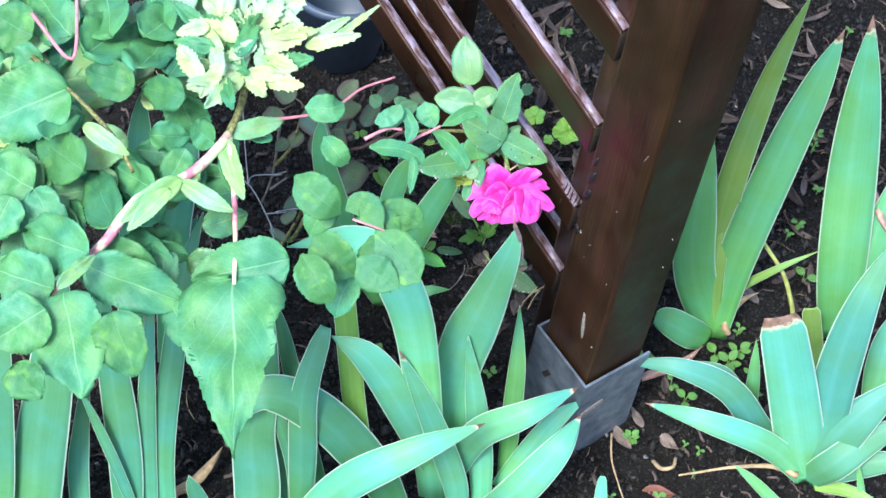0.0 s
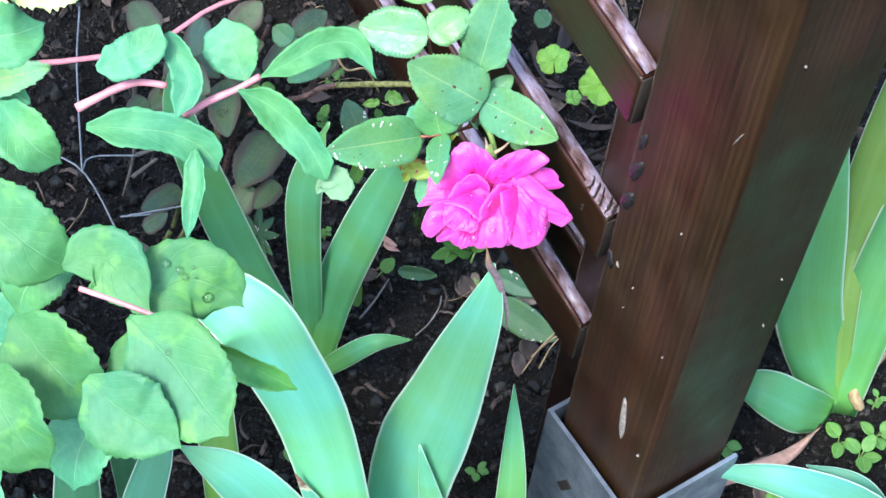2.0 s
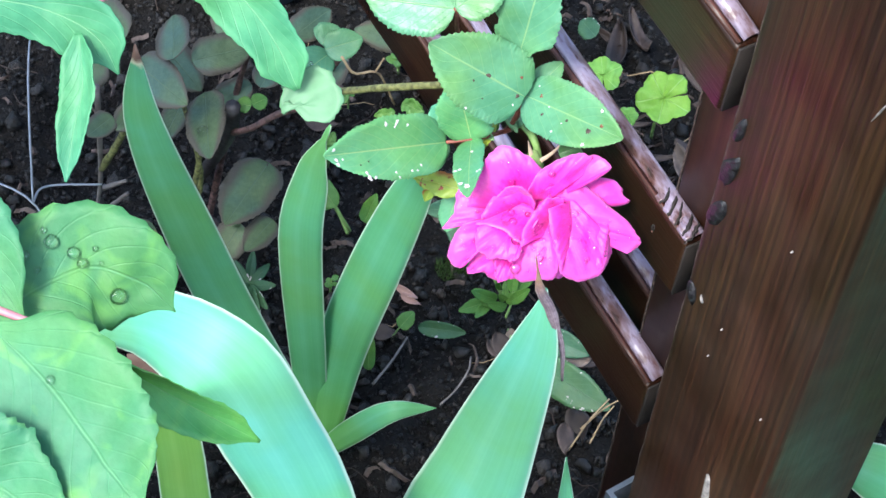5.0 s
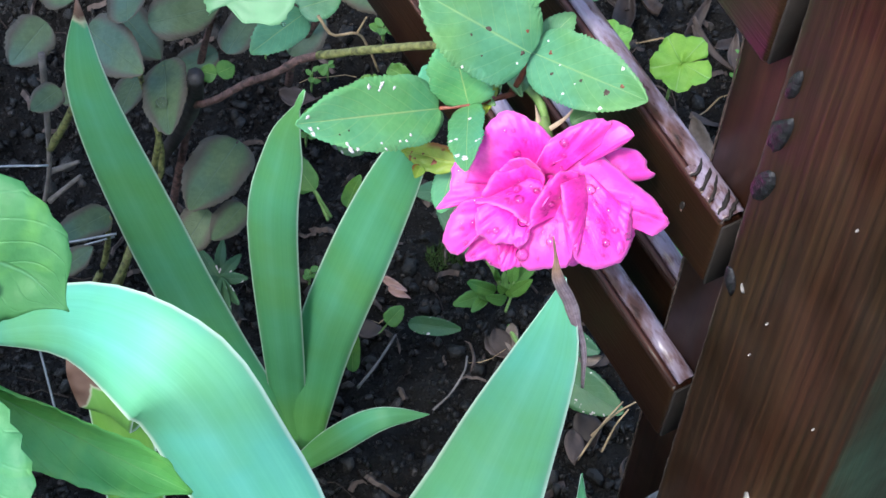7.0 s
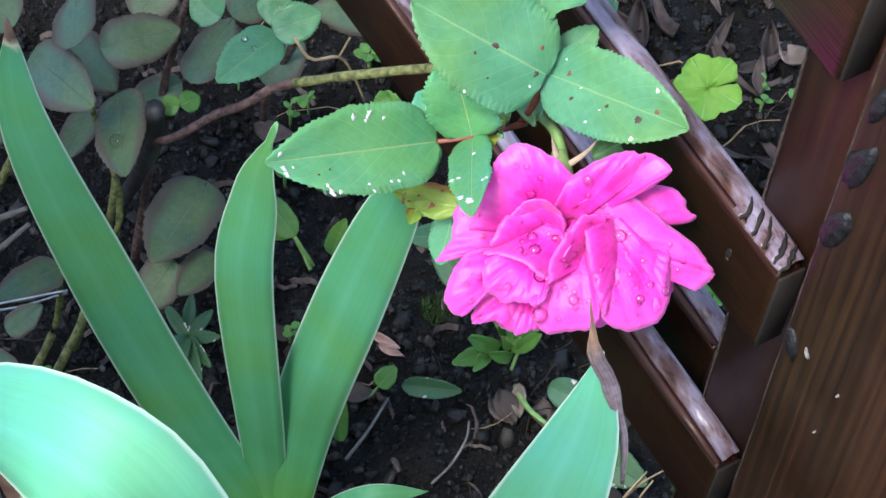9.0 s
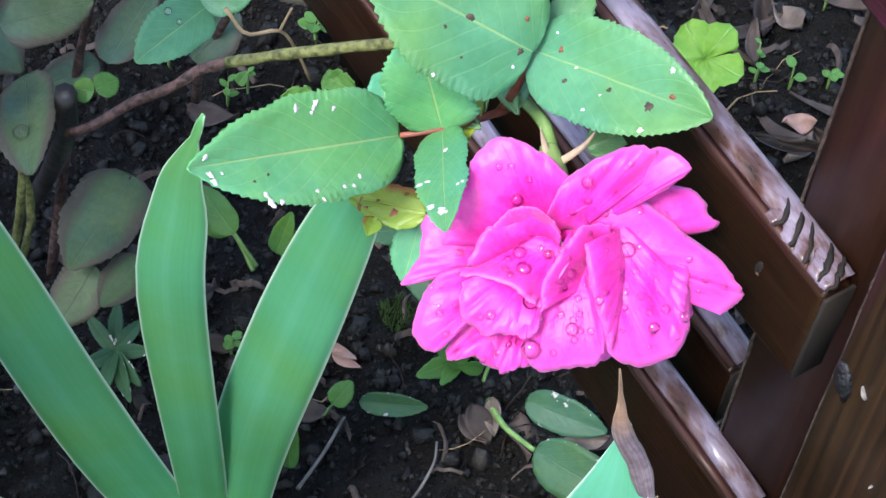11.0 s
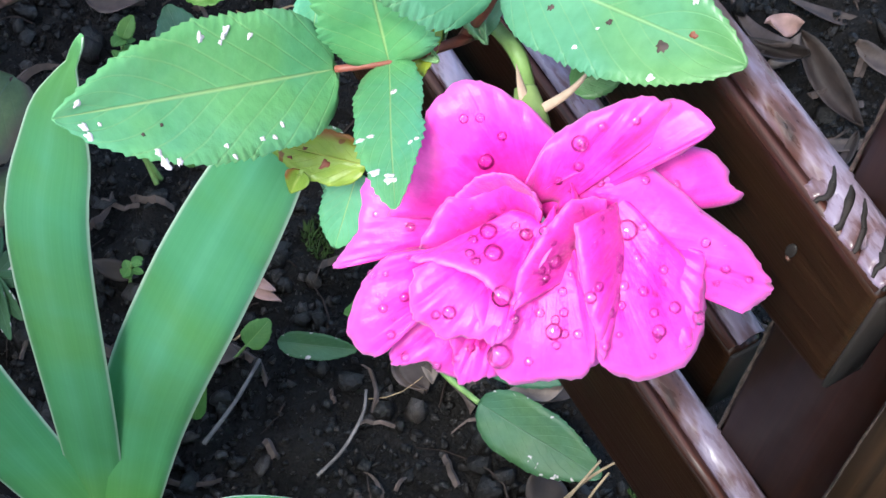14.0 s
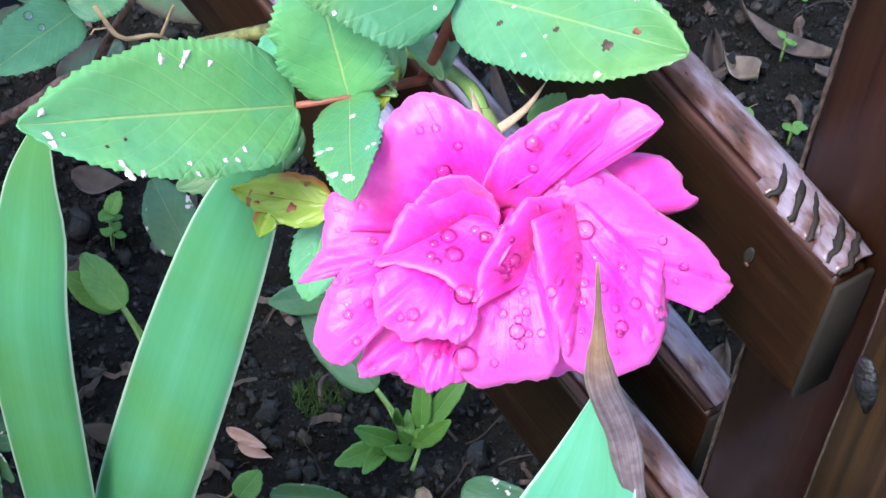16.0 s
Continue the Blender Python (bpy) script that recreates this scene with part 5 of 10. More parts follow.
drop_at(-1.44, 0.40, 0.024)
drop_at(0.05, 0.31, 0.041)
drop_at(-1.41, -0.14, 0.055)
drop_at(-1.68, -2.24, 0.055)
drop_at(2.63, 0.32, 0.033)
drop_at(1.64, 0.91, 0.055)
drop_at(-3.15, 0.71, 0.041)
drop_at(-2.06, -1.45, 0.055)
drop_at(-2.94, -0.73, 0.041)
drop_at(3.10, -0.25, 0.024)
drop_at(2.66, -1.81, 0.041)
drop_at(0.84, 0.87, 0.055)
drop_at(-0.03, -0.19, 0.041)
drop_at(-1.53, -2.07, 0.033)
drop_at(-0.36, -0.71, 0.024)
drop_at(-1.44, -2.06, 0.055)
drop_at(0.84, -0.01, 0.033)
drop_at(1.44, -0.33, 0.024)
drop_at(1.11, -1.03, 0.033)
drop_at(0.32, 0.73, 0.033)
drop_at(-1.67, 0.03, 0.024)
drop_at(0.33, -0.75, 0.041)
drop_at(1.60, 0.10, 0.055)
drop_at(-2.60, 0.15, 0.033)
drop_at(0.47, 0.39, 0.041)
drop_at(0.83, 0.23, 0.033)
drop_at(-3.08, -1.10, 0.024)
drop_at(1.84, -1.87, 0.055)
drop_at(0.19, -1.42, 0.055)
drop_at(1.80, -1.10, 0.033)
drop_at(-1.22, -2.02, 0.055)
drop_at(-0.09, -0.69, 0.033)
drop_at(0.17, -1.06, 0.055)
drop_at(0.47, 1.52, 0.041)
drop_at(-1.15, -0.99, 0.033)
drop_at(1.13, -1.14, 0.041)
drop_at(1.20, -1.30, 0.055)
drop_at(-0.89, 1.70, 0.055)
drop_at(0.73, -0.18, 0.024)
drop_at(1.01, 0.42, 0.033)
drop_at(2.38, 1.41, 0.033)
drop_at(-3.14, 0.33, 0.041)

# calyx, sepals and stalk
bm = bmesh.new()
tube(bm, [(-0.0035, 0.0195, -0.011), (-0.0035, 0.0235, -0.0125), (-0.004, 0.027, -0.0135)], 0.0042, 0.0022, 12, 10, 0.1)
part("calyx", bm, CALYX, rose, "pale green calyx cup")
for tip_, mid_ in (((0.0085, 0.031, -0.006), (0.004, 0.026, -0.008)), ((-0.014, 0.0235, -0.011), (-0.009, 0.024, -0.012)), ((-0.006, 0.031, -0.008), (-0.005, 0.027, -0.010))):
    bm = bmesh.new()
    line_ = smooth_line([(-0.0035, 0.0215, -0.0115), mid_, tip_], 10)
    sheet(bm, [[q + Vector((0.35, 0.3, 1)).normalized().cross((line_[-1] - line_[0]).normalized()) * (w * 0.0014 * (1 - (k / 10) ** 1.5) + 0.00005 * w) for w in (-1, -0.5, 0, 0.5, 1)] for k, q in enumerate(line_)], 0.0004)
    part("sepal", bm, SEPAL, rose)


def bead(parent, at, r, normal=(-0.1, -0.55, 0.8)):
    """A bead of rain on a leaf."""
    n_ = Vector(normal).normalized()
    turn = n_.to_track_quat('Z', 'Y').to_matrix()
    bm = bmesh.new()
    bmesh.ops.create_uvsphere(bm, u_segments=14, v_segments=9, radius=r)
    for v in bm.verts:
        v.co = turn @ Vector((v.co.x, v.co.y, v.co.z * 0.7)) + Vector(at) + n_ * r * 0.4
    return part("water_drop", bm, WATER, parent, "clear bead of rain water")


# ---- rose bush ----
shoot = thing("rose_shoot", "rose cane with toothed green leaves carrying the flower", "rose bush")
stalk("cane", shoot, CANE, [(0.0582, 0.8277, 0.1500), (0.0695, 0.8209, 0.1660), (0.0822, 0.8230, 0.1780), (0.0963, 0.8176, 0.1950), (0.1049, 0.8197, 0.2030), (0.1141, 0.8186, 0.2100)], 0.0017, 0.0018, label="knobbly red-brown cane")
stalk("cane", shoot, CANE_GREEN, [(0.1141, 0.8186, 0.2100), (0.1306, 0.8121, 0.2250), (0.1532, 0.8025, 0.2450), (0.1707, 0.7923, 0.2620), (0.1882, 0.7684, 0.2850)], 0.0018, 0.0017, label="green cane")
stalk("flower_stalk", shoot, STALK_GREEN, [(0.1882, 0.7684, 0.2850), (0.1988, 0.7625, 0.2860), (0.2052, 0.7528, 0.2920), (0.2100, 0.7468, 0.2920), (0.2142, 0.7416, 0.2830)], 0.0016, 0.0016, label="smooth green flower stalk")
stalk("leaf_stalk", shoot, STALK_RED, [(0.1980, 0.7480, 0.2950), (0.2010, 0.7454, 0.3080), (0.2037, 0.7435, 0.3250)], 0.0013, 0.0009)
stalk("leaf_stalk", shoot, STALK_RED, [(0.1995, 0.7478, 0.2960), (0.1918, 0.7381, 0.3020), (0.1847, 0.7335, 0.3030), (0.1748, 0.7305, 0.3020)], 0.0011, 0.0007)
leaf_long = leaf_part("leaflet", shoot, LEAF_PITTED, (0.1748, 0.7305, 0.3020), (0.1333, 0.6888, 0.3350), 0.0251, nibble=0.05, seed=1.0, teeth=30, droop=0.02, fold=0.34, depth=0.019)
leaf_up = leaf_part("leaflet", shoot, LEAF_PITTED, (0.1847, 0.7335, 0.3030), (0.1754, 0.7383, 0.3350), 0.0217, nibble=0.16, seed=2.3, teeth=22, fold=0.3, droop=-0.05)
leaf_down = leaf_part("leaflet", shoot, LEAF_PITTED, (0.1847, 0.7335, 0.3030), (0.1888, 0.6865, 0.3320), 0.0129, nibble=0.07, seed=3.1, teeth=22, fold=0.2, droop=0.05)
leaf_broad = leaf_part("leaflet", shoot, LEAF, (0.2037, 0.7435, 0.3250), (0.2430, 0.7151, 0.3450), 0.0237, teeth=30, fold=0.34, droop=0.05, seed=0.7, depth=0.02)
leaf_second = leaf_part("leaflet", shoot, LEAF, (0.2037, 0.7403, 0.3280), (0.1651, 0.7359, 0.3550), 0.0316, teeth=26, fold=0.34, droop=0.06, seed=1.9, depth=0.024)
leaf_part("leaflet", shoot, LEAF, (0.2049, 0.7436, 0.3250), (0.2157, 0.7556, 0.3350), 0.0106, teeth=12, fold=0.3, seed=4.4)
leaf_part("leaflet", shoot, LEAF_YELLOW, (0.1909, 0.7473, 0.3000), (0.1883, 0.7292, 0.3020), 0.0072, label="pale curled young leaflet", teeth=10, fold=0.5, seed=5.0)
leaf_part("leaflet", shoot, LEAF_PITTED, (0.1691, 0.7494, 0.3020), (0.1693, 0.7350, 0.3000), 0.0079, teeth=10, fold=0.4, nibble=0.2, seed=6.0)
leaf_yellow = leaf_part("leaflet", shoot, LEAF_YELLOW, (0.1834, 0.7247, 0.2800), (0.1627, 0.7258, 0.2805), 0.0107, label="yellowing leaflet with a red-brown edge", teeth=12, fold=0.35, seed=7.7, droop=0.08, depth=0.02, nibble=0.18, wavy=0.14, point=1.0)
leaf_part("leaflet", shoot, LEAF_YELLOW, (0.1711, 0.7221, 0.2782), (0.1695, 0.7182, 0.2756), 0.0050, label="withered curled leaf end", teeth=6, fold=0.8, point=1.2, seed=8.0, depth=0.0)
leaf_part("leaflet", shoot, WEED_DARK, (0.1736, 0.7575, 0.2650), (0.1494, 0.7405, 0.2620), 0.0126, label="bluish lower leaflet", teeth=16, fold=0.25, seed=9.0)
leaf_part("leaflet", shoot, LEAF_PITTED, (0.1817, 0.7304, 0.2680), (0.1791, 0.7190, 0.2550), 0.0103, teeth=14, fold=0.25, seed=9.4, nibble=0.08)
leaf_part("leaflet", shoot, LEAF, (0.2209, 0.7478, 0.2850), (0.2315, 0.7523, 0.2900), 0.0081, teeth=10, fold=0.3, seed=3.7)
leaf_part("leaflet", shoot, STIPULE, (0.1936, 0.7421, 0.3000), (0.1869, 0.7551, 0.3040), 0.0069, label="pale ragged young leaflet", seed=49.00000000000001, teeth=12, fold=0.5, nibble=0.2, wavy=0.25, depth=0.03)
leaf_part("leaflet", shoot, STIPULE, (0.1944, 0.7590, 0.3000), (0.2011, 0.7421, 0.3040), 0.0058, label="pale ragged young leaflet", seed=50.540000000000006, teeth=12, fold=0.5, nibble=0.2, wavy=0.25, depth=0.03)
leaf_part("leaflet", shoot, STIPULE, (0.1915, 0.7519, 0.3000), (0.1952, 0.7632, 0.3040), 0.0054, label="pale ragged young leaflet", seed=48.300000000000004, teeth=12, fold=0.5, nibble=0.2, wavy=0.25, depth=0.03)
leaf_part("leaflet", shoot, STIPULE, (0.2006, 0.7445, 0.3000), (0.2041, 0.7564, 0.3040), 0.0047, label="pale ragged young leaflet", seed=53.550000000000004, teeth=12, fold=0.5, nibble=0.2, wavy=0.25, depth=0.03)
leaf_part("leaflet", shoot, STIPULE, (0.1869, 0.7423, 0.3000), (0.1929, 0.7353, 0.3040), 0.0040, label="pale ragged young leaflet", seed=44.800000000000004, teeth=12, fold=0.5, nibble=0.2, wavy=0.25, depth=0.03)
leaf_part("leaflet", shoot, WEED, (0.1423, 0.8267, 0.2000), (0.1531, 0.8223, 0.2000), 0.0080, label="ragged yellow-green leaflet", teeth=8, fold=0.4, seed=2.2, nibble=0.3, wavy=0.2)
leaf_part("leaflet", shoot, WEED, (0.1401, 0.8199, 0.2000), (0.1307, 0.8160, 0.2000), 0.0050, label="ragged yellow-green leaflet", teeth=8, fold=0.4, seed=2.2, nibble=0.3, wavy=0.2)
stalk("leaf_stalk", shoot, STALK_RED, [(0.1724, 0.7961, 0.2600), (0.1720, 0.7685, 0.3200), (0.1717, 0.7475, 0.3650)], 0.0013, 0.0009)
stalk("leaf_stalk", shoot, STALK_RED, [(0.2039, 0.7538, 0.3000), (0.2012, 0.7518, 0.3250), (0.1986, 0.7488, 0.3450)], 0.0012, 0.0008)
leaf_part("leaflet", shoot, LEAF, (0.1717, 0.7475, 0.3650), (0.1363, 0.7457, 0.3650), 0.0243, teeth=18, fold=0.15, seed=0.3)
leaf_part("leaflet", shoot, LEAF, (0.1717, 0.7475, 0.3650), (0.1890, 0.7595, 0.3750), 0.0182, teeth=14, fold=0.15, seed=0.5)
leaf_part("leaflet", shoot, LEAF, (0.1646, 0.7625, 0.3700), (0.1526, 0.7913, 0.4000), 0.0270, teeth=18, fold=0.15, seed=0.9)
leaf_part("leaflet", shoot, LEAF, (0.1988, 0.7476, 0.3450), (0.2038, 0.7626, 0.3950), 0.0255, teeth=18, fold=0.35, nibble=0.3, seed=1.4)
stalk("twig", shoot, STRAW, [(0.1115, 0.8312, 0.2200), (0.1177, 0.8308, 0.2100), (0.1268, 0.8380, 0.2050), (0.1311, 0.8434, 0.1900), (0.1353, 0.8478, 0.1700)], 0.0007, 0.0005, label="dry pale branching twig")
stalk("twig", shoot, STRAW, [(0.1268, 0.8380, 0.2050), (0.1310, 0.8349, 0.2200)], 0.0005, 0.0004)

old = thing("rose_shoot", "low rose shoots with dull reddish-edged old leaves", "rose bush")
leaf_part("leaflet", old, LEAF_DARK, (0.0278, 0.8358, 0.1900), (0.0166, 0.8741, 0.1780), 0.0184, seed=0.0, teeth=14, depth=0.02, fold=0.12, shape=0.8, droop=0.04)
leaf_part("leaflet", old, LEAF_DARK, (0.0340, 0.8446, 0.1800), (0.0617, 0.8607, 0.1800), 0.0195, seed=1.37, teeth=14, depth=0.02, fold=0.12, shape=0.8, droop=0.04)
leaf_part("leaflet", old, LEAF_DARK, (0.0046, 0.8483, 0.1650), (0.0367, 0.8204, 0.1770), 0.0229, seed=2.74, teeth=14, depth=0.02, fold=0.12, shape=0.8, droop=0.04)
leaf_part("leaflet", old, LEAF_DARK, (0.0122, 0.8729, 0.1500), (0.0334, 0.8591, 0.1380), 0.0192, seed=4.11, teeth=14, depth=0.02, fold=0.12, shape=0.8, droop=0.04)
leaf_part("leaflet", old, LEAF_DARK, (0.0667, 0.8513, 0.1600), (0.0751, 0.8883, 0.1600), 0.0161, seed=5.48, teeth=14, depth=0.02, fold=0.12, shape=0.8, droop=0.04)
leaf_part("leaflet", old, LEAF_DARK, (0.0379, 0.8509, 0.1480), (0.0516, 0.8039, 0.1600), 0.0213, seed=6.8500000000000005, teeth=14, depth=0.02, fold=0.12, shape=0.8, droop=0.04)
leaf_part("leaflet", old, LEAF_DARK, (0.0563, 0.8749, 0.1300), (0.0338, 0.8672, 0.1180), 0.0142, seed=8.22, teeth=14, depth=0.02, fold=0.12, shape=0.8, droop=0.04)
leaf_part("leaflet", old, LEAF_DARK, (0.0662, 0.8677, 0.0750), (0.0528, 0.8241, 0.0750), 0.0282, seed=9.59, teeth=14, depth=0.02, fold=0.12, shape=0.8, droop=0.04)
leaf_part("leaflet", old, LEAF_DARK, (0.0209, 0.8040, 0.0900), (0.0040, 0.7769, 0.1020), 0.0148, seed=10.96, teeth=14, depth=0.02, fold=0.12, shape=0.8, droop=0.04)
leaf_part("leaflet", old, LEAF_DARK, (0.0585, 0.8354, 0.0600), (0.0485, 0.8150, 0.0480), 0.0190, seed=12.330000000000002, teeth=14, depth=0.02, fold=0.12, shape=0.8, droop=0.04)
leaf_part("leaflet", old, LEAF_DARK, (0.0743, 0.8419, 0.0600), (0.0642, 0.8192, 0.0600), 0.0152, seed=13.700000000000001, teeth=14, depth=0.02, fold=0.12, shape=0.8, droop=0.04)
leaf_part("leaflet", old, LEAF_DARK, (0.0861, 0.8894, 0.1200), (0.1008, 0.9038, 0.1320), 0.0179, seed=15.07, teeth=14, depth=0.02, fold=0.12, shape=0.8, droop=0.04)
leaf_part("leaflet", old, LEAF_DARK, (0.1425, 0.8903, 0.1700), (0.1037, 0.9008, 0.1580), 0.0167, seed=16.44, teeth=14, depth=0.02, fold=0.12, shape=0.8, droop=0.04)
leaf_part("leaflet", old, LEAF_DARK, (-0.0053, 0.8317, 0.1400), (-0.0143, 0.8174, 0.1400), 0.0129, seed=17.810000000000002, teeth=14, depth=0.02, fold=0.12, shape=0.8, droop=0.04)
leaf_part("leaflet", old, LEAF_DARK, (0.0001, 0.7873, 0.0600), (0.0136, 0.7955, 0.0720), 0.0113, seed=19.18, teeth=14, depth=0.02, fold=0.12, shape=0.8, droop=0.04)
leaf_part("leaflet", old, LEAF_DARK, (-0.0184, 0.8597, 0.1500), (-0.0316, 0.8417, 0.1380), 0.0214, seed=20.55, teeth=14, depth=0.02, fold=0.12, shape=0.8, droop=0.04)
leaf_part("leaflet", old, LEAF_DARK, (-0.0070, 0.8661, 0.1600), (-0.0303, 0.8871, 0.1600), 0.0215, seed=21.92, teeth=14, depth=0.02, fold=0.12, shape=0.8, droop=0.04)
leaf_part("leaflet", old, LEAF_DARK, (0.0381, 0.8794, 0.1600), (0.0514, 0.8974, 0.1720), 0.0191, seed=23.290000000000003, teeth=14, depth=0.02, fold=0.12, shape=0.8, droop=0.04)
leaf_part("leaflet", old, LEAF_DARK, (0.0078, 0.7746, 0.0500), (-0.0135, 0.7902, 0.0380), 0.0100, seed=24.660000000000004, teeth=14, depth=0.02, fold=0.12, shape=0.8, droop=0.04)
leaf_part("leaflet", old, LEAF_DARK, (0.0774, 0.8790, 0.1700), (0.0918, 0.9018, 0.1700), 0.0166, seed=26.03, teeth=14, depth=0.02, fold=0.12, shape=0.8, droop=0.04)
leaf_part("leaflet", old, LEAF_DARK, (0.0214, 0.8621, 0.1200), (0.0207, 0.8268, 0.1320), 0.0149, seed=27.400000000000002, teeth=14, depth=0.02, fold=0.12, shape=0.8, droop=0.04)
leaf_part("leaflet", old, LEAF_DARK, (0.0071, 0.8437, 0.1400), (-0.0055, 0.8322, 0.1280), 0.0143, seed=28.770000000000003, teeth=14, depth=0.02, fold=0.12, shape=0.8, droop=0.04)
leaf_part("leaflet", old, LEAF, (0.1022, 0.8479, 0.2000), (0.0864, 0.8206, 0.2050), 0.0173, label="fresh wet light-green leaflet", seed=4.95, teeth=16, fold=0.2)
leaf_part("leaflet", old, LEAF, (0.0982, 0.8486, 0.2050), (0.1047, 0.8576, 0.2100), 0.0156, label="fresh wet light-green leaflet", seed=4.78, teeth=16, fold=0.2)
leaf_part("leaflet", old, LEAF, (0.1004, 0.8460, 0.2050), (0.1171, 0.8528, 0.2100), 0.0147, label="fresh wet light-green leaflet", seed=4.8500000000000005, teeth=16, fold=0.2)
leaf_part("leaflet", old, LEAF, (0.0818, 0.8434, 0.2100), (0.0700, 0.8482, 0.2150), 0.0133, label="fresh wet light-green leaflet", seed=4.0, teeth=16, fold=0.2)
leaf_part("leaflet", old, WEED, (0.0650, 0.8386, 0.1600), (0.0573, 0.8393, 0.1600), 0.0079, seed=9.9, teeth=10, fold=0.2)
leaf_part("leaflet", old, WEED, (0.0653, 0.8396, 0.1600), (0.0717, 0.8456, 0.1600), 0.0084, seed=9.959999999999999, teeth=10, fold=0.2)
stalk("stem", old, CANE_GREEN, [(0.0137, 0.8214, 0.0000), (0.0283, 0.8337, 0.0600), (0.0395, 0.8281, 0.1200), (0.0385, 0.8485, 0.1480)], 0.0022, 0.0012)
stalk("stem", old, CANE, [(0.0291, 0.8678, -0.0000), (0.0445, 0.8708, 0.1000), (0.0535, 0.8724, 0.1500), (0.0630, 0.8669, 0.1900)], 0.0022, 0.0012)
stalk("stem", old, CANE_GREEN, [(0.0094, 0.8076, 0.0000), (0.0214, 0.8218, 0.0300), (0.0351, 0.8426, 0.0800), (0.0300, 0.8364, 0.1600)], 0.0022, 0.0012)
stalk("stem", old, CANE, [(0.0436, 0.8670, 0.0100), (0.0530, 0.8694, 0.0500), (0.0666, 0.8661, 0.0750)], 0.0022, 0.0012)
stalk("stem", old, CANE_GREEN, [(-0.0025, 0.7925, 0.0000), (0.0132, 0.8068, 0.0400), (0.0217, 0.8011, 0.0900)], 0.0022, 0.0012)
stalk("stem", old, CANE, [(0.0797, 0.9184, 0.0600), (0.0860, 0.9032, 0.1000), (0.0982, 0.8944, 0.1400), (0.1096, 0.8862, 0.1700)], 0.0022, 0.0012)
stalk("stem", old, CANE_GREEN, [(-0.0183, 0.8407, 0.0800), (-0.0030, 0.8377, 0.1200), (0.0049, 0.8496, 0.1600)], 0.0022, 0.0012)
stalk("cut_stub", old, STUB, [(0.0201, 0.8725, 0.0300), (0.0406, 0.8559, 0.0900), (0.0536, 0.8393, 0.1350), (0.0575, 0.8327, 0.1650)], 0.0034, 0.0038, label="dark grey cut cane stub")

wire = thing("wire_mesh", "thin grey wire mesh and dead twigs behind the irises", "wire mesh")
stalk("twig", wire, TWIG, [(-0.0154, 0.8413, 0.1500), (-0.0177, 0.8411, 0.1000), (-0.0207, 0.8394, 0.0600), (-0.0286, 0.8345, 0.0200)], 0.0017, 0.0010)
stalk("twig", wire, TWIG, [(-0.0211, 0.8409, 0.0600), (-0.0058, 0.8431, 0.0700)], 0.0017, 0.0010)
stalk("twig", wire, TWIG, [(-0.0219, 0.8378, 0.0400), (-0.0057, 0.8420, 0.0600)], 0.0017, 0.0010)
stalk("strand", wire, WIRE, [(-0.0703, 0.7957, 0.1200), (-0.0349, 0.7849, 0.1200), (-0.0066, 0.7578, 0.1000), (-0.0007, 0.7477, 0.1000)], 0.0006, 0.0006)
stalk("strand", wire, WIRE, [(-0.0349, 0.7849, 0.1200), (-0.0315, 0.7958, 0.1200), (-0.0045, 0.8034, 0.1200)], 0.0006, 0.0006)
stalk("strand", wire, WIRE, [(-0.0039, 0.7717, 0.1000), (0.0294, 0.7868, 0.1000)], 0.0006, 0.0006)
stalk("strand", wire, WIRE, [(-0.0349, 0.7849, 0.1200), (-0.0531, 0.8447, 0.1400), (-0.0617, 0.8844, 0.1500)], 0.0006, 0.0006)
stalk("strand", wire, WIRE, [(-0.0170, 0.7938, 0.0600), (0.0028, 0.7973, 0.0650), (0.0215, 0.8047, 0.0700)], 0.0006, 0.0006)
stalk("strand", wire, WIRE, [(-0.0066, 0.7578, 0.1000), (0.0186, 0.7125, 0.0600)], 0.0006, 0.0006)

spray = thing("rose_spray", "drooping spray of fresh rose leaves on a pink-striped stem", "rose bush")
stalk("stem", spray, CANE_STRIPED, [(-0.1341, 0.4299, 0.4000), (-0.1223, 0.4495, 0.4200), (-0.0921, 0.4841, 0.4400), (-0.0741, 0.5220, 0.4550), (-0.0472, 0.5428, 0.4600), (-0.0289, 0.5622, 0.4650), (-0.0147, 0.5904, 0.4700)], 0.0044, 0.0042, label="pink-striped green stem")
stalk("stem", spray, CANE_GREEN, [(-0.0147, 0.5904, 0.4700), (-0.0111, 0.6252, 0.4750), (-0.0199, 0.6848, 0.4800)], 0.0034, 0.0030)
stalk("leaf_stalk", spray, CANE_STRIPED, [(-0.0147, 0.5904, 0.4700), (-0.0022, 0.5504, 0.4550), (0.0078, 0.5131, 0.4400), (0.0147, 0.4777, 0.4300)], 0.0026, 0.0017)
stalk("stem", spray, CANE_GREEN, [(-0.1941, 0.6525, 0.4400), (-0.1501, 0.6163, 0.4500), (-0.1072, 0.5791, 0.4550), (-0.0829, 0.5479, 0.4550)], 0.0022, 0.0018)
stalk("leaf_stalk", spray, CANE_PINK, [(-0.0039, 0.6150, 0.4600), (0.0299, 0.6338, 0.4500), (0.0587, 0.6574, 0.4400), (0.0768, 0.6908, 0.4300), (0.1025, 0.7095, 0.4300)], 0.0014, 0.0010)
stalk("stem", spray, CANE_PINK, [(-0.2035, 0.6883, 0.4500), (-0.1593, 0.6501, 0.4500), (-0.1711, 0.7131, 0.4600)], 0.0018, 0.0015)
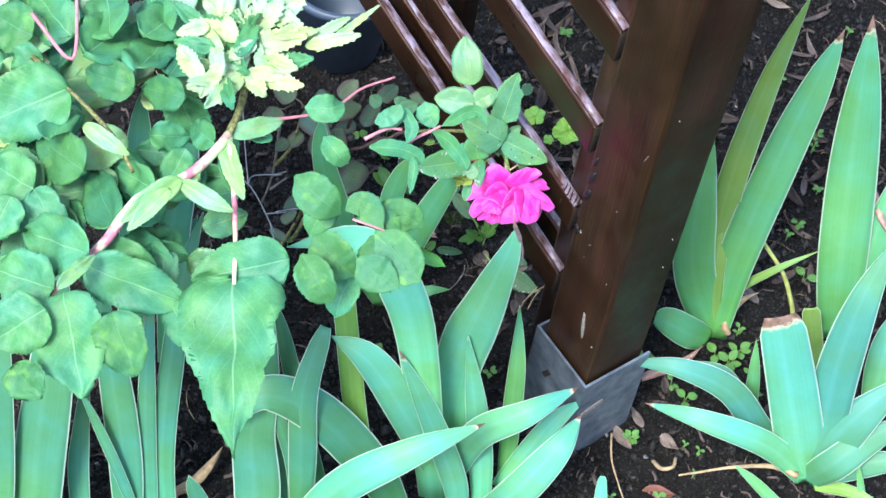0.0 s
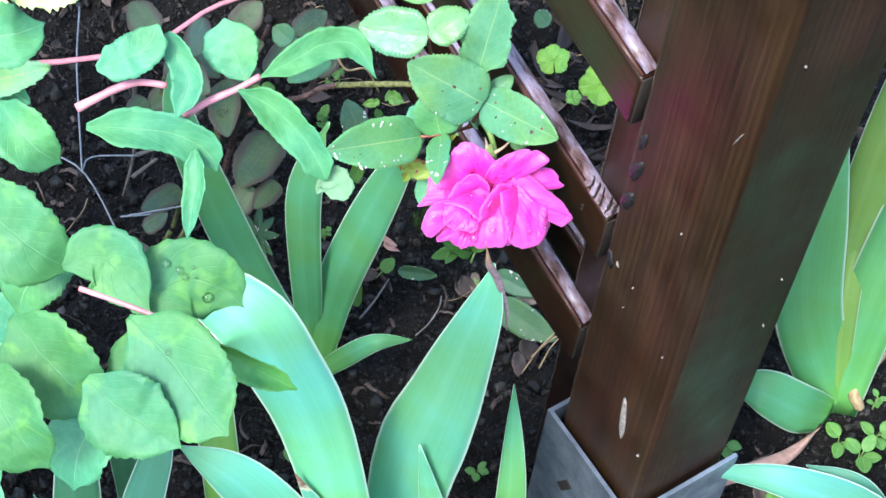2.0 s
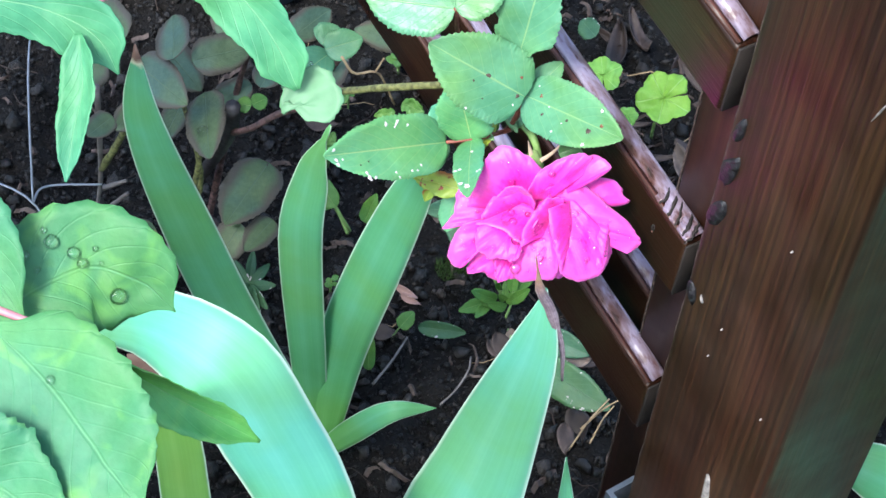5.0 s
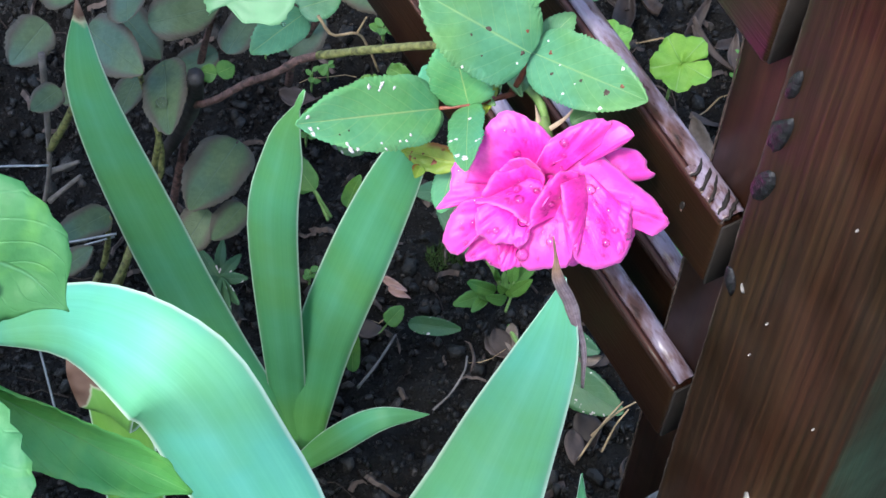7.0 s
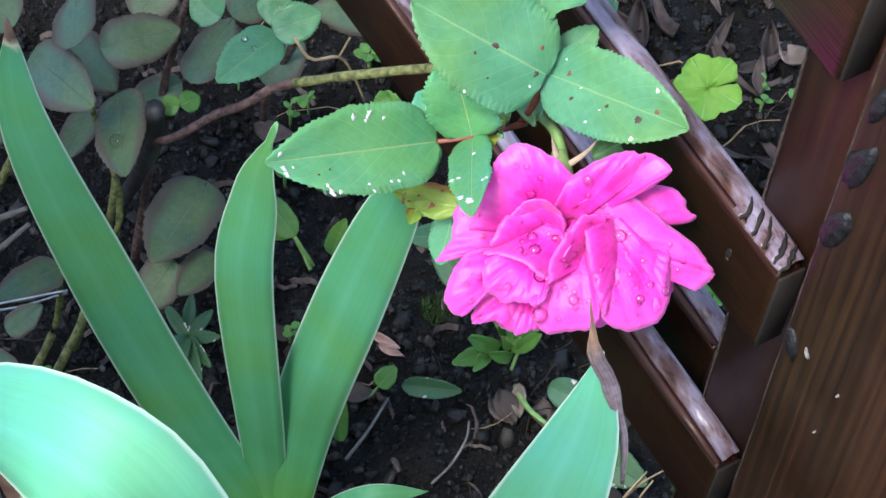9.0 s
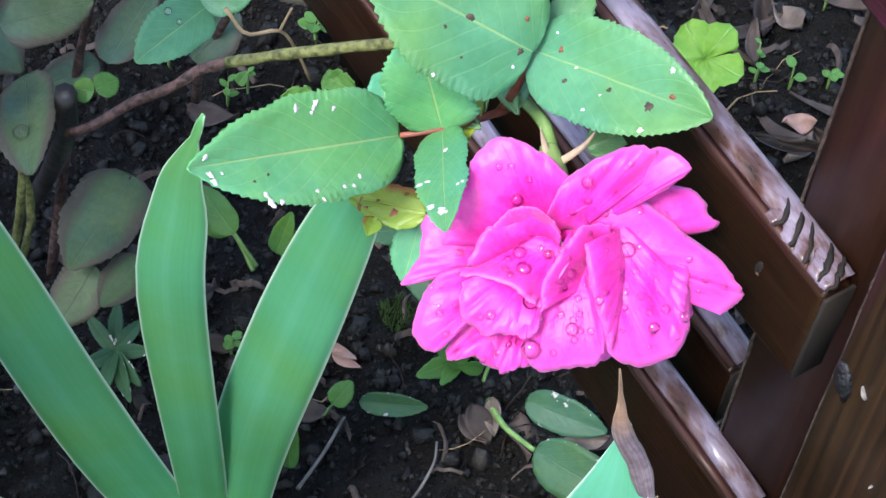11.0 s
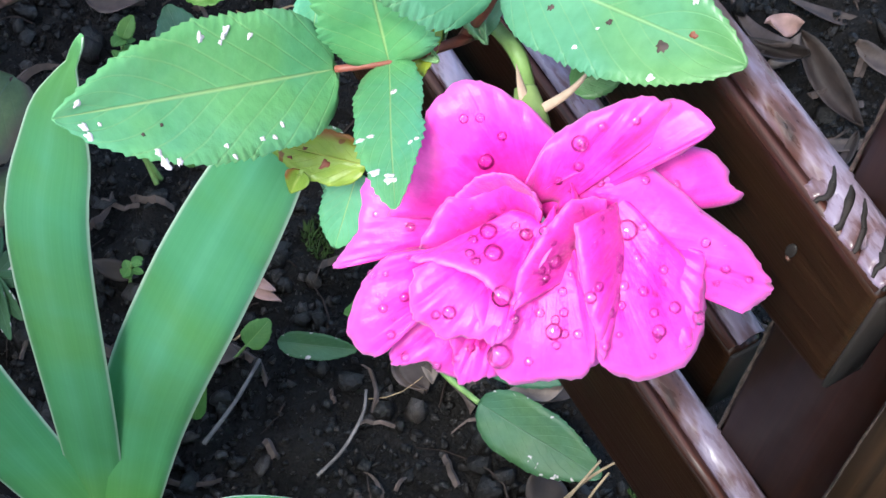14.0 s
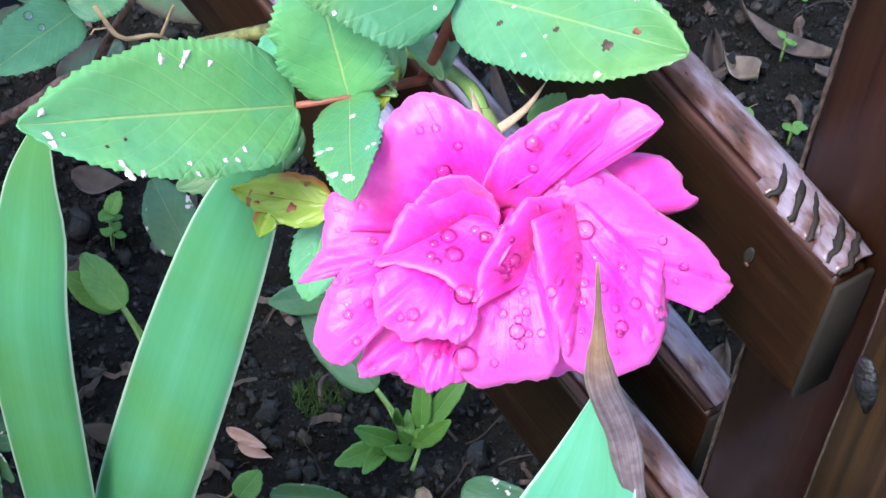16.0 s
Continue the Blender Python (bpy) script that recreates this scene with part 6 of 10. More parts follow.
leaf_part("leaflet", spray, LEAF_NEAR, (0.0130, 0.4851, 0.4280), (0.0424, 0.3380, 0.4210), 0.0841, seed=0.0, teeth=16, fold=0.22, droop=0.08, depth=0.012, wavy=0.14, shape=0.42, nibble=0.12, point=1.15)
leaf_part("leaflet", spray, LEAF_NEAR, (0.0531, 0.5046, 0.4400), (-0.0208, 0.4795, 0.4210), 0.0447, seed=0.77, teeth=16, fold=0.22, droop=0.08, depth=0.025, wavy=0.14, shape=0.8, nibble=0.05, point=0.8)
leaf_part("leaflet", spray, LEAF_NEAR, (-0.0981, 0.4666, 0.4520), (-0.1629, 0.4966, 0.4210), 0.0436, seed=1.54, teeth=16, fold=0.22, droop=0.08, depth=0.025, wavy=0.14, shape=0.8, nibble=0.05, point=0.8)
leaf_part("leaflet", spray, LEAF_NEAR, (-0.1110, 0.4396, 0.4340), (-0.0788, 0.3609, 0.4210), 0.0556, seed=2.31, teeth=16, fold=0.22, droop=0.08, depth=0.025, wavy=0.14, shape=0.8, nibble=0.12, point=0.8)
leaf_part("leaflet", spray, LEAF_FULL, (-0.0870, 0.5004, 0.4460), (-0.1238, 0.5653, 0.4210), 0.0344, seed=3.08, teeth=16, fold=0.22, droop=0.08, depth=0.025, wavy=0.14, shape=0.8, nibble=0.05, point=0.8)
leaf_part("leaflet", spray, LEAF_NEAR, (-0.1205, 0.4449, 0.4280), (-0.1739, 0.4557, 0.4210), 0.0465, seed=3.85, teeth=16, fold=0.22, droop=0.08, depth=0.025, wavy=0.14, shape=0.8, nibble=0.05, point=0.8)
leaf_part("leaflet", spray, LEAF_NEAR, (-0.1193, 0.4192, 0.4400), (-0.1571, 0.3909, 0.4210), 0.0456, seed=4.62, teeth=16, fold=0.22, droop=0.08, depth=0.025, wavy=0.14, shape=0.8, nibble=0.12, point=0.8)
leaf_part("leaflet", spray, LEAF_NEAR, (-0.1534, 0.6199, 0.4520), (-0.2202, 0.5887, 0.4210), 0.0579, seed=5.390000000000001, teeth=16, fold=0.22, droop=0.08, depth=0.025, wavy=0.14, shape=0.8, nibble=0.05, point=0.8)
leaf_part("leaflet", spray, LEAF_FULL, (-0.1062, 0.6456, 0.4340), (-0.1545, 0.6622, 0.4210), 0.0331, seed=6.16, teeth=16, fold=0.22, droop=0.08, depth=0.025, wavy=0.14, shape=0.8, nibble=0.05, point=0.8)
leaf_part("leaflet", spray, LEAF_NEAR, (-0.1529, 0.6610, 0.4460), (-0.1247, 0.7262, 0.4210), 0.0453, seed=6.93, teeth=16, fold=0.22, droop=0.08, depth=0.025, wavy=0.14, shape=0.8, nibble=0.12, point=0.8)
leaf_part("leaflet", spray, LEAF_NEAR, (-0.0967, 0.4910, 0.4280), (-0.0496, 0.4848, 0.4210), 0.0269, seed=7.7, teeth=16, fold=0.22, droop=0.08, depth=0.025, wavy=0.14, shape=0.8, nibble=0.05, point=0.8)
leaf_part("leaflet", spray, LEAF_NEAR, (-0.1001, 0.4633, 0.4400), (-0.0199, 0.4567, 0.4210), 0.0420, seed=8.47, teeth=16, fold=0.22, droop=0.08, depth=0.025, wavy=0.14, shape=0.8, nibble=0.05, point=0.8)
leaf_part("leaflet", spray, LEAF_FULL, (-0.0682, 0.4209, 0.4520), (-0.0424, 0.3853, 0.4210), 0.0398, seed=9.24, teeth=16, fold=0.22, droop=0.08, depth=0.025, wavy=0.14, shape=0.8, nibble=0.12, point=0.8)
leaf_part("leaflet", spray, LEAF_NEAR, (-0.0829, 0.6006, 0.4340), (-0.0511, 0.6151, 0.4210), 0.0242, seed=10.01, teeth=16, fold=0.22, droop=0.08, depth=0.025, wavy=0.14, shape=0.8, nibble=0.05, point=0.8)
leaf_part("leaflet", spray, LEAF_NEAR, (-0.0276, 0.5964, 0.4460), (-0.0567, 0.6286, 0.4210), 0.0232, seed=10.780000000000001, teeth=16, fold=0.22, droop=0.08, depth=0.025, wavy=0.14, shape=0.8, nibble=0.05, point=0.8)
leaf_part("leaflet", spray, LEAF_NEAR, (-0.1608, 0.5314, 0.4280), (-0.2053, 0.5543, 0.4210), 0.0411, seed=11.55, teeth=16, fold=0.22, droop=0.08, depth=0.025, wavy=0.14, shape=0.8, nibble=0.12, point=0.8)
leaf_part("leaflet", spray, LEAF_FULL, (-0.1231, 0.5490, 0.4400), (-0.1779, 0.5902, 0.4210), 0.0413, seed=12.32, teeth=16, fold=0.22, droop=0.08, depth=0.025, wavy=0.14, shape=0.8, nibble=0.05, point=0.8)
leaf_part("leaflet", spray, LEAF_NEAR, (-0.1551, 0.5668, 0.4520), (-0.1543, 0.6257, 0.4210), 0.0277, seed=13.09, teeth=16, fold=0.22, droop=0.08, depth=0.025, wavy=0.14, shape=0.8, nibble=0.05, point=0.8)
leaf_part("leaflet", spray, LEAF_NEAR, (-0.1592, 0.5276, 0.4340), (-0.1276, 0.4938, 0.4210), 0.0316, seed=13.86, teeth=16, fold=0.22, droop=0.08, depth=0.025, wavy=0.14, shape=0.8, nibble=0.12, point=0.8)
leaf_part("leaflet", spray, LEAF_NEAR, (-0.0655, 0.5416, 0.4460), (-0.1068, 0.5723, 0.4210), 0.0274, seed=14.63, teeth=16, fold=0.22, droop=0.08, depth=0.025, wavy=0.14, shape=0.8, nibble=0.05, point=0.8)
leaf_part("leaflet", spray, LEAF_FULL, (-0.2032, 0.6817, 0.4280), (-0.2441, 0.7025, 0.4210), 0.0431, seed=15.4, teeth=16, fold=0.22, droop=0.08, depth=0.025, wavy=0.14, shape=0.8, nibble=0.05, point=0.8)
leaf_part("leaflet", spray, LEAF_NEAR, (-0.1843, 0.6519, 0.4400), (-0.2135, 0.6476, 0.4210), 0.0330, seed=16.17, teeth=16, fold=0.22, droop=0.08, depth=0.025, wavy=0.14, shape=0.8, nibble=0.12, point=0.8)
leaf_part("leaflet", spray, LEAF_NEAR, (-0.1066, 0.6494, 0.4520), (-0.0946, 0.7146, 0.4210), 0.0380, seed=16.94, teeth=16, fold=0.22, droop=0.08, depth=0.025, wavy=0.14, shape=0.8, nibble=0.05, point=0.8)
leaf_part("leaflet", spray, LEAF_NEAR, (-0.0920, 0.7046, 0.4340), (-0.1253, 0.7583, 0.4210), 0.0339, seed=17.71, teeth=16, fold=0.22, droop=0.08, depth=0.025, wavy=0.14, shape=0.8, nibble=0.05, point=0.8)
leaf_part("leaflet", spray, LEAF_FULL, (-0.0605, 0.6355, 0.4460), (-0.1045, 0.6562, 0.4210), 0.0282, seed=18.48, teeth=16, fold=0.22, droop=0.08, depth=0.025, wavy=0.14, shape=0.8, nibble=0.12, point=0.8)
leaf_part("leaflet", spray, LEAF_NEAR, (-0.1713, 0.6897, 0.4280), (-0.2187, 0.7346, 0.4210), 0.0434, seed=19.25, teeth=16, fold=0.22, droop=0.08, depth=0.025, wavy=0.14, shape=0.8, nibble=0.05, point=0.8)
leaf_part("leaflet", spray, LEAF_NEAR, (-0.0807, 0.6593, 0.4400), (-0.0690, 0.7211, 0.4210), 0.0334, seed=20.02, teeth=16, fold=0.22, droop=0.08, depth=0.025, wavy=0.14, shape=0.8, nibble=0.05, point=0.8)
leaf_part("leaflet", spray, LEAF_NEAR, (-0.1335, 0.6794, 0.4520), (-0.1614, 0.7622, 0.4210), 0.0432, seed=20.79, teeth=16, fold=0.22, droop=0.08, depth=0.025, wavy=0.14, shape=0.8, nibble=0.12, point=0.8)
leaf_part("leaflet", spray, LEAF_FULL, (-0.1318, 0.3686, 0.4340), (-0.1061, 0.3517, 0.4210), 0.0300, seed=21.560000000000002, teeth=16, fold=0.22, droop=0.08, depth=0.025, wavy=0.14, shape=0.8, nibble=0.05, point=0.8)
leaf_part("leaflet", spray, LEAF_NEAR, (-0.1077, 0.6908, 0.4460), (-0.0880, 0.7483, 0.4210), 0.0385, seed=22.330000000000002, teeth=16, fold=0.22, droop=0.08, depth=0.025, wavy=0.14, shape=0.8, nibble=0.05, point=0.8)
leaf_part("leaflet", spray, LEAF_NEAR, (-0.0516, 0.5980, 0.4280), (-0.0613, 0.5602, 0.4210), 0.0231, seed=23.1, teeth=16, fold=0.22, droop=0.08, depth=0.025, wavy=0.14, shape=0.8, nibble=0.12, point=0.8)
leaf_part("leaflet", spray, LEAF_NEAR, (-0.1734, 0.5144, 0.4400), (-0.1836, 0.4806, 0.4210), 0.0359, seed=23.87, teeth=16, fold=0.22, droop=0.08, depth=0.025, wavy=0.14, shape=0.8, nibble=0.05, point=0.8)
# higher leaflets take the paler bract and stipule colours as painted strong light
leaf_part("leaflet", spray, BUD_LIT, (-0.2189, 0.7312, 0.3901), (-0.1858, 0.6913, 0.4109), 0.0224, seed=40.0, teeth=14, fold=0.3295487807516316, droop=0.03328922635354765, depth=0.035, wavy=0.13, nibble=0.08)
leaf_part("leaflet", spray, STIPULE, (-0.1468, 0.6861, 0.4164), (-0.1138, 0.6773, 0.4064), 0.0244, seed=41.7, teeth=14, fold=0.3401343515628899, droop=0.029015342702886002, depth=0.035, wavy=0.13, nibble=0.08)
leaf_part("leaflet", spray, LEAF_NEAR, (-0.1619, 0.5744, 0.3743), (-0.1364, 0.6083, 0.3953), 0.0327, seed=43.4, teeth=14, fold=0.25178613271312467, droop=0.02666852613611767, depth=0.035, wavy=0.13, nibble=0.08)
leaf_part("leaflet", spray, BUD_LIT, (-0.1765, 0.7462, 0.3850), (-0.1491, 0.7698, 0.4104), 0.0285, seed=45.1, teeth=14, fold=0.364695171963637, droop=0.12720661323354518, depth=0.035, wavy=0.13, nibble=0.08)
leaf_part("leaflet", spray, STIPULE, (-0.1441, 0.6501, 0.3853), (-0.1674, 0.6129, 0.4056), 0.0189, seed=46.8, teeth=14, fold=0.1138965997010538, droop=0.09395261183098551, depth=0.035, wavy=0.13, nibble=0.08)
leaf_part("leaflet", spray, LEAF_NEAR, (-0.1793, 0.6183, 0.3798), (-0.1949, 0.5625, 0.3856), 0.0302, seed=48.5, teeth=14, fold=0.28979949453730575, droop=0.04144572524395247, depth=0.035, wavy=0.13, nibble=0.08)
leaf_part("leaflet", spray, LEAF_NEAR, (-0.1559, 0.5842, 0.3750), (-0.2119, 0.5954, 0.3681), 0.0294, seed=50.2, teeth=14, fold=0.32954867239788277, droop=0.09231481126930456, depth=0.035, wavy=0.13, nibble=0.08)
leaf_part("leaflet", spray, STIPULE, (-0.1999, 0.6685, 0.4049), (-0.2278, 0.6485, 0.4098), 0.0225, seed=51.9, teeth=14, fold=0.3204633869421778, droop=0.14398013874194265, depth=0.035, wavy=0.13, nibble=0.08)
leaf_part("leaflet", spray, LEAF_NEAR, (-0.2290, 0.6286, 0.4172), (-0.2411, 0.6869, 0.3960), 0.0273, seed=53.6, teeth=14, fold=0.18802307609706292, droop=0.028712280721310893, depth=0.035, wavy=0.13, nibble=0.08)
leaf_part("leaflet", spray, BUD_LIT, (-0.1833, 0.7468, 0.3705), (-0.1465, 0.7698, 0.3672), 0.0229, seed=55.3, teeth=14, fold=0.33512370244640655, droop=0.054408640038801644, depth=0.035, wavy=0.13, nibble=0.08)
leaf_part("leaflet", spray, STIPULE, (-0.2128, 0.7435, 0.3730), (-0.2430, 0.7209, 0.3678), 0.0211, seed=57.0, teeth=14, fold=0.3030481352745417, droop=0.022446080230009716, depth=0.035, wavy=0.13, nibble=0.08)
leaf_part("leaflet", spray, LEAF_NEAR, (-0.2252, 0.6243, 0.3965), (-0.1889, 0.6283, 0.4037), 0.0204, seed=58.7, teeth=14, fold=0.3962972153729083, droop=0.07166429445345633, depth=0.035, wavy=0.13, nibble=0.08)
leaf_part("leaflet", spray, BUD_LIT, (-0.1937, 0.6518, 0.4145), (-0.2236, 0.6314, 0.4066), 0.0227, seed=60.4, teeth=14, fold=0.10949510716678044, droop=0.038159049212992985, depth=0.035, wavy=0.13, nibble=0.08)
leaf_part("leaflet", spray, STIPULE, (-0.2158, 0.7201, 0.3726), (-0.1880, 0.7240, 0.4114), 0.0223, seed=62.099999999999994, teeth=14, fold=0.3971712140061908, droop=0.06044430989334941, depth=0.035, wavy=0.13, nibble=0.08)
leaf_part("leaflet", spray, LEAF_NEAR, (-0.0532, 0.5853, 0.3746), (-0.0650, 0.6270, 0.3755), 0.0289, seed=63.8, teeth=14, fold=0.36992855655582013, droop=0.13868660572780916, depth=0.035, wavy=0.13, nibble=0.08)
leaf_part("leaflet", spray, LEAF_NEAR, (-0.1476, 0.5458, 0.3964), (-0.1887, 0.5751, 0.3977), 0.0314, seed=65.5, teeth=14, fold=0.18048971371024236, droop=0.1384199944051152, depth=0.035, wavy=0.13, nibble=0.08)
leaf_part("leaflet", spray, STIPULE, (-0.0905, 0.7845, 0.3722), (-0.0382, 0.7789, 0.4099), 0.0269, seed=67.2, teeth=14, fold=0.3905604890050923, droop=0.10007848760818647, depth=0.035, wavy=0.13, nibble=0.08)
leaf_part("leaflet", spray, LEAF_NEAR, (-0.2364, 0.6810, 0.4164), (-0.3011, 0.7214, 0.3759), 0.0262, seed=68.9, teeth=14, fold=0.37670859804021384, droop=0.0019665415696900335, depth=0.035, wavy=0.13, nibble=0.08)
leaf_part("leaflet", spray, BUD_LIT, (-0.0970, 0.7467, 0.3975), (-0.0970, 0.7957, 0.4089), 0.0300, seed=70.6, teeth=14, fold=0.3014445378071322, droop=0.049596467411252676, depth=0.035, wavy=0.13, nibble=0.08)
leaf_part("leaflet", spray, LEAF, (-0.0551, 0.5855, 0.3717), (-0.0840, 0.5679, 0.3947), 0.0194, seed=72.3, teeth=14, fold=0.3594159474751759, droop=0.09121877227810712, depth=0.035, wavy=0.13, nibble=0.08)
leaf_part("leaflet", spray, LEAF_NEAR, (-0.2047, 0.6218, 0.4119), (-0.2391, 0.6224, 0.4064), 0.0171, seed=74.0, teeth=14, fold=0.26301360306241317, droop=0.05717370384039658, depth=0.035, wavy=0.13, nibble=0.08)
leaf_part("leaflet", spray, BUD_LIT, (-0.1077, 0.7178, 0.3748), (-0.1632, 0.7021, 0.3707), 0.0350, seed=75.69999999999999, teeth=14, fold=0.3656028673780317, droop=0.076871197297706, depth=0.035, wavy=0.13, nibble=0.08)
leaf_part("leaflet", spray, LEAF, (-0.1185, 0.5015, 0.3798), (-0.0672, 0.4925, 0.3801), 0.0332, seed=77.4, teeth=14, fold=0.2267393338341396, droop=0.1197523305844044, depth=0.035, wavy=0.13, nibble=0.08)
leaf_part("leaflet", spray, LEAF_NEAR, (-0.1826, 0.5565, 0.3869), (-0.1471, 0.5262, 0.3921), 0.0284, seed=79.1, teeth=14, fold=0.3131535124079313, droop=0.000834318602201689, depth=0.035, wavy=0.13, nibble=0.08)
leaf_part("leaflet", spray, LEAF_NEAR, (-0.1741, 0.6197, 0.3738), (-0.1945, 0.6574, 0.3773), 0.0289, seed=80.8, teeth=14, fold=0.20703716999860627, droop=0.11500048955576123, depth=0.035, wavy=0.13, nibble=0.08)
leaf_part("leaflet", spray, STIPULE, (-0.0360, 0.5806, 0.4156), (-0.0767, 0.6161, 0.3884), 0.0260, seed=82.5, teeth=14, fold=0.19169512153432555, droop=0.13012891319393485, depth=0.035, wavy=0.13, nibble=0.08)
leaf_part("leaflet", spray, LEAF_NEAR, (-0.0821, 0.6159, 0.3881), (-0.0399, 0.5792, 0.3981), 0.0267, seed=84.19999999999999, teeth=14, fold=0.12476803348724722, droop=0.02159074061593505, depth=0.035, wavy=0.13, nibble=0.08)
leaf_part("leaflet", spray, BUD_LIT, (-0.1056, 0.7276, 0.3875), (-0.1273, 0.6792, 0.3960), 0.0248, seed=85.9, teeth=14, fold=0.22076423387009414, droop=0.14042821180554338, depth=0.035, wavy=0.13, nibble=0.08)
leaf_part("leaflet", spray, STIPULE, (-0.1944, 0.6015, 0.3710), (-0.1847, 0.5421, 0.4125), 0.0211, seed=87.6, teeth=14, fold=0.3403313398935335, droop=0.12108751998792852, depth=0.035, wavy=0.13, nibble=0.08)
leaf_part("leaflet", spray, LEAF_NEAR, (-0.0764, 0.7246, 0.4169), (-0.1251, 0.7223, 0.4030), 0.0315, seed=89.3, teeth=14, fold=0.13504730575983462, droop=0.09773341061077714, depth=0.035, wavy=0.13, nibble=0.08)
leaf_part("leaflet", spray, LEAF_NEAR, (-0.0826, 0.5390, 0.4164), (-0.0783, 0.5964, 0.3853), 0.0236, seed=91.0, teeth=14, fold=0.36906239648871664, droop=0.10553842286145629, depth=0.035, wavy=0.13, nibble=0.08)
leaf_part("leaflet", spray, STIPULE, (-0.1895, 0.6831, 0.4150), (-0.2488, 0.7369, 0.3850), 0.0329, seed=92.69999999999999, teeth=14, fold=0.3452473885859393, droop=0.04256569084334067, depth=0.035, wavy=0.13, nibble=0.08)
leaf_part("leaflet", spray, LEAF_NEAR, (-0.1903, 0.7551, 0.4007), (-0.2471, 0.7695, 0.3832), 0.0339, seed=94.4, teeth=14, fold=0.2869687796263173, droop=0.023407881160795497, depth=0.035, wavy=0.13, nibble=0.08)
leaf_part("leaflet", spray, LEAF_NEAR, (-0.1618, 0.4215, 0.3856), (-0.1333, 0.4589, 0.3696), 0.0245, seed=96.1, teeth=14, fold=0.166648460864884, droop=0.1392366455609111, depth=0.035, wavy=0.13, nibble=0.08)
leaf_part("leaflet", spray, STIPULE, (-0.0557, 0.5908, 0.4174), (-0.0514, 0.5835, 0.3732), 0.0250, seed=97.8, teeth=14, fold=0.3042089096173748, droop=0.08207028811391685, depth=0.035, wavy=0.13, nibble=0.08)
leaf_part("leaflet", spray, LEAF_NEAR, (-0.0768, 0.7296, 0.3716), (-0.0485, 0.6974, 0.3808), 0.0192, seed=99.5, teeth=14, fold=0.1183770050377786, droop=0.14888183583692235, depth=0.035, wavy=0.13, nibble=0.08)
leaf_part("leaflet", spray, LEAF_NEAR, (-0.1345, 0.4727, 0.4176), (-0.1538, 0.5192, 0.4089), 0.0286, seed=101.19999999999999, teeth=14, fold=0.2679873817361334, droop=0.10406428724817722, depth=0.035, wavy=0.13, nibble=0.08)
leaf_part("leaflet", spray, STIPULE, (-0.0950, 0.6202, 0.3942), (-0.0603, 0.6030, 0.3684), 0.0282, seed=102.9, teeth=14, fold=0.3624348913647041, droop=0.03841057589073114, depth=0.035, wavy=0.13, nibble=0.08)
leaf_part("leaflet", spray, LEAF_NEAR, (-0.1355, 0.5376, 0.3912), (-0.1507, 0.5147, 0.3664), 0.0266, seed=104.6, teeth=14, fold=0.10569986694454613, droop=0.14401416308000398, depth=0.035, wavy=0.13, nibble=0.08)
leaf_part("leaflet", spray, BUD_LIT, (-0.2253, 0.6985, 0.3977), (-0.2211, 0.7448, 0.3888), 0.0246, seed=106.3, teeth=14, fold=0.15552855704457264, droop=0.12382353147749811, depth=0.035, wavy=0.13, nibble=0.08)
leaf_part("leaflet", spray, LEAF, (-0.0233, 0.5352, 0.4124), (0.0090, 0.5624, 0.4067), 0.0243, seed=108.0, teeth=14, fold=0.1321487392669385, droop=0.09288704049186391, depth=0.035, wavy=0.13, nibble=0.08)
leaf_part("leaflet", spray, LEAF_NEAR, (-0.0812, 0.7090, 0.3719), (-0.0458, 0.7289, 0.3966), 0.0266, seed=109.7, teeth=14, fold=0.3573891553333659, droop=0.09929253525029928, depth=0.035, wavy=0.13, nibble=0.08)
leaf_part("leaflet", spray, LEAF_NEAR, (-0.1344, 0.4832, 0.4146), (-0.1501, 0.4417, 0.4097), 0.0320, seed=111.39999999999999, teeth=14, fold=0.29750136504078545, droop=0.10480949547690271, depth=0.035, wavy=0.13, nibble=0.08)
leaf_part("leaflet", spray, STIPULE, (-0.1060, 0.5775, 0.4057), (-0.1225, 0.5572, 0.3899), 0.0203, seed=113.1, teeth=14, fold=0.2793618262805186, droop=0.03748124246183986, depth=0.035, wavy=0.13, nibble=0.08)
leaf_part("leaflet", spray, LEAF_NEAR, (-0.2316, 0.7479, 0.3758), (-0.1872, 0.7567, 0.4139), 0.0328, seed=114.8, teeth=14, fold=0.25279023015250807, droop=0.00013521694186234277, depth=0.035, wavy=0.13, nibble=0.08)
leaf_part("leaflet", spray, LEAF_NEAR, (-0.0702, 0.6101, 0.3717), (-0.0173, 0.6047, 0.3889), 0.0265, seed=116.5, teeth=14, fold=0.20795039068731352, droop=0.13352435760769096, depth=0.035, wavy=0.13, nibble=0.08)
leaf_part("leaflet", spray, LEAF, (-0.0831, 0.5891, 0.3717), (-0.1076, 0.5434, 0.3856), 0.0309, seed=118.2, teeth=14, fold=0.3262122992663715, droop=0.12941035610690174, depth=0.035, wavy=0.13, nibble=0.08)
leaf_part("leaflet", spray, LEAF_NEAR, (-0.1558, 0.5460, 0.3787), (-0.1817, 0.5903, 0.3659), 0.0279, seed=119.89999999999999, teeth=14, fold=0.3795499041044941, droop=0.04139176271634386, depth=0.035, wavy=0.13, nibble=0.08)
leaf_part("leaflet", spray, BUD_LIT, (-0.0963, 0.6501, 0.4010), (-0.0875, 0.7064, 0.3778), 0.0243, seed=121.6, teeth=14, fold=0.10902479381048338, droop=0.03953562186163121, depth=0.035, wavy=0.13, nibble=0.08)
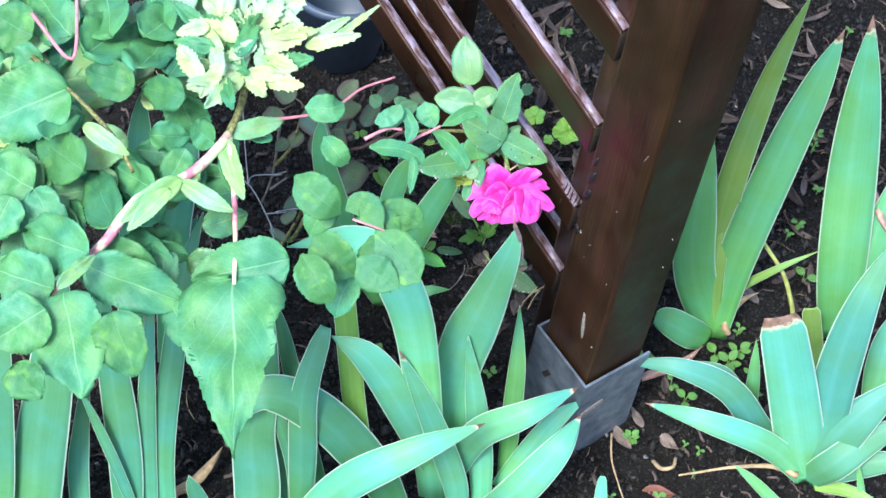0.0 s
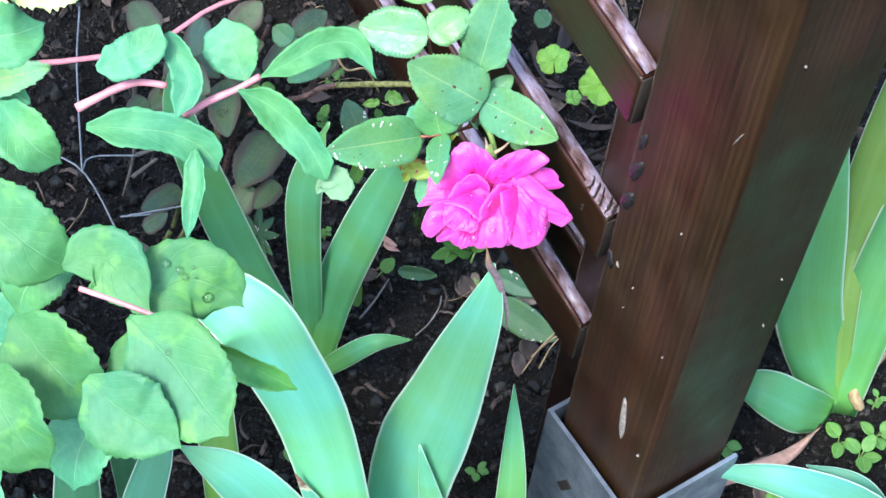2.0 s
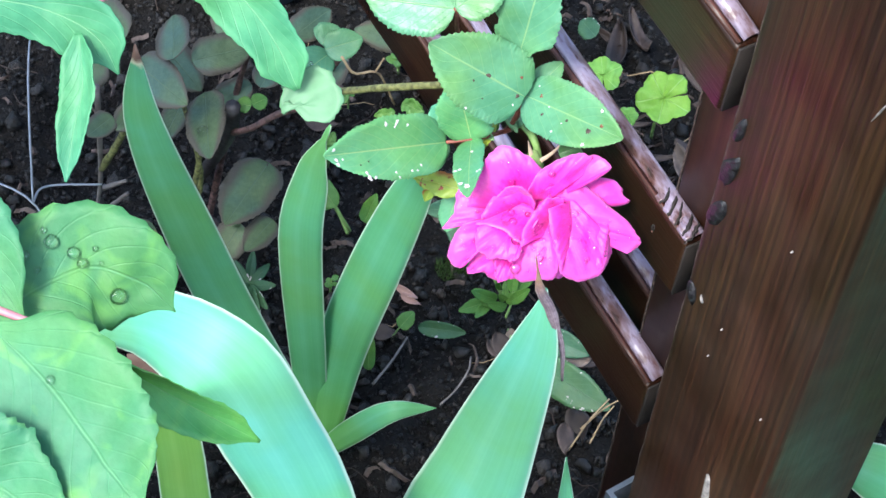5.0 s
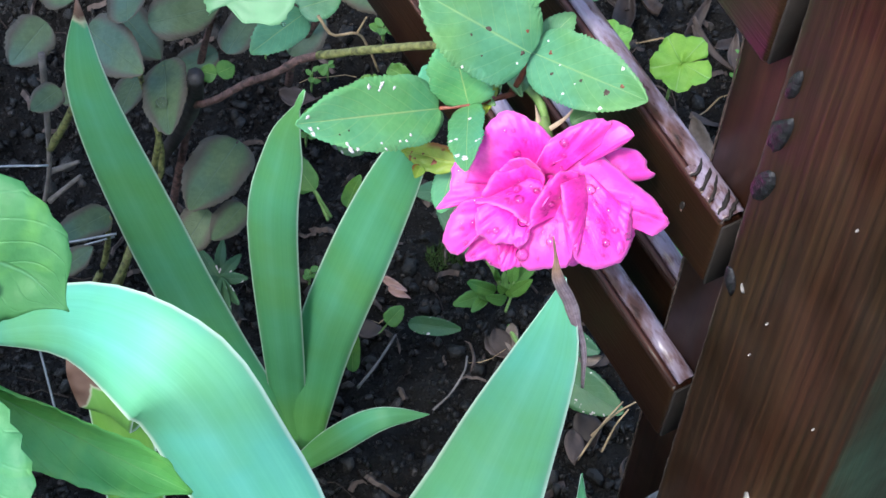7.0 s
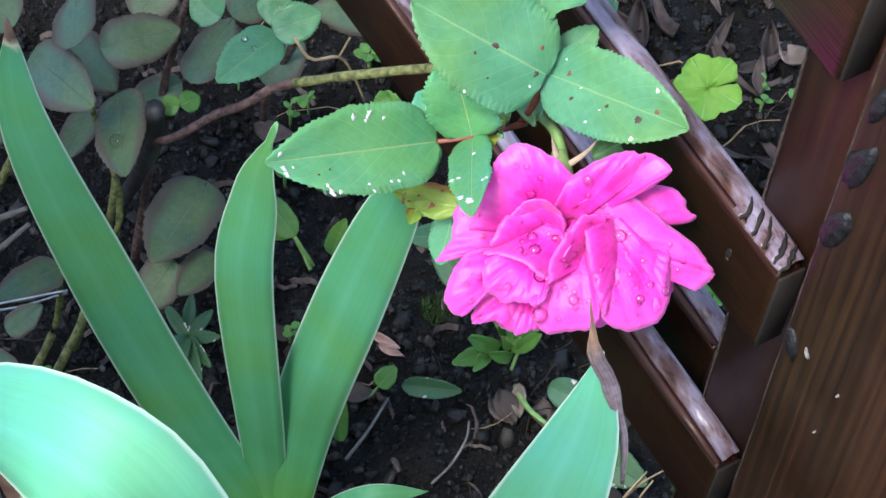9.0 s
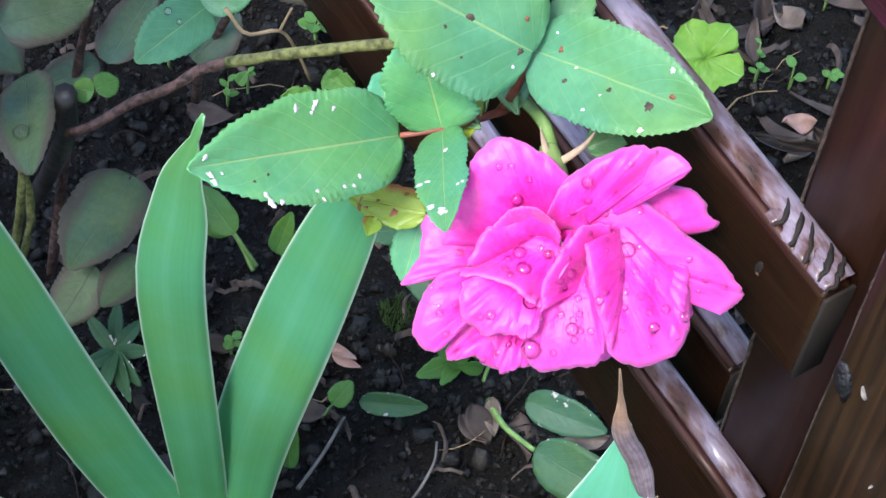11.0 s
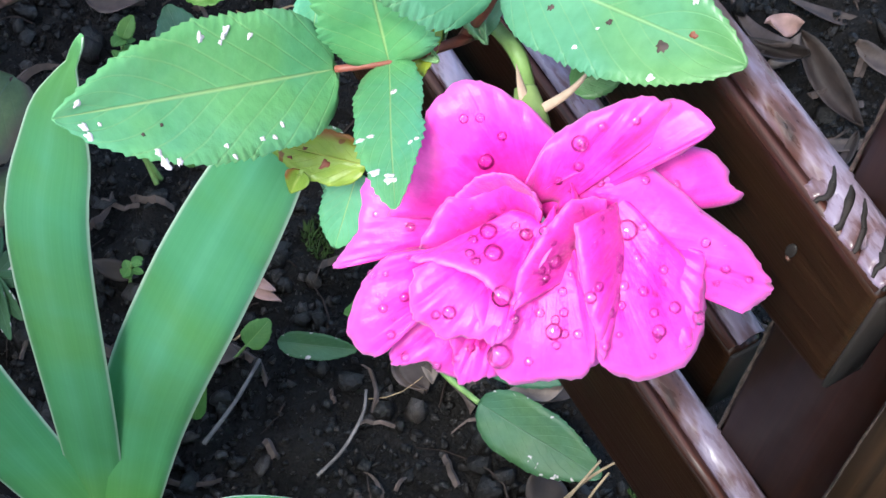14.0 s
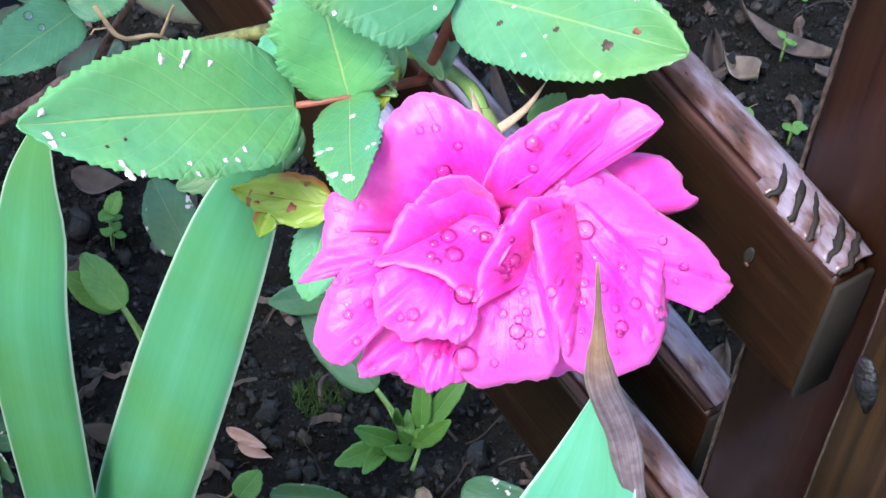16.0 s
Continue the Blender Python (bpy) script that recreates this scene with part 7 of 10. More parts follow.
leaf_part("leaflet", spray, LEAF, (-0.1529, 0.5378, 0.4193), (-0.1718, 0.6009, 0.3733), 0.0179, seed=123.3, teeth=14, fold=0.16348109007119777, droop=0.13995945034951024, depth=0.035, wavy=0.13, nibble=0.08)
leaf_part("leaflet", spray, LEAF_NEAR, (-0.0819, 0.5284, 0.3928), (-0.0430, 0.4976, 0.4145), 0.0209, seed=125.0, teeth=14, fold=0.17324824151190465, droop=0.1264870819769711, depth=0.035, wavy=0.13, nibble=0.08)
leaf_part("leaflet", spray, LEAF_NEAR, (-0.1736, 0.4991, 0.4154), (-0.2332, 0.5360, 0.3688), 0.0301, seed=126.7, teeth=14, fold=0.15378123648259567, droop=0.10774234318763301, depth=0.035, wavy=0.13, nibble=0.08)
leaf_part("leaflet", spray, STIPULE, (-0.2139, 0.5739, 0.3862), (-0.1976, 0.5489, 0.3814), 0.0221, seed=128.39999999999998, teeth=14, fold=0.28204137573491667, droop=0.05464245600956245, depth=0.035, wavy=0.13, nibble=0.08)
leaf_part("leaflet", spray, LEAF_NEAR, (-0.0730, 0.7399, 0.4042), (-0.0214, 0.7615, 0.4139), 0.0294, seed=130.1, teeth=14, fold=0.37106852515466326, droop=0.10564799188203312, depth=0.035, wavy=0.13, nibble=0.08)
leaf_part("leaflet", spray, LEAF_NEAR, (-0.0974, 0.5887, 0.3939), (-0.0788, 0.5602, 0.3923), 0.0211, seed=131.8, teeth=14, fold=0.20865838474780196, droop=0.11155655801945305, depth=0.035, wavy=0.13, nibble=0.08)
leaf_part("leaflet", spray, STIPULE, (-0.0758, 0.6297, 0.3819), (-0.0452, 0.5968, 0.3937), 0.0204, seed=133.5, teeth=14, fold=0.28740055414470844, droop=0.051611098703399035, depth=0.035, wavy=0.13, nibble=0.08)
leaf_part("leaflet", spray, LEAF_NEAR, (-0.1293, 0.5027, 0.4191), (-0.1157, 0.4983, 0.3756), 0.0201, seed=135.2, teeth=14, fold=0.1573410517652462, droop=0.12381196471675315, depth=0.035, wavy=0.13, nibble=0.08)
leaf_part("leaflet", spray, LEAF_NEAR, (-0.0655, 0.5106, 0.4060), (-0.0304, 0.5231, 0.3846), 0.0205, seed=136.89999999999998, teeth=14, fold=0.2127095824867664, droop=0.06956210883405672, depth=0.035, wavy=0.13, nibble=0.08)
leaf_part("leaflet", spray, STIPULE, (-0.1717, 0.6487, 0.4066), (-0.1247, 0.6663, 0.3859), 0.0272, seed=138.6, teeth=14, fold=0.18865955307543625, droop=0.08374390533679114, depth=0.035, wavy=0.13, nibble=0.08)
leaf_part("leaflet", spray, LEAF_NEAR, (-0.0601, 0.6099, 0.4008), (-0.0981, 0.6112, 0.3950), 0.0222, seed=140.3, teeth=14, fold=0.31739316283387076, droop=0.00343090673849491, depth=0.035, wavy=0.13, nibble=0.08)
leaf_part("leaflet", spray, LEAF_NEAR, (-0.1417, 0.5902, 0.3843), (-0.1040, 0.5876, 0.3868), 0.0206, seed=142.0, teeth=14, fold=0.2903203212587756, droop=0.02551487728575697, depth=0.035, wavy=0.13, nibble=0.08)
leaf_part("leaflet", spray, STIPULE, (-0.1545, 0.5738, 0.3829), (-0.1071, 0.6004, 0.3818), 0.0323, seed=143.7, teeth=14, fold=0.26322431896357334, droop=0.05487306852332225, depth=0.035, wavy=0.13, nibble=0.08)
leaf_part("leaflet", spray, LEAF_NEAR, (-0.0942, 0.7247, 0.3998), (-0.0437, 0.6863, 0.4144), 0.0289, seed=145.39999999999998, teeth=14, fold=0.31333193735752557, droop=0.08953271564623562, depth=0.035, wavy=0.13, nibble=0.08)
leaf_part("leaflet", spray, LEAF_NEAR, (-0.1765, 0.4687, 0.4092), (-0.1291, 0.4640, 0.3952), 0.0310, seed=147.1, teeth=14, fold=0.17894454067555898, droop=0.008591617601216578, depth=0.035, wavy=0.13, nibble=0.08)
leaf_part("leaflet", spray, LEAF, (-0.1241, 0.5556, 0.4045), (-0.1570, 0.5351, 0.4130), 0.0249, seed=148.8, teeth=14, fold=0.18635336142504816, droop=0.06254568328521469, depth=0.035, wavy=0.13, nibble=0.08)
leaf_part("leaflet", spray, LEAF_NEAR, (-0.2171, 0.5707, 0.3917), (-0.2129, 0.6177, 0.3690), 0.0198, seed=150.5, teeth=14, fold=0.3738566876183145, droop=0.042528824730409164, depth=0.035, wavy=0.13, nibble=0.08)
leaf_part("leaflet", spray, LEAF_NEAR, (-0.0327, 0.4620, 0.4161), (-0.0073, 0.4218, 0.4149), 0.0258, seed=152.2, teeth=14, fold=0.10108154033691034, droop=0.04371557405568182, depth=0.035, wavy=0.13, nibble=0.08)
leaf_part("leaflet", spray, STIPULE, (-0.1461, 0.6672, 0.4015), (-0.1896, 0.7053, 0.3905), 0.0294, seed=153.89999999999998, teeth=14, fold=0.30693658306191796, droop=0.009668550050829654, depth=0.035, wavy=0.13, nibble=0.08)
leaf_part("leaflet", spray, LEAF_NEAR, (-0.1817, 0.7383, 0.3870), (-0.1923, 0.7881, 0.3789), 0.0255, seed=155.6, teeth=14, fold=0.13545717056106604, droop=0.0961732938399979, depth=0.035, wavy=0.13, nibble=0.08)
leaf_part("leaflet", spray, LEAF_NEAR, (-0.1940, 0.5350, 0.3912), (-0.2047, 0.5856, 0.3802), 0.0254, seed=157.3, teeth=14, fold=0.32766171504395564, droop=0.07871224473696221, depth=0.035, wavy=0.13, nibble=0.08)
leaf_part("leaflet", spray, STIPULE, (-0.1480, 0.6881, 0.4026), (-0.1194, 0.6621, 0.3922), 0.0269, seed=159.0, teeth=14, fold=0.2710492118454628, droop=0.02908215328471879, depth=0.035, wavy=0.13, nibble=0.08)
leaf_part("leaflet", spray, LEAF_NEAR, (-0.0405, 0.5769, 0.3866), (-0.0035, 0.6025, 0.3802), 0.0241, seed=160.7, teeth=14, fold=0.19004665356177192, droop=0.047414894818289914, depth=0.035, wavy=0.13, nibble=0.08)
leaf_part("leaflet", spray, BUD_LIT, (-0.1980, 0.6376, 0.3858), (-0.2133, 0.5804, 0.4082), 0.0306, seed=162.39999999999998, teeth=14, fold=0.19855571531667526, droop=0.1251638500327505, depth=0.035, wavy=0.13, nibble=0.08)
leaf_part("leaflet", spray, STIPULE, (-0.2221, 0.7078, 0.4134), (-0.2015, 0.7457, 0.3651), 0.0209, seed=164.1, teeth=14, fold=0.2667467076596154, droop=0.03342793500131647, depth=0.035, wavy=0.13, nibble=0.08)
leaf_part("leaflet", spray, LEAF_NEAR, (-0.1501, 0.4975, 0.4066), (-0.1436, 0.4759, 0.3795), 0.0216, seed=165.8, teeth=14, fold=0.33721353048900293, droop=0.014418741149496837, depth=0.035, wavy=0.13, nibble=0.08)
leaf_part("leaflet", spray, BUD_LIT, (-0.2589, 0.7488, 0.3979), (-0.2928, 0.7043, 0.4137), 0.0290, seed=167.5, teeth=14, fold=0.20482981401315348, droop=0.10232545822780509, depth=0.035, wavy=0.13, nibble=0.08)
leaf_part("leaflet", spray, STIPULE, (-0.2275, 0.6125, 0.4168), (-0.2811, 0.6431, 0.3866), 0.0277, seed=169.2, teeth=14, fold=0.21772640084699801, droop=0.012964411954073052, depth=0.035, wavy=0.13, nibble=0.08)
leaf_part("leaflet", spray, LEAF_NEAR, (-0.1850, 0.7166, 0.3928), (-0.1808, 0.6726, 0.4019), 0.0230, seed=170.9, teeth=14, fold=0.3650399768510775, droop=0.0476578668519883, depth=0.035, wavy=0.13, nibble=0.08)
leaf_part("leaflet", spray, LEAF_NEAR, (-0.0807, 0.5272, 0.4160), (-0.0578, 0.5552, 0.4091), 0.0226, seed=172.6, teeth=14, fold=0.34923572333946606, droop=0.10662159415437254, depth=0.035, wavy=0.13, nibble=0.08)
leaf_part("leaflet", spray, LEAF, (-0.1188, 0.5108, 0.4162), (-0.1728, 0.5443, 0.3792), 0.0258, seed=174.29999999999998, teeth=14, fold=0.11066151377570105, droop=0.13167204086851197, depth=0.035, wavy=0.13, nibble=0.08)
leaf_part("leaflet", spray, LEAF_NEAR, (-0.1058, 0.5960, 0.4139), (-0.0854, 0.5828, 0.3827), 0.0250, seed=176.0, teeth=14, fold=0.22536695122336353, droop=0.12666676491443216, depth=0.035, wavy=0.13, nibble=0.08)
leaf_part("leaflet", spray, LEAF_NEAR, (-0.1950, 0.5732, 0.3935), (-0.2212, 0.6093, 0.4021), 0.0277, seed=177.7, teeth=14, fold=0.1423276752227854, droop=0.053984587437823646, depth=0.035, wavy=0.13, nibble=0.08)
leaf_part("leaflet", spray, LEAF, (-0.1584, 0.5405, 0.4087), (-0.2001, 0.5801, 0.4046), 0.0361, seed=179.4, teeth=14, fold=0.3786305644775365, droop=0.11124270611687442, depth=0.035, wavy=0.13, nibble=0.08)
leaf_part("leaflet", spray, LEAF_NEAR, (-0.1567, 0.5889, 0.4071), (-0.1609, 0.6484, 0.3984), 0.0294, seed=181.1, teeth=14, fold=0.28646940744127525, droop=0.028040852266738175, depth=0.035, wavy=0.13, nibble=0.08)
leaf_part("leaflet", spray, BUD_LIT, (-0.1412, 0.7420, 0.3852), (-0.0967, 0.7850, 0.3672), 0.0358, seed=182.79999999999998, teeth=14, fold=0.3313971765487228, droop=0.02322197815256231, depth=0.035, wavy=0.13, nibble=0.08)
leaf_part("leaflet", spray, LEAF, (-0.0607, 0.5515, 0.3732), (-0.0555, 0.5108, 0.3871), 0.0208, seed=184.5, teeth=14, fold=0.291472618079456, droop=0.033718531734978, depth=0.035, wavy=0.13, nibble=0.08)
leaf_part("leaflet", spray, LEAF_NEAR, (-0.1201, 0.7764, 0.3797), (-0.0919, 0.7300, 0.4048), 0.0186, seed=186.2, teeth=14, fold=0.10421510152768071, droop=0.07238756119492802, depth=0.035, wavy=0.13, nibble=0.08)
leaf_part("leaflet", spray, LEAF_NEAR, (-0.1599, 0.5969, 0.3869), (-0.1853, 0.6373, 0.3967), 0.0286, seed=187.9, teeth=14, fold=0.17537231131777775, droop=0.014415590529390648, depth=0.035, wavy=0.13, nibble=0.08)
leaf_part("leaflet", spray, STIPULE, (-0.0854, 0.6871, 0.3803), (-0.0629, 0.7267, 0.3774), 0.0253, seed=189.6, teeth=14, fold=0.21620742164569998, droop=0.010513842413260793, depth=0.035, wavy=0.13, nibble=0.08)
leaf_part("leaflet", spray, LEAF_NEAR, (-0.0551, 0.5563, 0.4112), (-0.0394, 0.6089, 0.4002), 0.0282, seed=191.29999999999998, teeth=14, fold=0.3456255690196818, droop=0.1376838513067706, depth=0.035, wavy=0.13, nibble=0.08)
leaf_part("leaflet", spray, BUD_LIT, (-0.2383, 0.7129, 0.3963), (-0.2805, 0.6770, 0.4078), 0.0307, seed=193.0, teeth=14, fold=0.2696677970126222, droop=0.037051097514457745, depth=0.035, wavy=0.13, nibble=0.08)
leaf_part("leaflet", spray, STIPULE, (-0.1308, 0.7002, 0.4141), (-0.1684, 0.6891, 0.3793), 0.0309, seed=194.7, teeth=14, fold=0.3434884915931051, droop=0.023629001356672678, depth=0.035, wavy=0.13, nibble=0.08)
leaf_part("leaflet", spray, LEAF_NEAR, (-0.0440, 0.4579, 0.3972), (-0.0666, 0.4889, 0.3975), 0.0242, seed=196.4, teeth=14, fold=0.15672955117135573, droop=0.13269380860606672, depth=0.035, wavy=0.13, nibble=0.08)
leaf_part("leaflet", spray, BUD_LIT, (-0.1692, 0.7668, 0.3747), (-0.1207, 0.7412, 0.3915), 0.0252, seed=198.1, teeth=14, fold=0.34815244197122514, droop=0.11531728926372517, depth=0.035, wavy=0.13, nibble=0.08)
leaf_part("leaflet", spray, LEAF, (-0.1736, 0.5337, 0.3703), (-0.1624, 0.4749, 0.3849), 0.0318, seed=199.79999999999998, teeth=14, fold=0.1487920010151206, droop=0.07371556677047782, depth=0.035, wavy=0.13, nibble=0.08)
leaf_part("leaflet", spray, LEAF_NEAR, (-0.0737, 0.6586, 0.4182), (-0.0494, 0.6446, 0.3732), 0.0354, seed=201.5, teeth=14, fold=0.20013971641522282, droop=0.004783715232076124, depth=0.035, wavy=0.13, nibble=0.08)
leaf_part("leaflet", spray, LEAF_NEAR, (-0.1774, 0.5647, 0.3786), (-0.2117, 0.5597, 0.3833), 0.0209, seed=203.2, teeth=14, fold=0.34612747820413414, droop=0.06738815497349308, depth=0.035, wavy=0.13, nibble=0.08)
leaf_part("leaflet", spray, LEAF, (-0.1319, 0.4831, 0.3942), (-0.1469, 0.5401, 0.3780), 0.0263, seed=204.9, teeth=14, fold=0.29723444116619646, droop=0.11227976095520073, depth=0.035, wavy=0.13, nibble=0.08)
leaf_part("leaflet", spray, LEAF_NEAR, (-0.0424, 0.5415, 0.3743), (-0.0926, 0.5195, 0.3837), 0.0323, seed=206.6, teeth=14, fold=0.28049098395337935, droop=0.0916602496159754, depth=0.035, wavy=0.13, nibble=0.08)
leaf_part("leaflet", spray, BUD_LIT, (-0.2077, 0.6380, 0.3860), (-0.2245, 0.6004, 0.3963), 0.0212, seed=208.29999999999998, teeth=14, fold=0.15038540406051243, droop=0.07031797697573718, depth=0.035, wavy=0.13, nibble=0.08)
leaf_part("leaflet", spray, STIPULE, (-0.1303, 0.7154, 0.3718), (-0.1639, 0.6651, 0.3986), 0.0260, seed=210.0, teeth=14, fold=0.3669648331818006, droop=0.028676090850856883, depth=0.035, wavy=0.13, nibble=0.08)
leaf_part("leaflet", spray, LEAF_NEAR, (-0.1112, 0.7638, 0.4086), (-0.1081, 0.7389, 0.3713), 0.0274, seed=211.7, teeth=14, fold=0.3190923997803534, droop=0.06285036966300303, depth=0.035, wavy=0.13, nibble=0.08)
leaf_part("leaflet", spray, BUD_LIT, (-0.1793, 0.6817, 0.3764), (-0.2184, 0.6832, 0.3886), 0.0287, seed=213.4, teeth=14, fold=0.33000614233837633, droop=0.10775046803057446, depth=0.035, wavy=0.13, nibble=0.08)
leaf_part("leaflet", spray, STIPULE, (-0.0655, 0.6583, 0.4083), (-0.0710, 0.7214, 0.3724), 0.0219, seed=215.1, teeth=14, fold=0.25415256841910094, droop=0.11577918285846295, depth=0.035, wavy=0.13, nibble=0.08)
leaf_part("leaflet", spray, LEAF_NEAR, (-0.1961, 0.5352, 0.3840), (-0.1437, 0.5236, 0.4022), 0.0316, seed=216.79999999999998, teeth=14, fold=0.10081678278263734, droop=0.06101646900574567, depth=0.035, wavy=0.13, nibble=0.08)
leaf_part("leaflet", spray, LEAF_NEAR, (-0.0900, 0.4417, 0.3904), (-0.0533, 0.4352, 0.4052), 0.0215, seed=218.5, teeth=14, fold=0.2667138579152908, droop=0.1382059256907062, depth=0.035, wavy=0.13, nibble=0.08)
leaf_part("leaflet", spray, LEAF, (-0.0500, 0.5128, 0.4058), (-0.0407, 0.4647, 0.4114), 0.0254, seed=220.2, teeth=14, fold=0.10664323242197227, droop=0.0511753189413148, depth=0.035, wavy=0.13, nibble=0.08)
leaf_part("leaflet", spray, LEAF_NEAR, (-0.2007, 0.6787, 0.3833), (-0.2454, 0.7079, 0.3701), 0.0265, seed=221.9, teeth=14, fold=0.12981008774528827, droop=0.12906496927249017, depth=0.035, wavy=0.13, nibble=0.08)
leaf_part("leaflet", spray, LEAF_NEAR, (-0.1617, 0.5569, 0.3961), (-0.1925, 0.5235, 0.3874), 0.0324, seed=223.6, teeth=14, fold=0.14921147377822228, droop=0.12767848500222964, depth=0.035, wavy=0.13, nibble=0.08)
leaf_part("leaflet", spray, STIPULE, (-0.1543, 0.6941, 0.3920), (-0.1504, 0.6461, 0.3909), 0.0296, seed=225.29999999999998, teeth=14, fold=0.3578583021246441, droop=0.1047461273425243, depth=0.035, wavy=0.13, nibble=0.08)
leaf_part("leaflet", spray, LEAF_NEAR, (-0.1566, 0.5514, 0.3966), (-0.1277, 0.5767, 0.4028), 0.0230, seed=227.0, teeth=14, fold=0.19784952577342158, droop=0.0931440861465959, depth=0.035, wavy=0.13, nibble=0.08)
leaf_part("leaflet", spray, LEAF_NEAR, (-0.1393, 0.5415, 0.3999), (-0.1164, 0.4926, 0.4145), 0.0299, seed=228.7, teeth=14, fold=0.22644393708593022, droop=0.06729198987254688, depth=0.035, wavy=0.13, nibble=0.08)
leaf_part("leaflet", spray, STIPULE, (-0.1053, 0.6099, 0.4146), (-0.1410, 0.5776, 0.4045), 0.0327, seed=230.4, teeth=14, fold=0.36635303311456513, droop=0.038364879905938926, depth=0.035, wavy=0.13, nibble=0.08)
leaf_part("leaflet", spray, LEAF_NEAR, (-0.0850, 0.7499, 0.3828), (-0.1191, 0.7297, 0.3953), 0.0201, seed=232.1, teeth=14, fold=0.21933196036984753, droop=0.05498958611757872, depth=0.035, wavy=0.13, nibble=0.08)
leaf_part("leaflet", spray, BUD_LIT, (-0.0902, 0.7728, 0.3873), (-0.1258, 0.7591, 0.3832), 0.0217, seed=233.79999999999998, teeth=14, fold=0.2670884723423329, droop=0.08347106529841308, depth=0.035, wavy=0.13, nibble=0.08)
leaf_part("leaflet", spray, STIPULE, (-0.1452, 0.6274, 0.4028), (-0.1833, 0.6277, 0.3854), 0.0231, seed=235.5, teeth=14, fold=0.13965254836450924, droop=0.08187830704612853, depth=0.035, wavy=0.13, nibble=0.08)
leaf_part("leaflet", spray, LEAF_NEAR, (-0.1506, 0.5372, 0.4166), (-0.1969, 0.5920, 0.3763), 0.0303, seed=237.2, teeth=14, fold=0.23166986224819638, droop=0.09499804460359207, depth=0.035, wavy=0.13, nibble=0.08)
leaf_part("leaflet", spray, BUD_LIT, (-0.2381, 0.7308, 0.4097), (-0.2902, 0.7608, 0.3727), 0.0246, seed=238.9, teeth=14, fold=0.37003249745443856, droop=0.10393830771936896, depth=0.035, wavy=0.13, nibble=0.08)
leaf_part("leaflet", spray, LEAF, (-0.0330, 0.5189, 0.3850), (0.0109, 0.5173, 0.3869), 0.0272, seed=240.6, teeth=14, fold=0.3193114187179231, droop=0.030620253040935262, depth=0.035, wavy=0.13, nibble=0.08)
leaf_part("leaflet", spray, LEAF_NEAR, (-0.2371, 0.7464, 0.3768), (-0.2324, 0.7876, 0.3719), 0.0246, seed=242.29999999999998, teeth=14, fold=0.1214078303656188, droop=0.08636475793677147, depth=0.035, wavy=0.13, nibble=0.08)

def curled_leaf(pts, widths, mat, label="", roll=0.0, seed=0.0, parent=None):
    """A bent rose leaflet: a strip along pts with the given widths, its sides rolled up by roll, with a ragged toothed rim."""
    rows, half = 40, 5
    line = smooth_line(pts, rows)
    spread = smooth_line([(w, 0, 0) for w in widths], rows)
    grid = []
    for k, p in enumerate(line):
        v = k / rows
        t = (line[min(k + 1, rows)] - line[max(k - 1, 0)]).normalized()
        side = t.cross(FACE).normalized()
        out = side.cross(t).normalized()
        turn = roll * 0.6 * noise.noise(Vector((v * 2.2 + seed, seed, 0.4)))
        side, out = side * math.cos(turn) + out * math.sin(turn), out * math.cos(turn) - side * math.sin(turn)
        w = max(0.0006, spread[k].x / 2) * min(1.0, 5 * v + 0.25) * min(1.0, 6 * (1 - v) + 0.12)
        row = []
        for j in range(-half, half + 1):
            u = j / half
            wj = w
            if abs(j) == half:
                wj *= 1 + (0.0, 0.03, 0.06)[k % 3] + 0.10 * noise.noise(Vector((v * 9 + seed, u * 3, 1.0)))
            q = p + side * wj * u
            q += out * (w * abs(u) * (0.16 + 0.5 * abs(roll) * abs(u)) + 0.10 * w * noise.noise(Vector((v * 7 + seed, u * 1.6, seed))))
            row.append(q)
        grid.append(row)
    bm = bmesh.new()
    sheet(bm, grid, 0.0004)
    ob = part("leaflet", bm, mat, parent or spray, label)
    FRONT.append(ob)
    return ob


FRONT = []


def wet_spot(start, r):
    """A flat bead of rain on the front leaflets, straight below start as seen from above the bed."""
    way = (Vector(start) - Vector((0.2441, 0.1921, 1.0196))).normalized()
    for ob in FRONT:
        skin = BVHTree.FromPolygons([w.co for w in ob.data.vertices], [tuple(p.vertices) for p in ob.data.polygons])
        hit, normal, _, _ = skin.ray_cast(Vector(start), way, 0.2)
        if hit is not None:
            bead(ob, hit, r, normal if normal.dot(way) < 0 else -normal)
            return


curled_leaf([(0.1528, 0.4516, 0.7161), (0.1493, 0.4555, 0.7187), (0.1453, 0.4602, 0.7219), (0.1426, 0.4652, 0.7251)], [0.0025, 0.0120, 0.0151, 0.0050], LEAF_NEAR, seed=1.0)
curled_leaf([(0.1565, 0.4505, 0.7211), (0.1638, 0.4571, 0.7220), (0.1712, 0.4641, 0.7230), (0.1796, 0.4670, 0.7215), (0.1873, 0.4618, 0.7148)], [0.0025, 0.0077, 0.0090, 0.0075, 0.0010], LEAF_NEAR, roll=0.5, seed=2.0)
curled_leaf([(0.1510, 0.4464, 0.7189), (0.1592, 0.4463, 0.7148), (0.1673, 0.4442, 0.7095), (0.1739, 0.4406, 0.7034), (0.1786, 0.4366, 0.6971)], [0.0030, 0.0092, 0.0105, 0.0087, 0.0082], LEAF_NEAR, label="twisted leaflet eaten at its end", roll=0.9, seed=3.0)
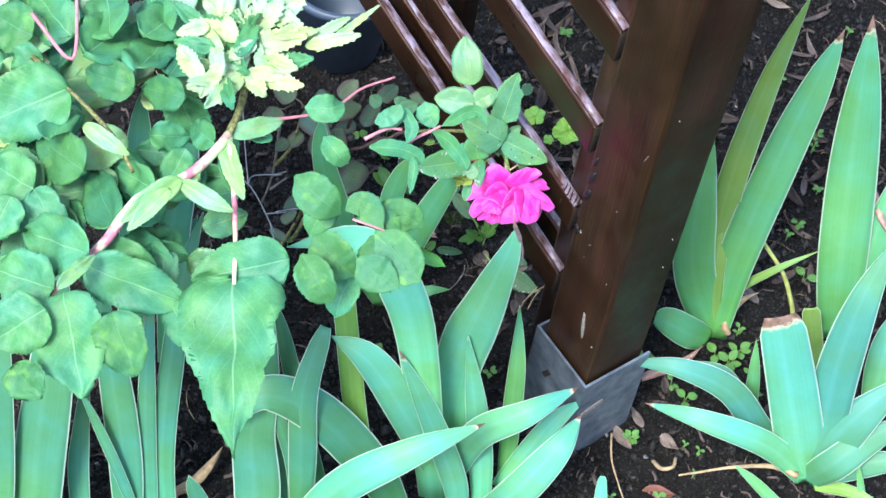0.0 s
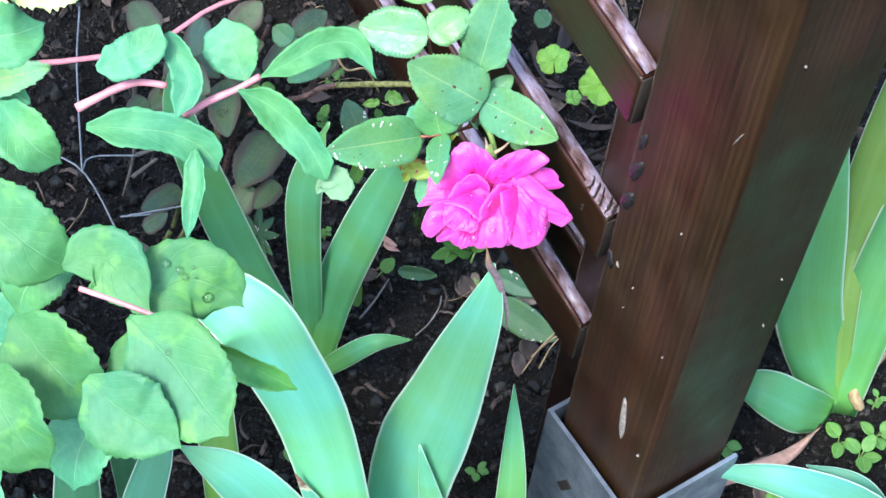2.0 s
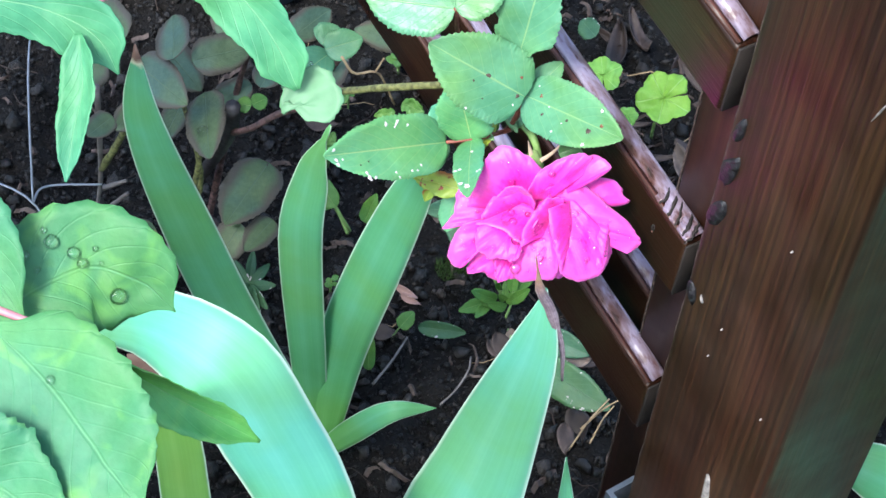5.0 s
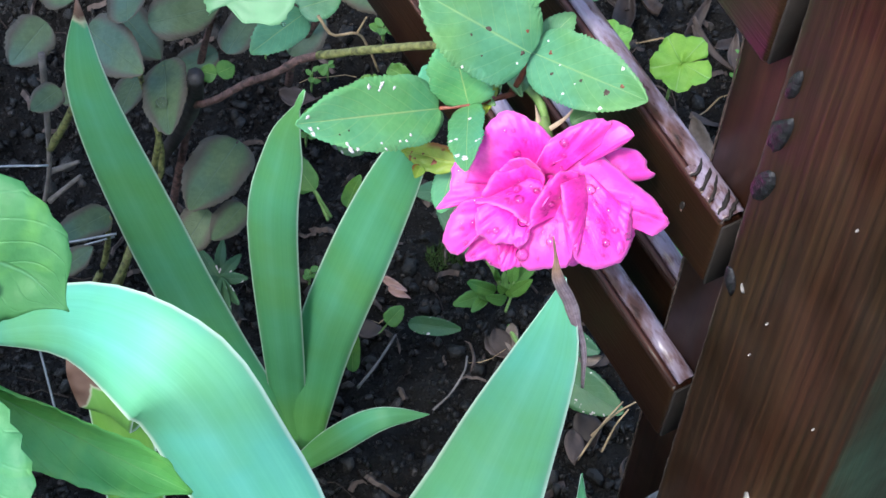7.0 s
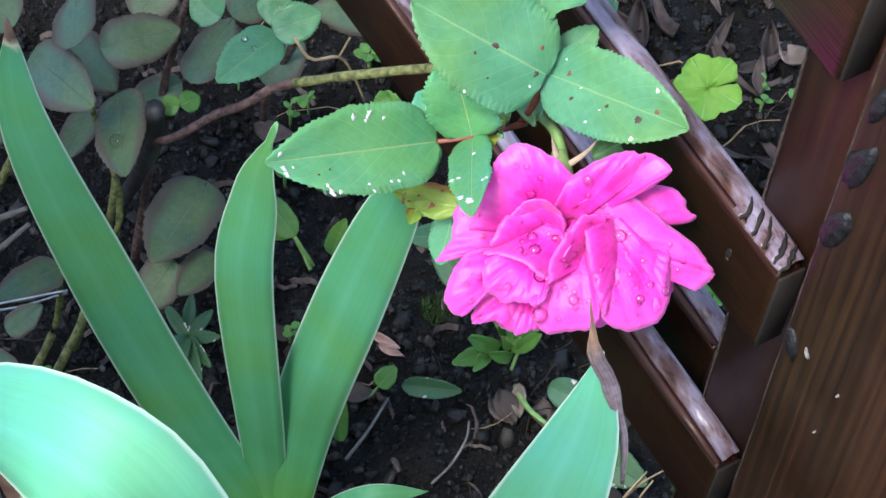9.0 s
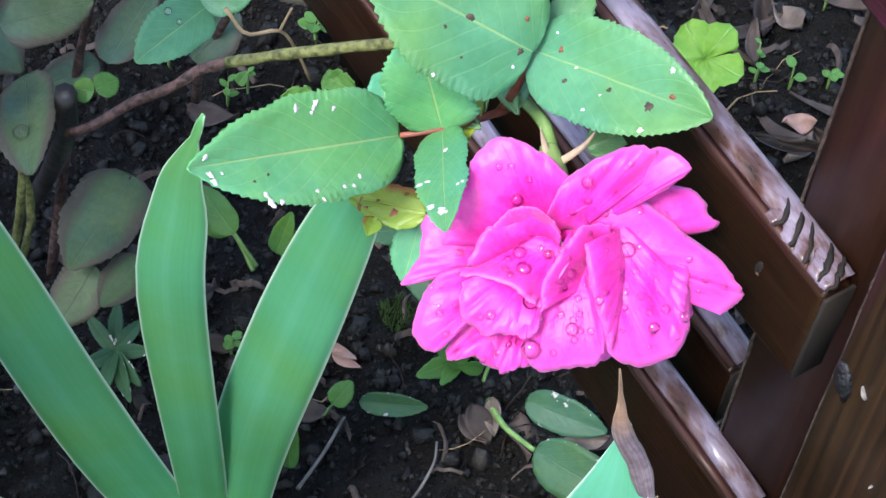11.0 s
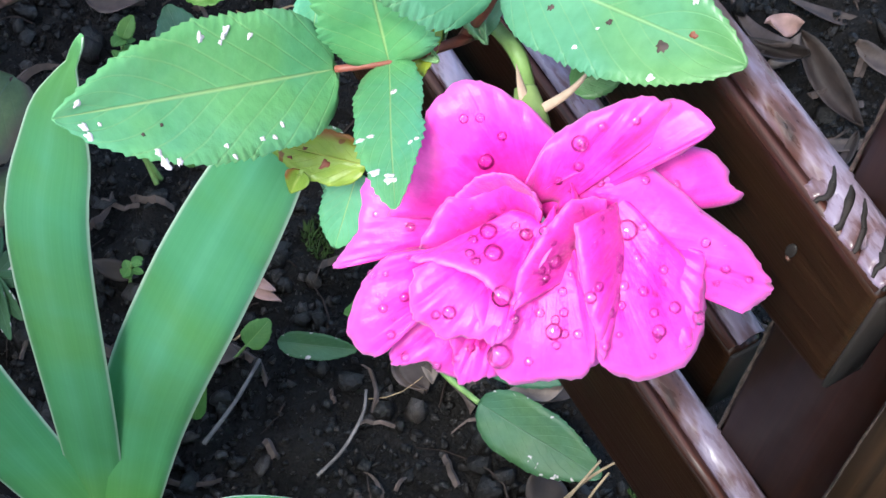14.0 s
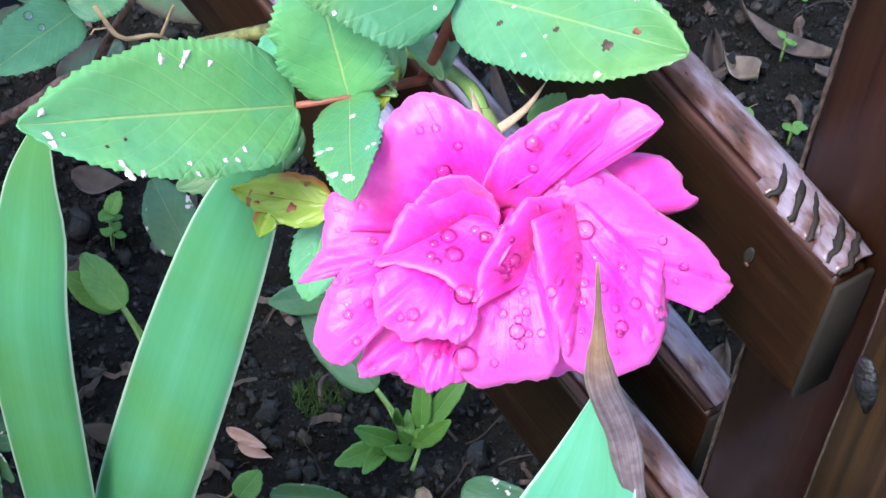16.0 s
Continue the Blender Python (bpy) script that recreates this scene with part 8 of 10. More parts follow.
curled_leaf([(0.1766, 0.4396, 0.6967), (0.1812, 0.4366, 0.6946), (0.1809, 0.4335, 0.6927)], [0.0077, 0.0108, 0.0039], PALE_LEAF, label="pale torn underside of a leaflet", seed=3.5)
curled_leaf([(0.1127, 0.4276, 0.7149), (0.1242, 0.4310, 0.7129), (0.1347, 0.4336, 0.7104), (0.1441, 0.4333, 0.7062), (0.1488, 0.4303, 0.7005)], [0.0074, 0.0109, 0.0104, 0.0104, 0.0025], LEAF_NEAR, roll=-0.5, seed=4.0)
curled_leaf([(0.1420, 0.4318, 0.7077), (0.1443, 0.4246, 0.7031), (0.1443, 0.4176, 0.6988), (0.1446, 0.4106, 0.6944)], [0.0050, 0.0065, 0.0050, 0.0018], LEAF_NEAR, roll=0.8, seed=5.0)
curled_leaf([(0.1297, 0.4531, 0.7300), (0.1347, 0.4476, 0.7263), (0.1381, 0.4424, 0.7229), (0.1365, 0.4341, 0.7177)], [0.0074, 0.0072, 0.0086, 0.0049], LEAF_NEAR, roll=0.7, seed=6.0)
curled_leaf([(0.1135, 0.4385, 0.7275), (0.1203, 0.4418, 0.7293), (0.1256, 0.4459, 0.7316), (0.1280, 0.4516, 0.7351)], [0.0073, 0.0110, 0.0110, 0.0061], LEAF_NEAR, seed=7.0)
stalk("leaf_stalk", spray, CANE_PINK, [(0.1370, 0.4392, 0.7115), (0.1442, 0.4447, 0.7145), (0.1504, 0.4484, 0.7166), (0.1559, 0.4524, 0.7188)], 0.0011, 0.0009)
stalk("leaf_stalk", spray, CANE_PINK, [(0.1085, 0.4329, 0.7149), (0.1173, 0.4388, 0.7181), (0.1242, 0.4420, 0.7198), (0.1317, 0.4427, 0.7199)], 0.0013, 0.0009)
curled_leaf([(0.1236, 0.4163, 0.6363), (0.1304, 0.4236, 0.6379), (0.1389, 0.4297, 0.6387), (0.1488, 0.4302, 0.6357), (0.1559, 0.4280, 0.6309)], [0.0074, 0.0234, 0.0253, 0.0185, 0.0015], LEAF_FULL, label="light green leaflet with beads of rain", seed=8.0)
curled_leaf([(0.1246, 0.4109, 0.6423), (0.1365, 0.4035, 0.6400), (0.1473, 0.3949, 0.6369), (0.1552, 0.3879, 0.6349), (0.1622, 0.3824, 0.6340)], [0.0097, 0.0279, 0.0303, 0.0230, 0.0036], LEAF_FULL, seed=9.0)
curled_leaf([(0.1391, 0.4144, 0.6381), (0.1487, 0.4134, 0.6311), (0.1573, 0.4134, 0.6247), (0.1667, 0.4132, 0.6183), (0.1761, 0.4133, 0.6120)], [0.0040, 0.0085, 0.0098, 0.0078, 0.0034], LEAF_ROLLED, label="rolled narrow yellow-green leaflet", roll=1.4, seed=10.0)
curled_leaf([(0.1019, 0.4210, 0.6463), (0.1108, 0.4257, 0.6490), (0.1189, 0.4230, 0.6469), (0.1310, 0.4137, 0.6404)], [0.0073, 0.0183, 0.0207, 0.0024], LEAF_FULL, seed=11.0)
curled_leaf([(0.1168, 0.3905, 0.6375), (0.1292, 0.3846, 0.6331), (0.1396, 0.3814, 0.6306), (0.1489, 0.3785, 0.6283)], [0.0143, 0.0262, 0.0191, 0.0024], LEAF_FULL, seed=12.0)
curled_leaf([(0.0614, 0.4502, 0.6337), (0.0742, 0.4415, 0.6325), (0.0869, 0.4359, 0.6273), (0.0983, 0.4370, 0.6169)], [0.0093, 0.0267, 0.0245, 0.0040], LEAF_FULL, roll=0.2, seed=20.0)
curled_leaf([(0.0807, 0.4234, 0.6046), (0.0924, 0.4141, 0.6031), (0.1041, 0.4076, 0.5974), (0.1152, 0.4075, 0.5862)], [0.0101, 0.0289, 0.0266, 0.0043], LEAF_FULL, roll=0.3, seed=21.0)
curled_leaf([(0.0765, 0.4028, 0.6097), (0.0857, 0.3922, 0.6074), (0.0950, 0.3839, 0.6007), (0.1041, 0.3815, 0.5882)], [0.0086, 0.0247, 0.0227, 0.0037], LEAF_FULL, roll=0.5, seed=22.0)
curled_leaf([(0.1206, 0.4332, 0.6030), (0.1269, 0.4204, 0.5996), (0.1337, 0.4099, 0.5916), (0.1416, 0.4051, 0.5777)], [0.0095, 0.0273, 0.0251, 0.0041], LEAF_FULL, roll=0.2, seed=23.0)
curled_leaf([(0.0643, 0.4552, 0.7069), (0.0745, 0.4541, 0.7105), (0.0836, 0.4568, 0.7106), (0.0892, 0.4663, 0.7056)], [0.0062, 0.0178, 0.0164, 0.0027], LEAF_NEAR, roll=0.3, seed=24.0)
curled_leaf([(0.0796, 0.4472, 0.6895), (0.0867, 0.4399, 0.6894), (0.0934, 0.4359, 0.6855), (0.0994, 0.4385, 0.6762)], [0.0052, 0.0148, 0.0136, 0.0022], LEAF_NEAR, roll=0.5, seed=25.0)
curled_leaf([(0.0894, 0.4576, 0.6018), (0.0848, 0.4480, 0.6008), (0.0798, 0.4402, 0.5950), (0.0765, 0.4357, 0.5818)], [0.0072, 0.0204, 0.0188, 0.0031], LEAF_NEAR, roll=0.2, seed=26.0)
curled_leaf([(0.1120, 0.4166, 0.5755), (0.1092, 0.4058, 0.5737), (0.1066, 0.3964, 0.5668), (0.1059, 0.3907, 0.5527)], [0.0078, 0.0223, 0.0205, 0.0033], LEAF_NEAR, roll=0.3, seed=27.0)
stalk("leaf_stalk", spray, CANE_PINK, [(0.1079, 0.4169, 0.6433), (0.1206, 0.4155, 0.6419), (0.1322, 0.4140, 0.6405), (0.1405, 0.4131, 0.6396)], 0.0009, 0.0007)
wet_spot((0.1494, 0.3997, 0.6904), 0.0013)
wet_spot((0.1512, 0.3985, 0.6896), 0.0011)
wet_spot((0.1453, 0.4006, 0.6912), 0.0015)
wet_spot((0.1415, 0.3979, 0.6895), 0.0010)
wet_spot((0.1582, 0.3951, 0.6870), 0.0017)
wet_spot((0.1437, 0.4020, 0.6921), 0.0007)
wet_spot((0.1439, 0.3963, 0.6884), 0.0007)
wet_spot((0.1530, 0.4009, 0.6911), 0.0006)
wet_spot((0.1495, 0.3816, 0.6784), 0.0009)
wet_spot((0.1545, 0.3991, 0.6898), 0.0005)
leaf_part("leaflet", spray, LEAF_NEAR, (-0.0150, 0.6023, 0.4500), (-0.0060, 0.5530, 0.4500), 0.0173, seed=12.7, teeth=6, fold=0.9)
leaf_part("leaflet", spray, LEAF_NEAR, (0.0010, 0.6150, 0.4500), (0.0168, 0.6071, 0.4500), 0.0157, seed=13.7, teeth=6, fold=0.9)
leaf_part("bract", spray, BUD_LIT, (-0.0183, 0.6770, 0.4900), (-0.0482, 0.7248, 0.4900), 0.0202, seed=20, teeth=9, fold=0.5, depth=0.12, droop=-0.05, wavy=0.2)
leaf_part("bract", spray, BUD_LIT, (-0.0161, 0.6776, 0.4900), (-0.0007, 0.7255, 0.4960), 0.0230, seed=21, teeth=9, fold=0.5, depth=0.12, droop=-0.05, wavy=0.2)
leaf_part("bract", spray, BUD_LIT, (-0.0158, 0.6656, 0.4900), (0.0301, 0.6793, 0.5020), 0.0171, seed=22, teeth=9, fold=0.5, depth=0.12, droop=-0.05, wavy=0.2)
leaf_part("bract", spray, BUD_LIT, (-0.0145, 0.6599, 0.4900), (-0.0402, 0.6298, 0.4900), 0.0159, seed=23, teeth=9, fold=0.5, depth=0.12, droop=-0.05, wavy=0.2)
leaf_part("bract", spray, BUD_LIT, (-0.0170, 0.6713, 0.4900), (-0.0621, 0.6732, 0.4960), 0.0171, seed=24, teeth=9, fold=0.5, depth=0.12, droop=-0.05, wavy=0.2)
leaf_part("bract", spray, BUD_LIT, (-0.0088, 0.6554, 0.4900), (0.0306, 0.6437, 0.5020), 0.0158, seed=25, teeth=9, fold=0.5, depth=0.12, droop=-0.05, wavy=0.2)
leaf_part("bract", spray, BUD_LIT, (-0.0107, 0.6430, 0.4900), (0.0087, 0.6185, 0.4900), 0.0141, seed=26, teeth=9, fold=0.5, depth=0.12, droop=-0.05, wavy=0.2)
leaf_part("bract", spray, BUD_LIT, (-0.0138, 0.6363, 0.4900), (-0.0357, 0.5914, 0.4960), 0.0140, seed=27, teeth=9, fold=0.5, depth=0.12, droop=-0.05, wavy=0.2)
leaf_part("bract", spray, BUD_LIT, (0.0288, 0.6767, 0.4900), (0.0725, 0.6899, 0.5020), 0.0103, seed=28, teeth=9, fold=0.5, depth=0.12, droop=-0.05, wavy=0.2)
leaf_part("bract", spray, BUD_LIT, (0.0389, 0.6732, 0.4900), (0.0803, 0.7325, 0.4900), 0.0058, seed=29, teeth=9, fold=0.5, depth=0.12, droop=-0.05, wavy=0.2)
leaf_part("bract", spray, BUD_LIT, (0.0298, 0.6830, 0.4900), (0.0595, 0.7099, 0.4960), 0.0086, seed=30, teeth=9, fold=0.5, depth=0.12, droop=-0.05, wavy=0.2)
leaf_part("bract", spray, BUD_LIT, (0.0050, 0.6351, 0.4900), (0.0385, 0.6281, 0.5020), 0.0112, seed=31, teeth=9, fold=0.5, depth=0.12, droop=-0.05, wavy=0.2)
leaf_part("bract", spray, BUD_LIT, (-0.0157, 0.6241, 0.4900), (-0.0550, 0.6144, 0.4900), 0.0124, seed=32, teeth=9, fold=0.5, depth=0.12, droop=-0.05, wavy=0.2)
leaf_part("bract", spray, BUD_LIT, (-0.0075, 0.6919, 0.4900), (0.0186, 0.7242, 0.4960), 0.0202, seed=33, teeth=9, fold=0.5, depth=0.12, droop=-0.05, wavy=0.2)
leaf_part("bract", spray, BUD_LIT, (-0.0267, 0.6932, 0.4900), (-0.0563, 0.7186, 0.5020), 0.0201, seed=34, teeth=9, fold=0.5, depth=0.12, droop=-0.05, wavy=0.2)
leaf_part("bract", spray, LEAF_NEAR, (-0.0048, 0.7060, 0.4978), (-0.0227, 0.7312, 0.4967), 0.0082, seed=60.5, teeth=9, fold=0.5, depth=0.1, droop=0.0, wavy=0.2)
leaf_part("bract", spray, BUD_LIT, (0.0041, 0.6709, 0.5042), (0.0371, 0.6859, 0.5014), 0.0093, seed=61.5, teeth=9, fold=0.5, depth=0.1, droop=0.0, wavy=0.2)
leaf_part("bract", spray, BUD_LIT, (-0.0410, 0.6152, 0.5018), (-0.0702, 0.6502, 0.4940), 0.0148, seed=62.5, teeth=9, fold=0.5, depth=0.1, droop=0.0, wavy=0.2)
leaf_part("bract", spray, LEAF_NEAR, (-0.0217, 0.7141, 0.4961), (-0.0644, 0.7073, 0.5047), 0.0117, seed=63.5, teeth=9, fold=0.5, depth=0.1, droop=0.0, wavy=0.2)
leaf_part("bract", spray, BUD_LIT, (-0.0271, 0.6703, 0.4948), (-0.0677, 0.6714, 0.4992), 0.0142, seed=64.5, teeth=9, fold=0.5, depth=0.1, droop=0.0, wavy=0.2)
leaf_part("bract", spray, BUD_LIT, (-0.0084, 0.6618, 0.5023), (-0.0271, 0.6462, 0.4939), 0.0103, seed=65.5, teeth=9, fold=0.5, depth=0.1, droop=0.0, wavy=0.2)
leaf_part("bract", spray, LEAF_NEAR, (-0.0265, 0.6266, 0.4924), (-0.0112, 0.5884, 0.5069), 0.0114, seed=66.5, teeth=9, fold=0.5, depth=0.1, droop=0.0, wavy=0.2)
leaf_part("bract", spray, BUD_LIT, (-0.0433, 0.6969, 0.4886), (-0.0523, 0.7297, 0.4879), 0.0121, seed=67.5, teeth=9, fold=0.5, depth=0.1, droop=0.0, wavy=0.2)
leaf_part("bract", spray, BUD_LIT, (-0.0068, 0.6522, 0.4879), (0.0259, 0.6356, 0.4993), 0.0094, seed=68.5, teeth=9, fold=0.5, depth=0.1, droop=0.0, wavy=0.2)
leaf_part("bract", spray, LEAF_NEAR, (-0.0386, 0.6674, 0.4883), (-0.0101, 0.6356, 0.4917), 0.0153, seed=69.5, teeth=9, fold=0.5, depth=0.1, droop=0.0, wavy=0.2)
leaf_part("bract", spray, BUD_LIT, (-0.0398, 0.6818, 0.5012), (-0.0397, 0.7136, 0.5067), 0.0145, seed=70.5, teeth=9, fold=0.5, depth=0.1, droop=0.0, wavy=0.2)
leaf_part("bract", spray, BUD_LIT, (-0.0485, 0.6696, 0.5023), (-0.0738, 0.6611, 0.4949), 0.0113, seed=71.5, teeth=9, fold=0.5, depth=0.1, droop=0.0, wavy=0.2)
leaf_part("bract", spray, LEAF_NEAR, (-0.0498, 0.6707, 0.4947), (-0.0813, 0.6828, 0.5075), 0.0122, seed=72.5, teeth=9, fold=0.5, depth=0.1, droop=0.0, wavy=0.2)
leaf_part("bract", spray, BUD_LIT, (-0.0366, 0.6943, 0.4996), (-0.0194, 0.6744, 0.4898), 0.0110, seed=73.5, teeth=9, fold=0.5, depth=0.1, droop=0.0, wavy=0.2)
leaf_part("bract", spray, BUD_LIT, (-0.0171, 0.6315, 0.4897), (-0.0525, 0.6069, 0.5074), 0.0102, seed=74.5, teeth=9, fold=0.5, depth=0.1, droop=0.0, wavy=0.2)
leaf_part("bract", spray, LEAF_NEAR, (-0.0403, 0.6525, 0.4974), (-0.0745, 0.6537, 0.4937), 0.0122, seed=75.5, teeth=9, fold=0.5, depth=0.1, droop=0.0, wavy=0.2)
leaf_part("bract", spray, BUD_LIT, (-0.0257, 0.6586, 0.5002), (-0.0373, 0.6803, 0.5056), 0.0119, seed=76.5, teeth=9, fold=0.5, depth=0.1, droop=0.0, wavy=0.2)
leaf_part("bract", spray, BUD_LIT, (-0.0508, 0.6723, 0.4945), (-0.0318, 0.6466, 0.5044), 0.0067, seed=77.5, teeth=9, fold=0.5, depth=0.1, droop=0.0, wavy=0.2)
leaf_part("bract", spray, LEAF_NEAR, (0.0024, 0.6499, 0.4892), (0.0399, 0.6566, 0.5029), 0.0137, seed=78.5, teeth=9, fold=0.5, depth=0.1, droop=0.0, wavy=0.2)
leaf_part("bract", spray, BUD_LIT, (-0.0287, 0.6364, 0.5026), (-0.0412, 0.6023, 0.4949), 0.0112, seed=79.5, teeth=9, fold=0.5, depth=0.1, droop=0.0, wavy=0.2)
leaf_part("bract", spray, BUD_LIT, (-0.0101, 0.7129, 0.4897), (0.0271, 0.6894, 0.4915), 0.0137, seed=80.5, teeth=9, fold=0.5, depth=0.1, droop=0.0, wavy=0.2)
leaf_part("bract", spray, LEAF_NEAR, (-0.0151, 0.7075, 0.4901), (-0.0171, 0.6740, 0.5037), 0.0081, seed=81.5, teeth=9, fold=0.5, depth=0.1, droop=0.0, wavy=0.2)
leaf_part("bract", spray, BUD_LIT, (-0.0073, 0.6355, 0.4977), (0.0194, 0.6396, 0.4940), 0.0114, seed=82.5, teeth=9, fold=0.5, depth=0.1, droop=0.0, wavy=0.2)
leaf_part("bract", spray, BUD_LIT, (-0.0281, 0.6198, 0.5038), (-0.0420, 0.6614, 0.4958), 0.0115, seed=83.5, teeth=9, fold=0.5, depth=0.1, droop=0.0, wavy=0.2)
leaf_part("bract", spray, LEAF_NEAR, (-0.0201, 0.6452, 0.5008), (-0.0122, 0.6810, 0.5016), 0.0139, seed=84.5, teeth=9, fold=0.5, depth=0.1, droop=0.0, wavy=0.2)
leaf_part("bract", spray, BUD_LIT, (-0.0394, 0.6421, 0.4876), (-0.0654, 0.6317, 0.5002), 0.0082, seed=85.5, teeth=9, fold=0.5, depth=0.1, droop=0.0, wavy=0.2)
leaf_part("bract", spray, BUD_LIT, (-0.0310, 0.6722, 0.4865), (-0.0176, 0.6430, 0.4937), 0.0103, seed=86.5, teeth=9, fold=0.5, depth=0.1, droop=0.0, wavy=0.2)
leaf_part("bract", spray, LEAF_NEAR, (-0.0419, 0.6855, 0.4998), (-0.0144, 0.6724, 0.4897), 0.0141, seed=87.5, teeth=9, fold=0.5, depth=0.1, droop=0.0, wavy=0.2)
leaf_part("bract", spray, BUD_LIT, (-0.0622, 0.7063, 0.4867), (-0.0213, 0.6785, 0.5033), 0.0117, seed=88.5, teeth=9, fold=0.5, depth=0.1, droop=0.0, wavy=0.2)
leaf_part("bract", spray, BUD_LIT, (-0.0414, 0.6988, 0.5036), (-0.0373, 0.7310, 0.5023), 0.0105, seed=89.5, teeth=9, fold=0.5, depth=0.1, droop=0.0, wavy=0.2)
leaf_part("bract", spray, LEAF_NEAR, (-0.0240, 0.6700, 0.4894), (-0.0674, 0.6820, 0.4895), 0.0190, seed=90.5, teeth=9, fold=0.5, depth=0.1, droop=0.0, wavy=0.2)
leaf_part("bract", spray, BUD_LIT, (-0.0085, 0.6672, 0.4895), (-0.0249, 0.6462, 0.5051), 0.0062, seed=91.5, teeth=9, fold=0.5, depth=0.1, droop=0.0, wavy=0.2)
leaf_part("bract", spray, BUD_LIT, (-0.0171, 0.6815, 0.4863), (-0.0003, 0.6518, 0.5028), 0.0064, seed=92.5, teeth=9, fold=0.5, depth=0.1, droop=0.0, wavy=0.2)
leaf_part("bract", spray, LEAF_NEAR, (-0.0199, 0.6662, 0.4935), (-0.0223, 0.6830, 0.5039), 0.0090, seed=93.5, teeth=9, fold=0.5, depth=0.1, droop=0.0, wavy=0.2)
leaf_part("stipule", spray, STIPULE, (-0.0188, 0.5880, 0.4680), (0.0062, 0.5391, 0.4620), 0.0153, label="pale green stipule with a pink centre", seed=384.5, teeth=12, fold=0.4, depth=0.04, wavy=0.15)
leaf_part("stipule", spray, STIPULE, (-0.0423, 0.5383, 0.4680), (0.0021, 0.5232, 0.4620), 0.0151, label="pale green stipule with a pink centre", seed=403.8, teeth=12, fold=0.4, depth=0.04, wavy=0.15)
leaf_part("stipule", spray, STIPULE, (-0.0422, 0.5416, 0.4680), (-0.0787, 0.4969, 0.4620), 0.0177, label="pale green stipule with a pink centre", seed=417.0, teeth=12, fold=0.4, depth=0.04, wavy=0.15)
leaf_part("stipule", spray, STIPULE, (-0.0485, 0.5301, 0.4680), (-0.0725, 0.4902, 0.4620), 0.0133, label="pale green stipule with a pink centre", seed=430.0, teeth=12, fold=0.4, depth=0.04, wavy=0.15)
leaf_part("stipule", spray, STIPULE, (-0.0150, 0.5918, 0.4680), (0.0252, 0.6206, 0.4620), 0.0155, label="pale green stipule with a pink centre", seed=250.5, teeth=12, fold=0.4, depth=0.04, wavy=0.15)
leaf_part("stipule", spray, STIPULE, (-0.1288, 0.5756, 0.4680), (-0.0899, 0.5581, 0.4620), 0.0135, label="pale green stipule with a pink centre", seed=285.0, teeth=12, fold=0.4, depth=0.04, wavy=0.15)
leaf_part("stipule", spray, STIPULE, (-0.1095, 0.4220, 0.4680), (-0.0904, 0.4645, 0.4620), 0.0112, label="pale green stipule with a pink centre", seed=450.0, teeth=12, fold=0.4, depth=0.04, wavy=0.15)
bead(old, (0.0444, 0.8231, 0.1530), 0.0030)
bead(old, (0.0916, 0.8395, 0.2050), 0.0013)
bead(old, (0.0956, 0.8368, 0.2040), 0.0010)


def skin_of(leaf):
    return BVHTree.FromPolygons([w.co for w in leaf.data.vertices], [tuple(p.vertices) for p in leaf.data.polygons])


MARKED = [(leaf, skin_of(leaf)) for leaf in (leaf_long, leaf_up, leaf_down, leaf_broad, leaf_second, leaf_yellow)]


def leaf_mark(start, way, size, mat):
    """A small scraped, spotted or eaten patch on the leaf that lies that way."""
    best = None
    for leaf, skin in MARKED:
        hit, normal, _, far = skin.ray_cast(Vector(start), Vector(way))
        if hit is not None and (best is None or far < best[3]):
            best = (leaf, hit, normal, far)
    if best is None:
        return
    leaf, hit, normal, _ = best
    if normal.dot(Vector(way)) > 0:
        normal = -normal
    a = normal.orthogonal().normalized()
    b = normal.cross(a)
    bm = bmesh.new()
    rings = []
    for k, lift in ((1.0, 0.00005), (0.7, 0.00028)):
        ring = []
        for j in range(16):
            w = j * math.pi / 8
            r = size * k * (0.9 + 0.95 * noise.noise(Vector((math.cos(w) * 1.9, math.sin(w) * 1.9, hit.x * 900 + hit.y * 700))))
            ring.append(bm.verts.new(hit + (a * math.cos(w) + b * math.sin(w)) * r + normal * lift))
        rings.append(ring)
    for j in range(16):
        bm.faces.new((rings[0][j], rings[0][(j + 1) % 16], rings[1][(j + 1) % 16], rings[1][j]))
    bm.faces.new(rings[1])
    part("leaf_mark", bm, mat, leaf, "pale scraped patch" if mat == SCRAPED else "dark eaten spot" if mat == HOLE else "red-brown spot")


leaf_mark((0.1563, 0.6925, 0.3596), (-0.1110, 0.5633, -0.8187), 0.00102, SCRAPED)
leaf_mark((0.1596, 0.6923, 0.3596), (-0.1008, 0.5635, -0.8199), 0.00066, SCRAPED)
leaf_mark((0.1600, 0.6948, 0.3595), (-0.0991, 0.5690, -0.8163), 0.00087, SCRAPED)
leaf_mark((0.1598, 0.6936, 0.3595), (-0.0999, 0.5664, -0.8181), 0.00061, SCRAPED)
leaf_mark((0.1638, 0.6946, 0.3595), (-0.0873, 0.5692, -0.8176), 0.00072, SCRAPED)
leaf_mark((0.1641, 0.6736, 0.3604), (-0.0898, 0.5226, -0.8478), 0.00050, SCRAPED)
leaf_mark((0.1657, 0.6719, 0.3605), (-0.0846, 0.5191, -0.8505), 0.00054, SCRAPED)
leaf_mark((0.1716, 0.6791, 0.3602), (-0.0644, 0.5364, -0.8415), 0.00070, SCRAPED)
leaf_mark((0.1691, 0.6759, 0.3604), (-0.0728, 0.5289, -0.8455), 0.00050, SCRAPED)
